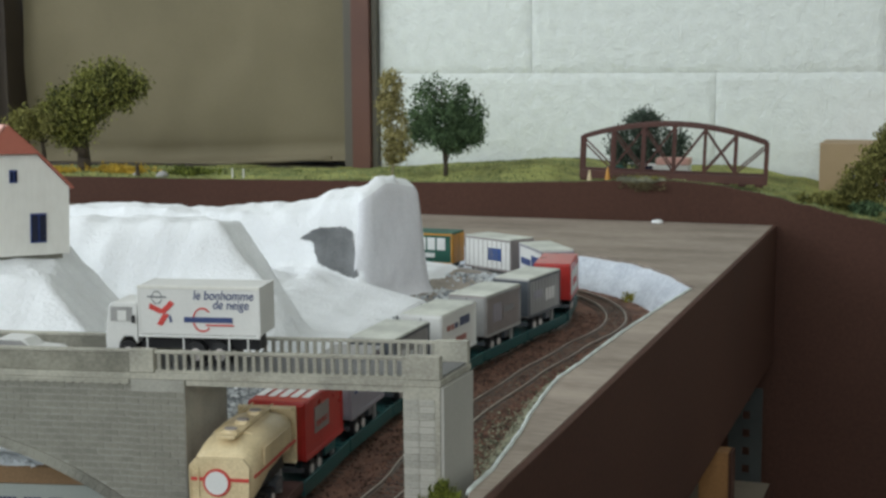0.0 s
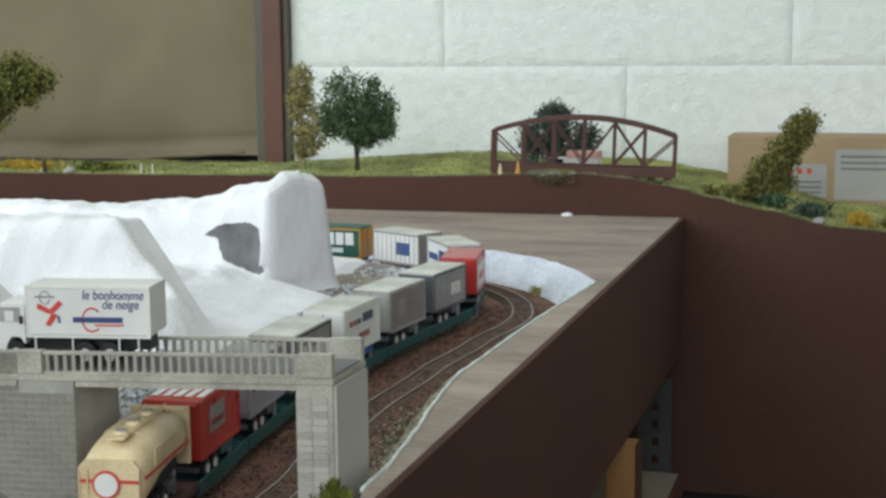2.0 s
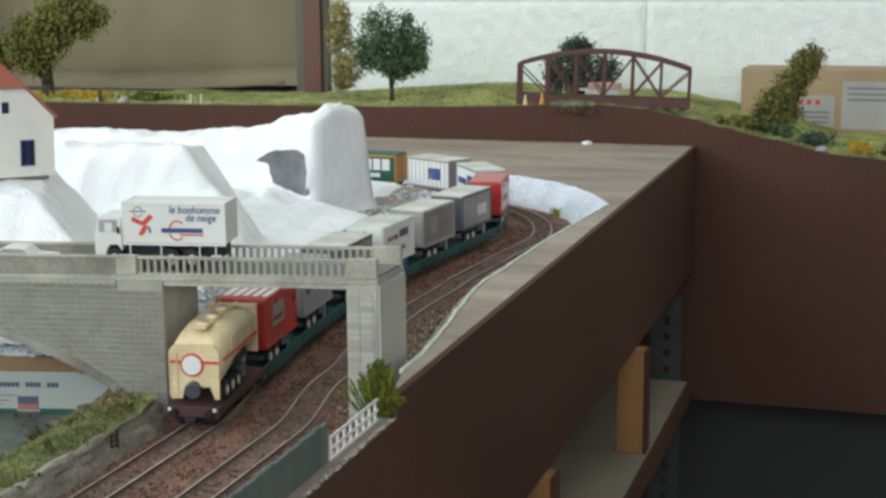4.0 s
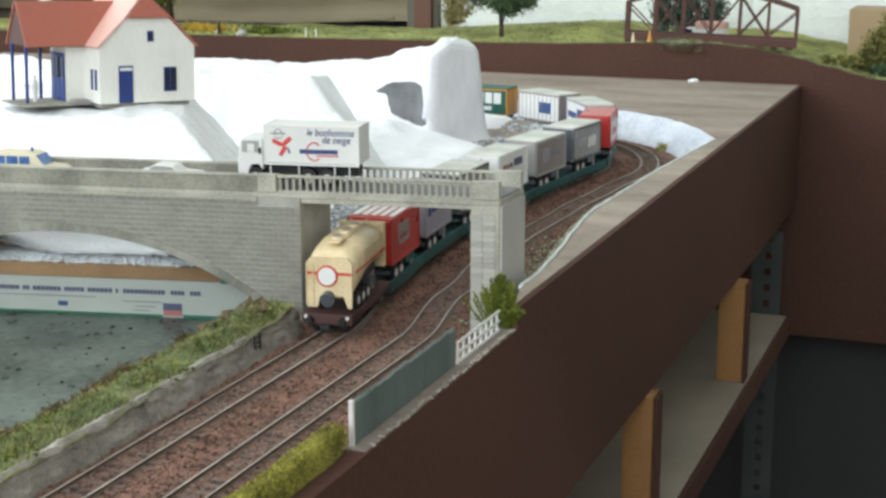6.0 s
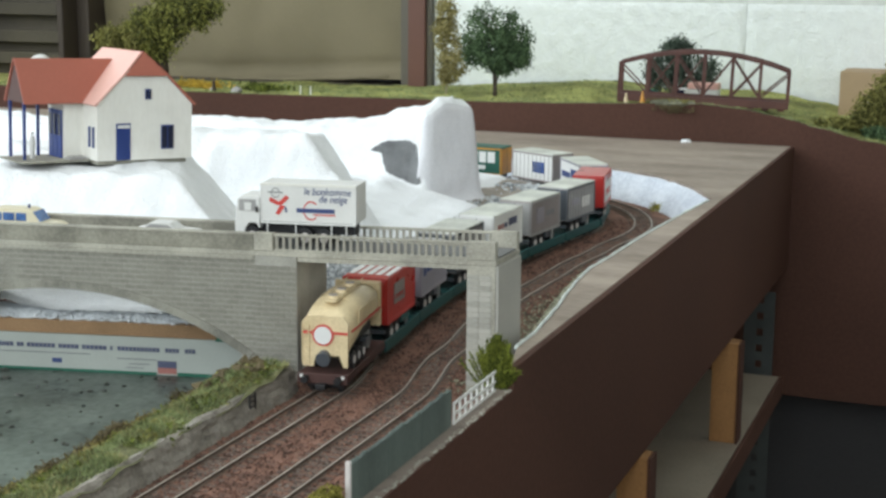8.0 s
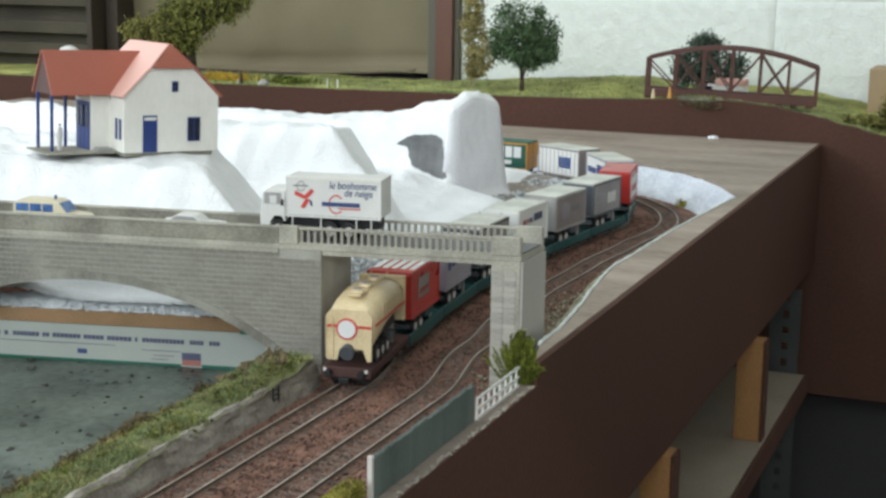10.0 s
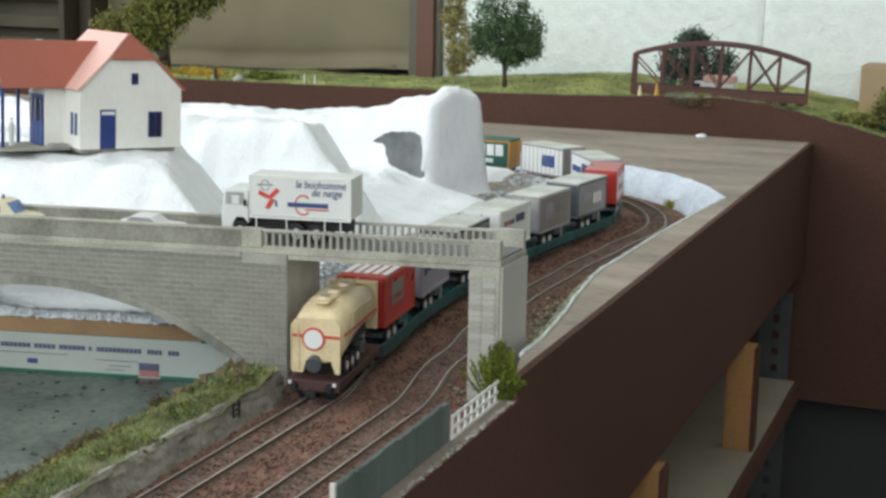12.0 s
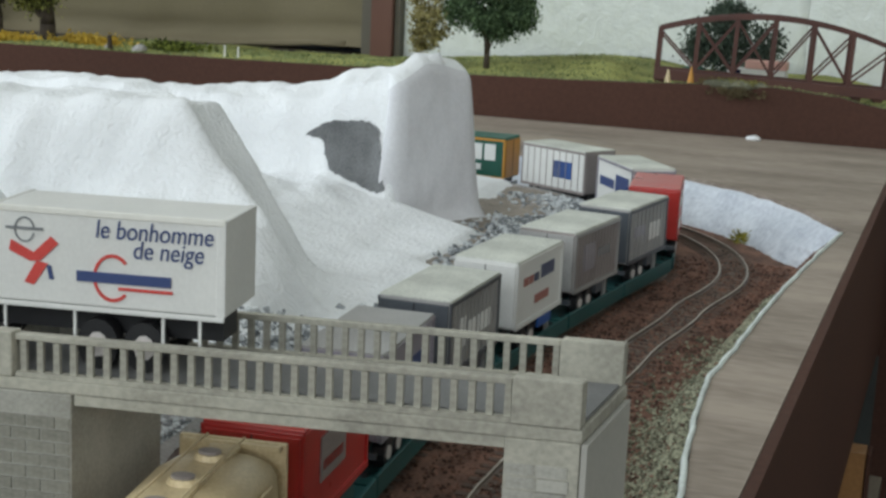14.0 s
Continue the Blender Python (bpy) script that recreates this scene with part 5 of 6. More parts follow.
part("emblem", box(0.0045, 0.0200, -0.0140, -0.0136, 0.0193, 0.0200), "ink_red", truck, "red line of a trade mark")


def print_ring(cx, cz, r0, r1, a0, a1, y, n=16):
    """Outline of part of a ring, counted in radians."""
    arc = [a0 + (a1 - a0) * k / n for k in range(n + 1)]
    return prism([(cx + r * math.cos(t), cz + r * math.sin(t)) for r, ts in ((r0, arc), (r1, arc[::-1])) for t in ts], "y", y, -0.0136)


part("emblem", print_ring(0.0028, 0.0220, 0.0048, 0.0056, 0.75, 5.5, -0.0139), "ink_red", truck, "red ring of a trade mark")
part("emblem", print_ring(-0.0226, 0.0318, 0.0026, 0.0030, 0.0, 6.0, -0.0139), "ink_grey", truck, "thin grey-blue printed ring")
part("emblem", box(-0.0280, -0.0172, -0.0140, -0.0136, 0.0318, 0.0324), "ink_grey", truck, "thin grey-blue printed line")
part("emblem", prism([(-0.0272, 0.0268), (-0.0265, 0.0292), (-0.0200, 0.0266), (-0.0150, 0.0306), (-0.0128, 0.0290), (-0.0180, 0.0248), (-0.0212, 0.0246)], "y", -0.0139, -0.0136), "ink_red", truck, "red printed band")
part("emblem", prism([(-0.0228, 0.0196), (-0.0192, 0.0247), (-0.0158, 0.0242), (-0.0200, 0.0190)], "y", -0.0139, -0.0136), "ink_red", truck, "red printed band")
part("emblem", prism([(-0.0162, 0.0238), (-0.0150, 0.0238), (-0.0142, 0.0206), (-0.0155, 0.0206)], "y", -0.0139, -0.0136), "ink_blue", truck, "small blue printed band")

van = thing("estate_van", BR @ Matrix.Translation((-0.297, 0.019, 0.0782)) @ Matrix.Scale(0.83, 4), "cream estate van with dark blue windows on the bridge", "van")
b = prism([(-0.028, 0.0025), (0.029, 0.0025), (0.030, 0.0065), (0.026, 0.0085), (0.0150, 0.0095), (0.0090, 0.0175), (0.004, 0.0190), (-0.024, 0.0190), (-0.0285, 0.0165), (-0.0295, 0.008)], "y", -0.0095, 0.0095)
bmesh.ops.bevel(b, geom=b.edges[:], offset=0.0007, segments=2, affect="EDGES")
part("body", b, "van_cream", van)
for x0, x1, q in ((-0.0265, -0.0160, 0), (-0.0148, -0.0055, 0), (-0.0043, 0.0040, 0.0)):
    part("side_window", box(x0, x1, -0.0099, -0.0093, 0.0105, 0.0165, 0.0002), "van_glass", van, "dark blue side window")
part("windscreen", prism([(0.0138, 0.0102), (0.0152, 0.0102), (0.0096, 0.0172), (0.0082, 0.0172)], "y", -0.0085, 0.0085), "van_glass", van)
part("beacon", rod((0.002, 0, 0.0188), (0.002, 0, 0.0218), 0.0012, 0.001, 10), "ink_blue", van, "dark roof beacon")
for x in (-0.019, 0.019):
    for y in (-0.0085, 0.0085):
        wheel(van, x, y, 0.0037, 0.0037, 0.003)

car = thing("white_car", BR @ Matrix.Translation((-0.203, 0.019, 0.0782)) @ Matrix.Scale(0.82, 4), "low white saloon car half hidden behind the parapet", "car")
b = prism([(-0.024, 0.002), (0.024, 0.002), (0.025, 0.005), (0.023, 0.0072), (0.010, 0.0082), (0.004, 0.0128), (-0.011, 0.0132), (-0.018, 0.0085), (-0.0245, 0.0078)], "y", -0.0088, 0.0088)
bmesh.ops.bevel(b, geom=b.edges[:], offset=0.0006, segments=2, affect="EDGES")
part("body", b, "model_white", car)
part("side_window", prism([(-0.0155, 0.0088), (0.0075, 0.0088), (0.0030, 0.0121), (-0.0105, 0.0124)], "y", -0.0091, -0.0086), "model_grey", car)
for x in (-0.015, 0.015):
    for y in (-0.008, 0.008):
        wheel(car, x, y, 0.0033, 0.0033, 0.003)


# ---- train ----
def along(path, s, start):
    """Point and heading on a path, s metres past its first point beyond y = start."""
    i = next(k for k, p in enumerate(path) if p[1] >= start)
    while i < len(path) - 2:
        p, q = Vector(path[i]), Vector(path[i + 1])
        d = (q - p).length
        if s <= d:
            return p + (q - p) * (s / d)
        s -= d
        i += 1
    return Vector(path[-1])


TAIL = -0.045


def on_track(s, length):
    a, b_ = along(INNER, s, TAIL), along(INNER, s + length, TAIL)
    d = b_ - a
    return Matrix.Translation((a + b_) / 2 + Vector((0, 0, 0.0002))) @ Matrix.Rotation(math.atan2(d.y, d.x), 4, "Z")


def wagon(s, length, mat, label, tail=False):
    """Low spine wagon; local x runs forward."""
    h = length / 2
    w = thing("flat_wagon", on_track(s, length), label, "wagon", "wagons of the train")
    if mat == "model_rust":
        part("frame", box(-h, h, -0.0150, 0.0150, 0.0075, 0.0125, 0.0005), mat, w)
    else:
        for y in (-0.0158, 0.0143):
            part("sill", box(-h, h, y, y + 0.0015, 0.0045, 0.0120, 0.0004), mat, w)
        part("floor_plate", box(-h, h, -0.0142, 0.0142, 0.0062, 0.0085), mat, w)
    for x in (-h * 0.62, h * 0.62):
        b_ = part("bogie", box(x - 0.0115, x + 0.0115, -0.0112, 0.0112, 0.0032, 0.0060, 0.0004), "model_black", w)
        for dx in (-0.007, 0.007):
            for y in (-0.0088, 0.0088):
                part("wheel", rod((x + dx, y - 0.0011, 0.0047), (x + dx, y + 0.0011, 0.0047), 0.0047, n=14), "model_black", b_)
    if tail:
        part("headstock", box(-h - 0.0012, -h, -0.0152, 0.0152, 0.0068, 0.0130, 0.0004), "model_rust", w)
        for y in (-0.0100, 0.0100):
            part("buffer", rod((-h - 0.0055, y, 0.0098), (-h, y, 0.0098), 0.0021, n=12), "model_black", w)
        part("coupling", box(-h - 0.006, -h, -0.003, 0.003, 0.0045, 0.0075, 0.0004), "model_black", w)
        for y in (-0.0135, 0.0117):
            part("lamp", box(-h - 0.0022, -h - 0.0013, y, y + 0.0018, 0.0105, 0.0123), "model_white", w, "small pale tail lamp")
    return w


def trailer(s, length, side, roof, front, label, bars=(), zb=0.0208, zt=0.0505, stripes=0, wheels=True, left=None, ribs=0, guard=""):
    """Box trailer on a wagon. side, roof, front: materials; bars: (from, to, low, high, material) on the flank that faces the deck's edge."""
    h = length / 2
    t_ = thing("box_trailer", on_track(s, length) @ Matrix.Translation((0, 0, 0.0086)), label, "trailer", "trailers on the train")
    zb, zt = zb - 0.0086, zt - 0.0086
    part("body", box(-h, h, -0.0145, 0.0145, zb, zt, 0.0005), side, t_)
    part("roof", box(-h + 0.0004, h - 0.0004, -0.0148, 0.0148, zt - 0.0008, zt + 0.0007, 0.0004), roof, t_)
    part("rear_door", box(-h - 0.0008, -h - 0.0001, -0.0140, 0.0140, zb + 0.001, zt - 0.0012, 0.0003), front, t_)
    part("door_gap", box(-h - 0.0010, -h - 0.0008, -0.0002, 0.0002, zb + 0.001, zt - 0.0015), "model_black", t_)
    part("front_panel", box(h + 0.0001, h + 0.0008, -0.0142, 0.0142, zb, zt, 0.0003), front, t_)
    for x in (-h, h - 0.0014):
        for y in (-0.0151, 0.0143):
            part("corner_post", box(x, x + 0.0014, y, y + 0.0008, zb, zt - 0.0004), front, t_)
    for k in range(stripes):
        y = -0.0120 + 0.024 * k / max(1, stripes - 1)
        part("roof_stripe", box(-h + 0.009, h - 0.002, y - 0.0019, y + 0.0019, zt + 0.0008, zt + 0.0011), "ink_white", t_, "white roof stripe")
    for a, b_, z0, z1, mm in bars:
        part("print_bar", box(-h + a * length, -h + b_ * length, -0.0150, -0.0146, zb + z0 * (zt - zb), zb + z1 * (zt - zb)), mm, t_)
    for a, b_, z0, z1, mm in (left or bars):
        part("print_bar", box(-h + a * length, -h + b_ * length, 0.0146, 0.0150, zb + z0 * (zt - zb), zb + z1 * (zt - zb)), mm, t_)
    for y in (-0.0153, 0.0146):
        part("side_rail", box(-h, h, y, y + 0.0007, zb - 0.0002, zb + 0.0018), front, t_)
        part("top_rail", box(-h, h, y, y + 0.0007, zt - 0.0020, zt - 0.0004), front, t_)
        for k in range(ribs):
            x = -h + length * (k + 1) / (ribs + 1)
            part("rib", box(x - 0.0003, x + 0.0003, y + 0.0001, y + 0.0006, zb + 0.0019, zt - 0.0021), side, t_)
    if guard:
        for y in (-0.0152, 0.0142):
            part("side_guard", box(-h + 0.030, h - 0.014, y, y + 0.0010, zb - 0.0050, zb - 0.0006, 0.0002), guard, t_)
    part("chassis", box(-h + 0.002, h - 0.002, -0.0085, 0.0085, zb - 0.0035, zb - 0.0001), "model_black", t_)
    for y in (-0.0140, 0.0110):
        part("tool_box", box(0.0035, 0.0125, y, y + 0.0030, zb - 0.0062, zb - 0.0004, 0.0003), "model_slate", t_)
        part("landing_leg", box(h - 0.0130, h - 0.0112, y + 0.0006, y + 0.0024, 0.0001, zb - 0.0002), "model_grey", t_)
        part("mudguard", box(-h + 0.0055, -h + 0.0295, y - 0.0002, y + 0.0032, zb - 0.0014, zb - 0.0004), "model_black", t_)
    part("rear_bumper", box(-h - 0.0004, -h + 0.0010, -0.0135, 0.0135, zb - 0.0060, zb - 0.0036, 0.0002), "model_slate", t_)
    part("bolster", box(h - 0.010, h - 0.003, -0.0110, 0.0110, 0.0001, zb - 0.0036), "model_black", t_)
    if wheels:
        for x in (-h + 0.012, -h + 0.0235):
            for y in (-0.0118, 0.0118):
                r = 0.0053
                wh = part("wheel", rod((x, y - 0.0022, r), (x, y + 0.0022, r), r, n=14), "model_black", t_)
                part("hub", rod((x, y - 0.0026, r), (x, y - 0.0018, r), r * 0.48, n=10), "hub", wh)
    return t_


GREEN = "teal painted spine wagon with dark bogies"
PITCH = 0.0833
wagon(0.0, 0.083, "model_rust", "rust-brown flat wagon at the train's tail", True)
W_, B_, R_, G_ = "ink_white", "ink_blue", "ink_red", "ink_grey"
BLOCKS = ((0.10, 0.17, 0.2, 0.85, W_), (0.20, 0.31, 0.2, 0.85, W_), (0.34, 0.45, 0.2, 0.85, W_), (0.50, 0.62, 0.2, 0.85, W_), (0.65, 0.72, 0.2, 0.85, W_), (0.75, 0.90, 0.2, 0.85, W_))
SMALL = ((0.15, 0.24, 0.6, 0.72, "faded_red"), (0.27, 0.34, 0.6, 0.72, "faded_red"), (0.37, 0.46, 0.6, 0.72, "faded_blue"), (0.52, 0.80, 0.60, 0.80, "faded_blue"), (0.4, 0.7, 0.25, 0.38, "faded_red"))
# flank, roof, ends, label, right flank, left flank, roof stripes, ribs, guard
loads = []
loads.append(("model_red", "model_red", "model_red", "red box trailer with a white-striped roof", ((0.25, 0.62, 0.35, 0.8, "model_tan"), (0.28, 0.58, 0.45, 0.55, R_)), None, 5, 0, "model_teal"))
loads.append(("model_lilac", "model_grey", "model_lilac", "lilac-grey box trailer with blue printing", ((0.12, 0.20, 0.45, 0.75, B_), (0.24, 0.44, 0.5, 0.7, B_), (0.48, 0.80, 0.5, 0.7, B_)), None, 0, 0, ""))
loads.append(("model_grey", "trailer_roof", "model_slate", "grey box trailer with a slate frame and pale roof", ((0.2, 0.30, 0.3, 0.7, W_), (0.34, 0.5, 0.35, 0.6, W_), (0.55, 0.8, 0.35, 0.6, W_)), ((0, 1, 0.02, 0.98, "model_slate"),) , 0, 11, ""))
loads.append(("model_white", "trailer_roof", "model_white", "white box trailer with red and blue printing", SMALL, None, 0, 0, "model_blue"))
loads.append(("model_tan", "trailer_roof", "model_grey", "brown-grey box trailer with a pale roof", ((0.2, 0.45, 0.3, 0.75, "model_lilac"), (0.5, 0.8, 0.45, 0.6, G_)), None, 0, 13, ""))
loads.append(("model_grey", "trailer_roof", "model_slate", "slate-framed box trailer with grey sides", ((0.15, 0.40, 0.45, 0.65, "model_lilac"), (0.5, 0.82, 0.3, 0.62, "model_white")), None, 0, 9, ""))
loads.append(("model_red", "model_red", "model_red", "red box trailer with a pale flank panel", ((0.15, 0.95, 0.1, 0.75, "model_white"), (0.3, 0.8, 0.3, 0.5, R_)), None, 0, 0, ""))
loads.append(("model_white", "trailer_roof", "model_lilac", "white box trailer with faint blue printing", ((0.3, 0.7, 0.3, 0.7, "model_lilac"),), ((0.1, 0.45, 0.3, 0.75, B_), (0.5, 0.9, 0.4, 0.6, B_)), 0, 0, "model_blue"))
loads.append(("model_tan", "trailer_roof", "model_tan", "brown-grey box trailer with a white roof", ((0.2, 0.8, 0.3, 0.6, G_),), ((0, 1, 0.02, 0.98, "model_white"), (0.2, 0.5, 0.3, 0.7, "model_blue")), 0, 9, ""))
loads.append(("model_green", "model_green", "model_orange", "bottle-green curtain trailer with ochre ends", ((0.25, 1.0, 0.05, 0.95, "model_grey"),), ((0.12, 0.26, 0.45, 0.85, W_), (0.29, 0.42, 0.45, 0.85, W_), (0.45, 0.62, 0.45, 0.85, W_), (0.65, 0.85, 0.45, 0.85, W_), (0.3, 0.8, 0.2, 0.35, W_)), 0, 0, ""))
loads.append(("model_white", "trailer_roof", "model_white", "white box trailer with a maroon band", ((0.0, 1.0, 0.55, 0.75, R_),), ((0.0, 1.0, 0.50, 0.72, R_), (0.1, 0.4, 0.56, 0.66, W_)), 0, 0, ""))
loads.append(("model_slate", "model_slate", "model_slate", "slate curtain trailer with white block printing", BLOCKS, BLOCKS, 0, 0, ""))
s = PITCH
for side_m, roof_m, front_m, lab, right_, left_, stripes_, ribs_, guard_ in loads:
    wagon(s, PITCH - 0.002, "model_teal", GREEN)
    trailer(s + 0.0065, 0.0618, side_m, roof_m, front_m, lab, right_, stripes=stripes_, left=left_, ribs=ribs_, guard=guard_)
    s += PITCH

# locomotive at the head of the train
loco = thing("electric_locomotive", on_track(s + 0.004, 0.150), "grey electric locomotive with green and white cab ends and pantographs", "locomotive")
b = prism([(-0.0150, 0.0100), (0.0150, 0.0100), (0.0156, 0.0300), (0.0142, 0.0385), (0.0095, 0.0422), (-0.0095, 0.0422), (-0.0142, 0.0385), (-0.0156, 0.0300)], "x", -0.064, 0.064)
part("body", b, "coach_green", loco)
for e in (-1, 1):
    c_ = prism([(e * 0.0641, 0.0100), (e * 0.0750, 0.0100), (e * 0.0755, 0.0215), (e * 0.0695, 0.0350), (e * 0.0665, 0.0410), (e * 0.0641, 0.0415)], "y", -0.0152, 0.0152)
    bmesh.ops.bevel(c_, geom=c_.edges[:], offset=0.0008, segments=2, affect="EDGES")
    cab_ = part("cab", c_, "model_white", loco, "white cab end")
    part("windscreen", prism([(e * 0.0752, 0.0236), (e * 0.0757, 0.0236), (e * 0.0703, 0.0350), (e * 0.0698, 0.0350)], "y", -0.0120, 0.0120), "dark_glass", cab_)
    part("bumper", box(min(e * 0.0756, e * 0.0775), max(e * 0.0756, e * 0.0775), -0.0140, 0.0140, 0.0088, 0.0120, 0.0003), "model_black", loco)
    for y in (-0.0162, 0.0156):
        part("green_panel", box(min(e * 0.047, e * 0.0638), max(e * 0.047, e * 0.0638), y, y + 0.0006, 0.0105, 0.0375), "model_green", loco, "green flank panel")
for y in (-0.0161, 0.0155):
    for k in range(8):
        part("grille", box(-0.028 + k * 0.0072, -0.0228 + k * 0.0072, y, y + 0.0006, 0.0215, 0.0335, 0.0001), "model_slate", loco)
    part("lower_band", box(-0.0465, 0.0465, y, y + 0.0005, 0.0108, 0.0180), "model_white", loco, "pale lower body band")
part("roof_gear", box(-0.040, 0.040, -0.0068, 0.0068, 0.0423, 0.0448, 0.0005), "model_slate", loco)
for x in (-0.042, 0.042):
    bm = bmesh.new()
    for y in (-0.006, 0.006):
        rod((x - 0.012, y, 0.0452), (x + 0.010, y, 0.0500), 0.0005, n=6, bm=bm)
        rod((x + 0.010, y, 0.0500), (x - 0.008, y, 0.0545), 0.0005, n=6, bm=bm)
    rod((x - 0.008, -0.010, 0.0545), (x - 0.008, 0.010, 0.0545), 0.0006, n=6, bm=bm)
    part("pantograph", bm, "model_black", loco)
for x in (-0.044, 0.044):
    bo = part("bogie", box(x - 0.019, x + 0.019, -0.0120, 0.0120, 0.0035, 0.0098, 0.0004), "model_black", loco)
    for dx in (-0.011, 0.011):
        for y in (-0.0088, 0.0088):
            part("wheel", rod((x + dx, y - 0.0011, 0.006), (x + dx, y + 0.0011, 0.006), 0.006, n=14), "model_black", bo)

# bulk tanker on the last wagon
tank = thing("bulk_tanker", on_track(0.004, 0.078) @ Matrix.Translation((0, 0, 0.0126)) @ Matrix.Diagonal((0.76, 1, 1, 1)), "cream bulk tank trailer with a red line and round emblem", "tanker")
bm = bmesh.new()
rings = []
prof = [(-0.0504, 0.0130, 0.0090, 0.0325), (-0.044, 0.0146, 0.0090, 0.0360), (-0.030, 0.0150, 0.0120, 0.0385), (-0.012, 0.0150, 0.0165, 0.0400), (0.014, 0.0150, 0.0185, 0.0405), (0.031, 0.0146, 0.0175, 0.0390), (0.0375, 0.0125, 0.0180, 0.0365)]
for x, w, z0, z1 in prof:
    ring = []
    for k in range(18):
        a = 2 * math.pi * k / 18
        cx_, cz_ = math.cos(a), math.sin(a)
        px = math.copysign(abs(cx_) ** 0.55, cx_) * w
        pz = (z0 + z1) / 2 + math.copysign(abs(cz_) ** 0.6, cz_) * (z1 - z0) / 2
        ring.append(bm.verts.new((x, px, pz)))
    rings.append(ring)
for a, b in zip(rings, rings[1:]):
    for k in range(18):
        bm.faces.new((a[k], a[(k + 1) % 18], b[(k + 1) % 18], b[k]))
bm.faces.new(rings[0])
bm.faces.new(rings[-1][::-1])
bmesh.ops.recalc_face_normals(bm, faces=bm.faces[:])
part("tank", bm, "model_cream", tank, smooth=True)
part("rear_panel", prism([(-0.0135, 0.0035), (-0.0110, 0.0035), (-0.0085, 0.0105), (0.0055, 0.0105), (0.0072, 0.0035), (0.0135, 0.0035), (0.0140, 0.0300), (0.0110, 0.0335), (-0.0110, 0.0335), (-0.0140, 0.0300)], "x", -0.0530, -0.0505), "model_cream", tank)
part("front_frame", box(0.0385, 0.0410, -0.0148, 0.0148, 0.012, 0.0405, 0.0006), "model_cream", tank)
part("front_frame", box(0.036, 0.0384, -0.0135, 0.0135, 0.0385, 0.0402, 0.0004), "model_cream", tank)
part("walkway", box(-0.040, 0.032, -0.004, 0.004, 0.0397, 0.0408, 0.0003), "model_cream", tank)
for x in (-0.030, -0.008, 0.016):
    hl = part("hatch", rod((x, 0.0, 0.0409), (x, 0.0, 0.0424), 0.0042, 0.0036, 12), "model_cream", tank)
    part("hatch_lid", rod((x, 0.0, 0.0425), (x, 0.0, 0.0431), 0.0030, n=10), "model_tan", hl, "dusty hatch lid")
for y in (-0.0052, 0.0048):
    part("guard_rail", box(-0.040, 0.032, y, y + 0.0005, 0.0428, 0.0433), "model_cream", tank)
for y in (-0.0150, 0.0147):
    part("red_line", box(-0.046, 0.037, y, y + 0.0005, 0.0235, 0.0249), "ink_red", tank, "thin red line")
part("red_line", box(-0.0536, -0.0531, -0.0138, 0.0138, 0.0232, 0.0247), "ink_red", tank, "thin red line")
part("hatch_panel", box(-0.030, 0.020, -0.0157, -0.0149, 0.0262, 0.0345, 0.0004), "model_cream", tank, "raised cream side panel")
em = part("emblem", rod((-0.0541, 0.001, 0.0225), (-0.0532, 0.001, 0.0225), 0.0064, n=24), "ink_red", tank, "red ring emblem")
part("emblem_disc", rod((-0.0545, 0.001, 0.0225), (-0.0541, 0.001, 0.0225), 0.0053, n=24), "ink_white", em, "white emblem disc")
part("valve", rod((-0.0575, 0.0005, 0.0085), (-0.0500, 0.0005, 0.0105), 0.0044, 0.0038, 14), "model_slate", tank, "dark discharge valve")
for z in (0.006, 0.010, 0.014, 0.018, 0.022, 0.026):
    part("ladder_rung", box(-0.0542, -0.0532, 0.0098, 0.0128, z, z + 0.0009), "model_cream", tank)
part("chassis", box(-0.048, 0.040, -0.007, 0.007, 0.0075, 0.0115, 0.0004), "model_black", tank)
for y in (0.0092, 0.0131):
    part("ladder_stile", box(-0.0541, -0.0532, y, y + 0.0007, 0.0050, 0.0290), "model_cream", tank)
for x in (-0.022, 0.004):
    part("tank_hoop", prism([(0.0152 * math.cos(t) * 0.995, 0.0285 + 0.0122 * math.sin(t)) for t in [0.15 + 0.142 * k for k in range(21)]] + [(0.0140 * math.cos(t), 0.0285 + 0.0110 * math.sin(t)) for t in [2.99 - 0.142 * k for k in range(21)]], "x", x, x + 0.0012), "model_cream", tank)
part("belly", prism([(-0.030, 0.0115), (0.034, 0.0115), (0.030, 0.0185), (-0.020, 0.0145)], "y", -0.0095, 0.0095), "model_black", tank)
for x in (-0.036, -0.0225, -0.009):
    for y in (-0.0115, 0.0115):
        wh = part("wheel", rod((x, y - 0.0024, 0.0056), (x, y + 0.0024, 0.0056), 0.0055, n=16), "model_black", tank)
        part("hub", rod((x, y - 0.0028, 0.0056), (x, y - 0.0018, 0.0056), 0.0025, n=10), "hub", wh)
part("landing_leg", box(0.024, 0.027, -0.010, 0.010, 0.0001, 0.0120, 0.0004), "model_grey", tank)
part("tool_box", box(0.004, 0.018, -0.0125, -0.0085, 0.0045, 0.0105, 0.0004), "model_slate", tank)


# ---- girder bridge on the far module ----
gb_ = thing("girder_bridge", Matrix.Translation((-0.1385, 1.172, 0.0650)) @ Matrix.Rotation(radians(9), 4, "Z") @ Matrix.Rotation(radians(2.0), 4, "Y") @ Matrix.Scale(0.92, 4), "red-brown bowstring girder bridge model", "bridge")


def bow(x):
    return 0.0535 + 0.0215 * (1 - (x / 0.122) ** 2)


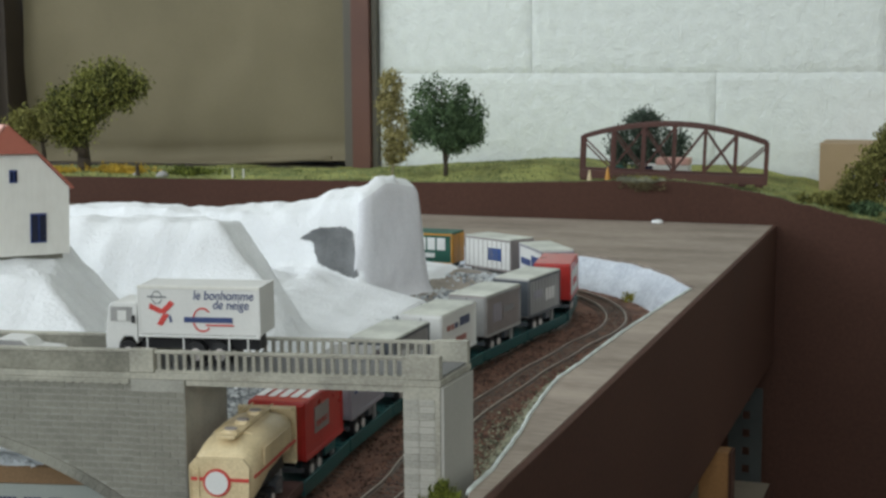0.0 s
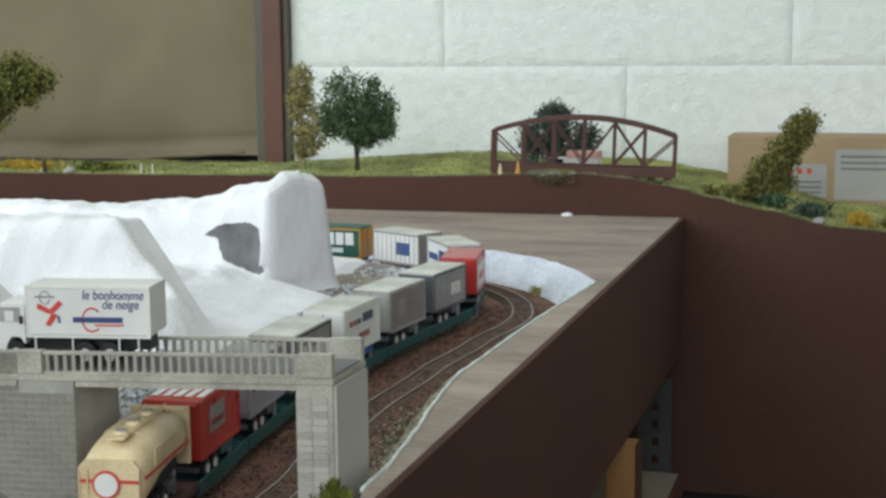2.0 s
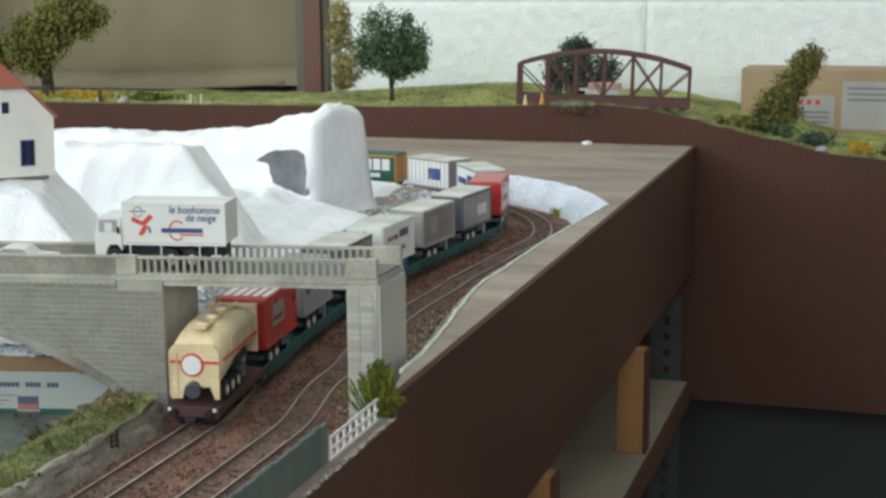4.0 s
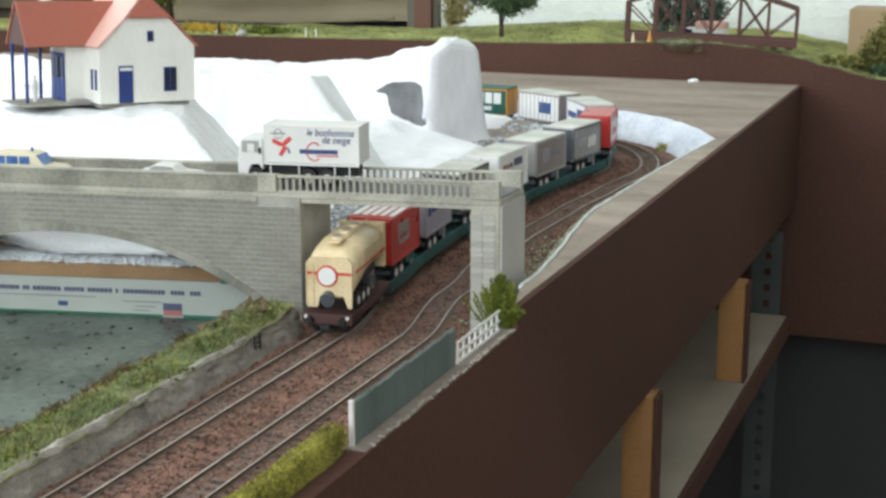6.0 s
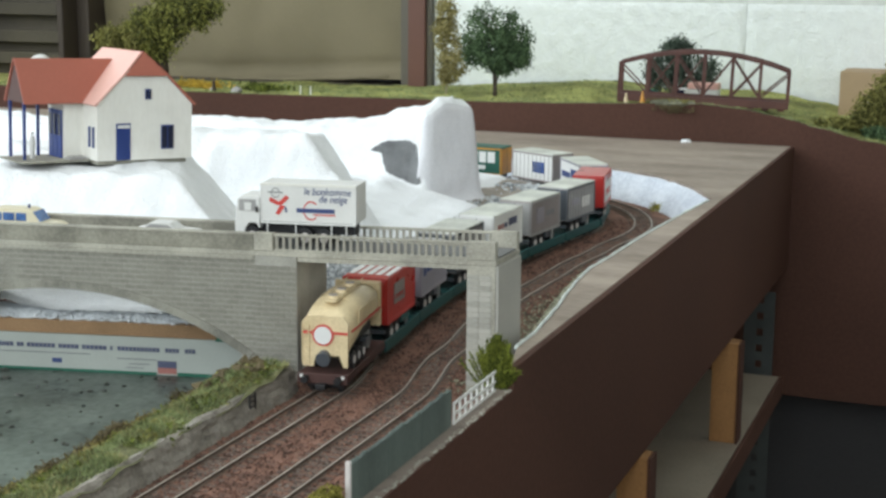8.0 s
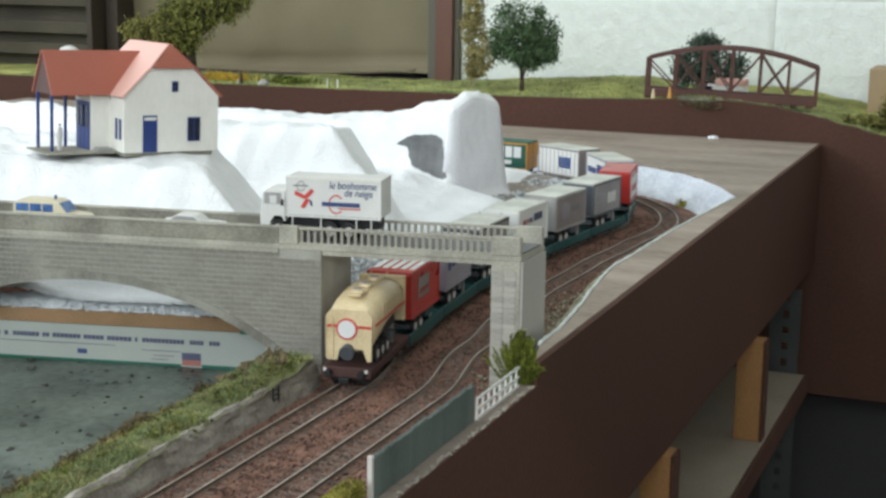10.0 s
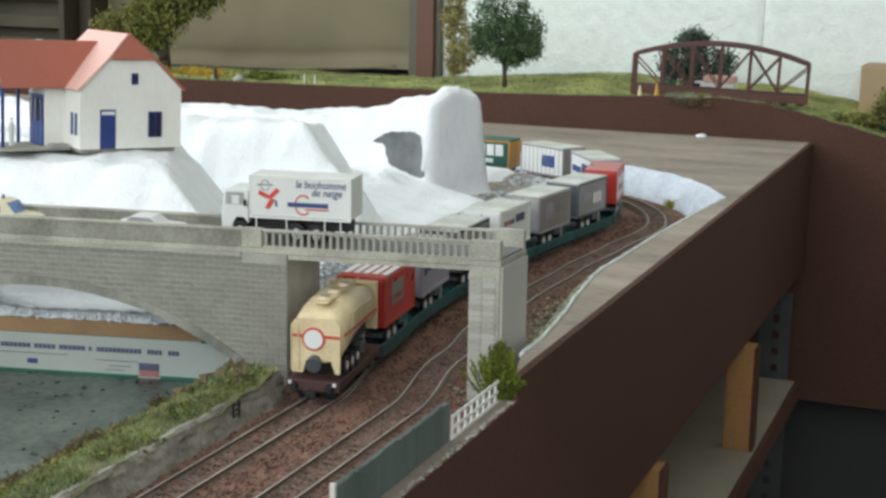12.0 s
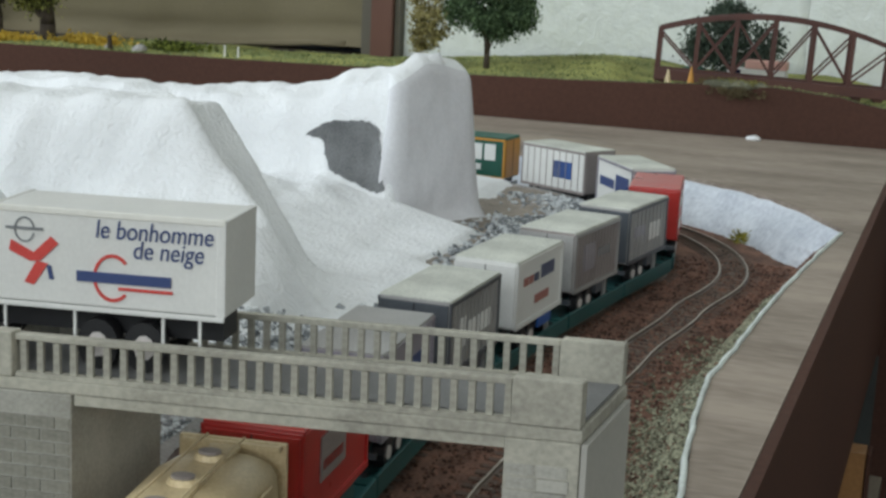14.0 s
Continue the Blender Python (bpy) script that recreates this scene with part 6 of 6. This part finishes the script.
def bar(p, q, w, d, bm_=None):
    """A square bar between two points of one truss plane."""
    p, q = Vector(p), Vector(q)
    bm_ = bm_ or bmesh.new()
    ax = (q - p).normalized()
    sd = Vector((0, 1, 0)) * d
    up = ax.cross(Vector((0, 1, 0))).normalized() * w
    c = []
    for e in (p, q):
        c.append([bm_.verts.new(e + i * up + j * sd) for i, j in ((-1, -1), (1, -1), (1, 1), (-1, 1))])
    for k in range(4):
        bm_.faces.new((c[0][k], c[0][(k + 1) % 4], c[1][(k + 1) % 4], c[1][k]))
    bm_.faces.new(c[0][::-1])
    bm_.faces.new(c[1])
    bmesh.ops.recalc_face_normals(bm_, faces=bm_.faces[:])
    return bm_


N = 6
px = [-0.120 + 0.240 * k / N for k in range(N + 1)]
for y in (-0.022, 0.022):
    cx = [-0.122 + 0.244 * k / 24 for k in range(25)]
    part("top_chord", prism([(x, bow(x) + 0.0026) for x in cx] + [(x, bow(x) - 0.0026) for x in cx[::-1]], "y", y - 0.003, y + 0.003), "bridge_brown", gb_)
    part("bottom_chord", box(-0.122, 0.122, y - 0.003, y + 0.003, 0.0005, 0.0115, 0.0005), "bridge_brown", gb_)
    for k, x in enumerate(px):
        part("post", bar((x, y, 0.0116), (x, y, bow(x) - 0.002), 0.0021, 0.0022), "bridge_brown", gb_)
    for k in range(N):
        a, b = px[k], px[k + 1]
        lo, hi = 0.013, -0.004
        if k < N / 2:
            part("brace", bar((a, y, bow(a) + hi), (b, y, lo), 0.0010, 0.0010), "bridge_brown", gb_)
        if k >= N / 2 or k in (1, 2):
            part("brace", bar((a, y, lo), (b, y, bow(b) + hi), 0.0010, 0.0010), "bridge_brown", gb_)
        if k in (4,):
            part("brace", bar((a, y + 0.002, bow(a) + hi), (b, y + 0.002, lo), 0.0010, 0.0010), "bridge_brown", gb_)
part("bridge_deck", box(-0.121, 0.121, -0.0185, 0.0185, 0.0045, 0.0075), "bridge_brown", gb_)
for x in (-0.116, -0.06, 0.0, 0.07, 0.09, 0.112):
    part("bearing", box(x - 0.005, x + 0.005, -0.020, 0.020, -0.003, 0.0019, 0.0005), "bridge_brown", gb_)


# ---- trees ----
def tree(name, x, y, z, height, leaf, bark, label, crown, seed, trunk=0.0028, lean=0.0, clumps=150, per=26, size=0.0024, spread=0.0042, bare=0.3):
    """crown: list of (dx, dz, rx, rz) lobes; limbs run from the trunk to clumps inside the lobes."""
    rng_ = random.Random(seed)
    t_ = thing(name, Matrix.Translation((x, y, z - 0.002)), label, "tree")
    bm_ = bmesh.new()
    topz = height * 0.8
    steps = 6
    pts_ = [Vector((lean * (k / steps) ** 1.3 + rng_.gauss(0, 0.0007), rng_.gauss(0, 0.0007), topz * k / steps)) for k in range(steps + 1)]
    for k in range(steps):
        rod(pts_[k], pts_[k + 1], trunk * (1 - 0.8 * k / steps), trunk * (1 - 0.8 * (k + 1) / steps), 7, bm_)
    ends = []
    for k in range(clumps):
        dx, dz, rx, rz = rng_.choice(crown)
        while True:
            v = Vector((rng_.uniform(-1, 1), rng_.uniform(-1, 1), rng_.uniform(-1, 1)))
            if 0.25 < v.length < 1:
                break
        v = v.normalized() * v.length ** 0.45
        ends.append(Vector((dx + v.x * rx, v.y * rx * 0.85, dz + v.z * rz)))
    for e in ends[::5]:
        i = min(steps, max(1, int(steps * min(1.0, max(bare, (e.z - 0.012) / topz)))))
        a = pts_[i]
        m_ = a.lerp(e, 0.5) + Vector((0, 0, 0.003))
        rod(a, m_, trunk * 0.32, trunk * 0.2, 5, bm_)
        rod(m_, e, trunk * 0.2, trunk * 0.08, 5, bm_)
    part("trunk", bm_, bark, t_, smooth=True)
    me_ = leaf_mesh([tuple(e) for e in ends], size, seed + 1, per, spread)
    me_.materials.append(M[leaf])
    o = new("crown", me_)
    o.parent = t_
    return t_


def gz(x, y):
    return far_ground(x, y)


tree("birch_tree", -0.497, 1.15, gz(-0.497, 1.15), 0.135, "leaf_yellow", "bark_pale", "slender yellowing birch model tree on the meadow", [(0.0, 0.118, 0.011, 0.016), (-0.003, 0.093, 0.016, 0.018), (0.004, 0.068, 0.020, 0.020), (0.010, 0.045, 0.020, 0.018), (0.004, 0.030, 0.013, 0.014)], 61, trunk=0.0016, clumps=170, per=36, size=0.0018, spread=0.0036)
tree("broadleaf_tree", -0.425, 1.15, gz(-0.425, 1.15), 0.130, "leaf_green", "bark", "round dark green model tree on the meadow", [(0.0, 0.105, 0.034, 0.024), (-0.026, 0.088, 0.022, 0.024), (0.028, 0.085, 0.024, 0.024), (0.002, 0.075, 0.034, 0.022), (0.034, 0.060, 0.013, 0.014), (-0.028, 0.060, 0.016, 0.014), (0.0, 0.056, 0.028, 0.018), (0.008, 0.044, 0.018, 0.012)], 62, trunk=0.0036, clumps=300, per=44, size=0.0019, spread=0.0046)
tree("broadleaf_tree", -0.192, 1.30, gz(-0.192, 1.30) - 0.004, 0.115, "leaf_dark", "bark", "deep green model tree behind the girder bridge", [(-0.010, 0.072, 0.018, 0.014), (-0.03, 0.046, 0.028, 0.020), (0.018, 0.042, 0.032, 0.020), (-0.005, 0.030, 0.044, 0.020)], 63, clumps=230, per=44, size=0.0019, spread=0.0046)
tree("leaning_tree", 0.078, 1.14, gz(0.078, 1.14), 0.11, "leaf_olive", "bark", "leaning olive-green model tree beside a carton", [(0.050, 0.098, 0.010, 0.012), (0.040, 0.082, 0.014, 0.014), (0.024, 0.060, 0.017, 0.017), (0.006, 0.036, 0.019, 0.018), (-0.008, 0.018, 0.016, 0.013), (0.018, 0.028, 0.018, 0.016)], 64, lean=0.042, clumps=260, per=44, size=0.0019, spread=0.0042, bare=0.1)
tree("oak_tree", -0.966, 1.16, gz(-0.966, 1.16), 0.15, "leaf_oak", "bark", "large spreading deep olive-green model tree", [(0.036, 0.112, 0.046, 0.026), (-0.002, 0.098, 0.044, 0.028), (0.066, 0.116, 0.032, 0.024), (-0.030, 0.084, 0.030, 0.024), (-0.004, 0.076, 0.036, 0.022), (0.036, 0.132, 0.038, 0.018), (-0.018, 0.058, 0.028, 0.018)], 65, trunk=0.0105, clumps=330, per=48, size=0.0023, spread=0.0068)
tree("young_tree", -1.025, 1.15, gz(-1.025, 1.15), 0.10, "leaf_olive", "bark", "low yellow-olive model tree beside a larger one", [(0.0, 0.070, 0.036, 0.018), (-0.026, 0.068, 0.024, 0.016), (0.030, 0.078, 0.028, 0.018)], 66, trunk=0.004, clumps=150, per=46, size=0.0023, spread=0.0062)

# bushes, flowers and stones on the far meadow
BUSH = [(0.045, 1.115, 0.024, 0.010, "leaf_olive", "olive bush at the meadow's edge"), (0.095, 1.115, 0.020, 0.011, "leaf_green", "dark green bush at the meadow's edge"), (0.135, 1.115, 0.020, 0.012, "leaf_dark", "deep green bush at the meadow's edge"), (0.19, 1.11, 0.011, 0.012, "yellow_flowers", "yellow flowering bush on the meadow"), (0.235, 1.12, 0.022, 0.012, "leaf_olive", "olive bush at the meadow's edge"), (0.29, 1.12, 0.024, 0.013, "leaf_green", "dark green bush at the meadow's edge"),
        (-0.885, 1.12, 0.045, 0.006, "yellow_flowers", "low ochre flower bed on the meadow"), (-1.0, 1.12, 0.05, 0.006, "yellow_flowers", "low ochre flower bed on the meadow"), (-0.775, 1.12, 0.04, 0.007, "leaf_hedge", "low yellow-green scrub on the meadow")]
for i, (x, y, w, h, mm, lab) in enumerate(BUSH):
    rng = random.Random(70 + i)
    pts = [(rng.gauss(0, w * 0.42), rng.gauss(0, 0.006), h * (0.1 + 0.9 * rng.random() ** 0.7)) for _ in range(int(70 + 1600 * w))]
    shrub("bush", Matrix.Translation((x, y, gz(x, y) - 0.001)), pts, 0.0021, 12, 0.0026, mm, lab, "bush", 80 + i, stem=False)


def rock(x, y, r, mat, label):
    bm_ = bmesh.new()
    bmesh.ops.create_icosphere(bm_, subdivisions=2, radius=r)
    for v in bm_.verts:
        v.co *= 1 + 0.35 * noise.noise(v.co * (0.9 / r) + Vector((x * 9, y, 0)))
        v.co.z *= 0.7
    o = mesh_object("rock", bm_, mat)
    o.location = (x, y, gz(x, y) + r * 0.3)
    return tagged(o, label, "rock")


rock(-0.800, 1.09, 0.009, "stonewall", "grey-brown rock on the meadow")
rock(0.147, 1.085, 0.007, "stonewall", "grey stone at the meadow's edge")
rock(-0.845, 1.10, 0.005, "stonewall", "small grey-brown rock on the meadow")
for x in (-0.697, -0.681):
    o = mesh_object("marker_post", rod((0, 0, 0), (0, 0, 0.013), 0.0013, 0.0009, 8), "model_white")
    o.location = (x, 1.09, gz(x, 1.09) - 0.001)
    tagged(o, "small white marker post on the meadow", "post", "white posts")
o = mesh_object("marker_post", rod((0, 0, 0), (0, 0, 0.016), 0.0028, 0.0022, 8), "bark")
o.location = (-0.838, 1.09, gz(-0.838, 1.09) - 0.001)
tagged(o, "short brown stump on the meadow", "stump")
for i, (x, z0, hgt) in enumerate(((-0.203, 0.074, 0.02), (-0.225, 0.074, 0.017))):
    bm = rod((0, 0, 0), (0, 0, hgt), 0.0042, 0.0008, 10)
    o = mesh_object("traffic_cone", bm, "model_orange" if i == 0 else "model_cream")
    o.location = (x, 1.10, gz(x, 1.10) - 0.001)
    tagged(o, "small pale orange cone at the bridge approach", "traffic cone")

# vehicles behind the girder bridge
camper = thing("delivery_van", Matrix.Translation((-0.160, 1.245, gz(-0.160, 1.245))), "white delivery van with a pale red roof box", "van")
b = box(-0.030, 0.030, -0.011, 0.011, 0.004, 0.018, 0.0015)
part("body", b, "model_white", camper)
part("box_body", box(-0.012, 0.030, -0.0115, 0.0115, 0.0181, 0.0265, 0.001), "roof_pale", camper, "faded pink box body")
part("side_window", box(-0.027, -0.016, -0.0116, -0.0111, 0.0105, 0.0165), "dark_glass", camper)
for x in (-0.019, 0.019):
    for y in (-0.0095, 0.0095):
        wheel(camper, x, y, 0.0042, 0.0042, 0.003)
car2 = thing("teal_car", Matrix.Translation((-0.222, 1.235, gz(-0.222, 1.235))), "small teal car behind the girder bridge", "car")
b = prism([(-0.022, 0.002), (0.022, 0.002), (0.023, 0.007), (0.010, 0.009), (0.004, 0.0145), (-0.012, 0.0145), (-0.019, 0.009), (-0.0225, 0.008)], "y", -0.009, 0.009)
part("body", b, "model_green", car2)
part("side_window", prism([(-0.015, 0.0095), (0.007, 0.0095), (0.003, 0.0135), (-0.011, 0.0135)], "y", -0.0093, -0.0090), "dark_glass", car2)
for x in (-0.014, 0.014):
    for y in (-0.008, 0.008):
        wheel(car2, x, y, 0.0034, 0.0034, 0.003)

# brown carton against the wall
cb = thing("cardboard_box", Matrix.Translation((0.19, 1.40, -0.03)), "brown cardboard box with pale printed labels", "carton")
part("box_body", box(-0.175, 0.30, 0.0, 0.09, 0, 0.128, 0.001), "carton_tan", cb)
part("label", box(-0.135, -0.045, -0.0008, -0.0001, 0.048, 0.092), "label_grey", cb, "pale label with red bars")
part("label", box(-0.035, 0.16, -0.0008, -0.0001, 0.045, 0.112), "label_grey", cb, "grey-blue printed panel")
for x in (-0.095, -0.083, -0.071):
    part("print_bar", box(x, x + 0.006, -0.0013, -0.0009, 0.079, 0.086), "ink_red", cb, "red printed bar")
for k in range(3):
    part("print_bar", box(-0.128, -0.052, -0.0013, -0.0009, 0.053 + 0.007 * k, 0.0555 + 0.007 * k), "ink_grey", cb, "grey printed line")
for k in range(3):
    part("print_bar", box(-0.028, 0.15, -0.0013, -0.0009, 0.085 + 0.008 * k, 0.088 + 0.008 * k), "ink_grey", cb, "grey printed line")

# pale dome on the far meadow behind the station
bm = bmesh.new()
bmesh.ops.create_uvsphere(bm, u_segments=24, v_segments=12, radius=0.021)
for v in bm.verts:
    v.co.z = max(-0.004, v.co.z * 1.05) + 0.004
dome = thing("garden_dome", Matrix.Translation((-1.184, 1.15, gz(-1.184, 1.15) + 0.018)), "small white rounded dome on a low drum", "dome")
part("cap", bm, "model_white", dome, smooth=True)
part("drum", rod((0, 0, -0.022), (0, 0, 0.0002), 0.0205, n=24), "model_grey", dome)

# mossy stone on the meadow's edge, its underside shading built as dark flakes
clump = thing("mossy_stone", Matrix.Translation((-0.157, 1.072, 0.0735)), "flat pale stone with olive moss and dark flakes for the shading beneath", "stone")
bm = bmesh.new()
bmesh.ops.create_icosphere(bm, subdivisions=4, radius=1.0)
for v in bm.verts:
    k = 1 + 0.18 * nz(v.co.x, v.co.y, 2.6, v.co.z)
    v.co = Vector((v.co.x * 0.030 * k, v.co.y * 0.011 * k, v.co.z * 0.0050 * k))
part("stone", bm, "verge", clump, smooth=True)
rng = random.Random(77)
# dark brown flakes below the stone stand for the shading there
me = leaf_mesh([(rng.gauss(0.004, 0.010), -0.0105 + rng.uniform(0, 0.003), -0.003 - 0.007 * rng.random() ** 1.6) for _ in range(60)], 0.0012, 78, 14, 0.0012)
me.materials.append(M["earth"])
o = new("moss", me)
o.parent = clump
me = leaf_mesh([(rng.uniform(-0.03, 0.03), rng.uniform(-0.012, 0.004), 0.004) for _ in range(40)], 0.0010, 79, 10, 0.0012)
me.materials.append(M["leaf_olive"])
o = new("moss", me)
o.parent = clump

rng = random.Random(52)
shrub("weed", Matrix.Translation((-0.0842, 0.6939, -0.002)), [(rng.gauss(0, 0.004), rng.gauss(0, 0.003), 0.005 * rng.random()) for _ in range(40)], 0.0011, 14, 0.0013, "moss", "small yellow-green weed at the foot of the white bank", "weed", 53, stem=False)

# ---- blocks of the painted wall ----
BL, BH = 0.502, 0.202
def wall_block(x0, x1, seed):
    nx, nzz = max(2, int((x1 - x0) / 0.006)), 34
    bm_ = bmesh.new()
    g = []
    for j in range(nzz + 1):
        row = []
        for i in range(nx + 1):
            x, z = x0 + (x1 - x0) * i / nx, BH * j / nzz
            e = min(x - x0, x1 - x, z, BH - z)
            e += 0.004 * noise.noise((x * 30, z * 30, seed + 9))
            y = 0.0026 * (1 - sstep(0.0, 0.008, e)) + 0.0008 * noise.noise((x * 60, z * 60, seed)) + 0.0011 * noise.noise((x * 150, z * 150, seed + 5)) + 0.004 * max(0.0, noise.noise((x * 90, z * 90, seed + 7)) - 0.32)
            row.append(bm_.verts.new((x, y, z)))
        g.append(row)
    for j in range(nzz):
        for i in range(nx):
            bm_.faces.new((g[j][i], g[j][i + 1], g[j + 1][i + 1], g[j + 1][i]))
    me_ = bpy.data.meshes.new("block")
    bm_.to_mesh(me_)
    bm_.free()
    me_.materials.append(M["wall_white"])
    me_.shade_smooth()
    return me_


shapes = [wall_block(0.0, BL - 0.0005, 3), wall_block(0.0, BL - 0.0005, 17), wall_block(0.0, BL - 0.0005, 29)]
count = 0
for r in range(-6, 8):
    z = 0.190 + r * BH
    x = -0.412 + (0.0 if r % 2 == 0 else -0.23)
    x -= BL
    while x < 1.7:
        if x + BL > -0.655:
            if x < -0.655:
                me_ = wall_block(-0.655 - x, BL - 0.0005, 40 + r)
            else:
                me_ = shapes[count % 3]
            o = new("block", me_)
            o.parent = wall
            o.location = (x, 0, z)
            count += 1
        x += BL
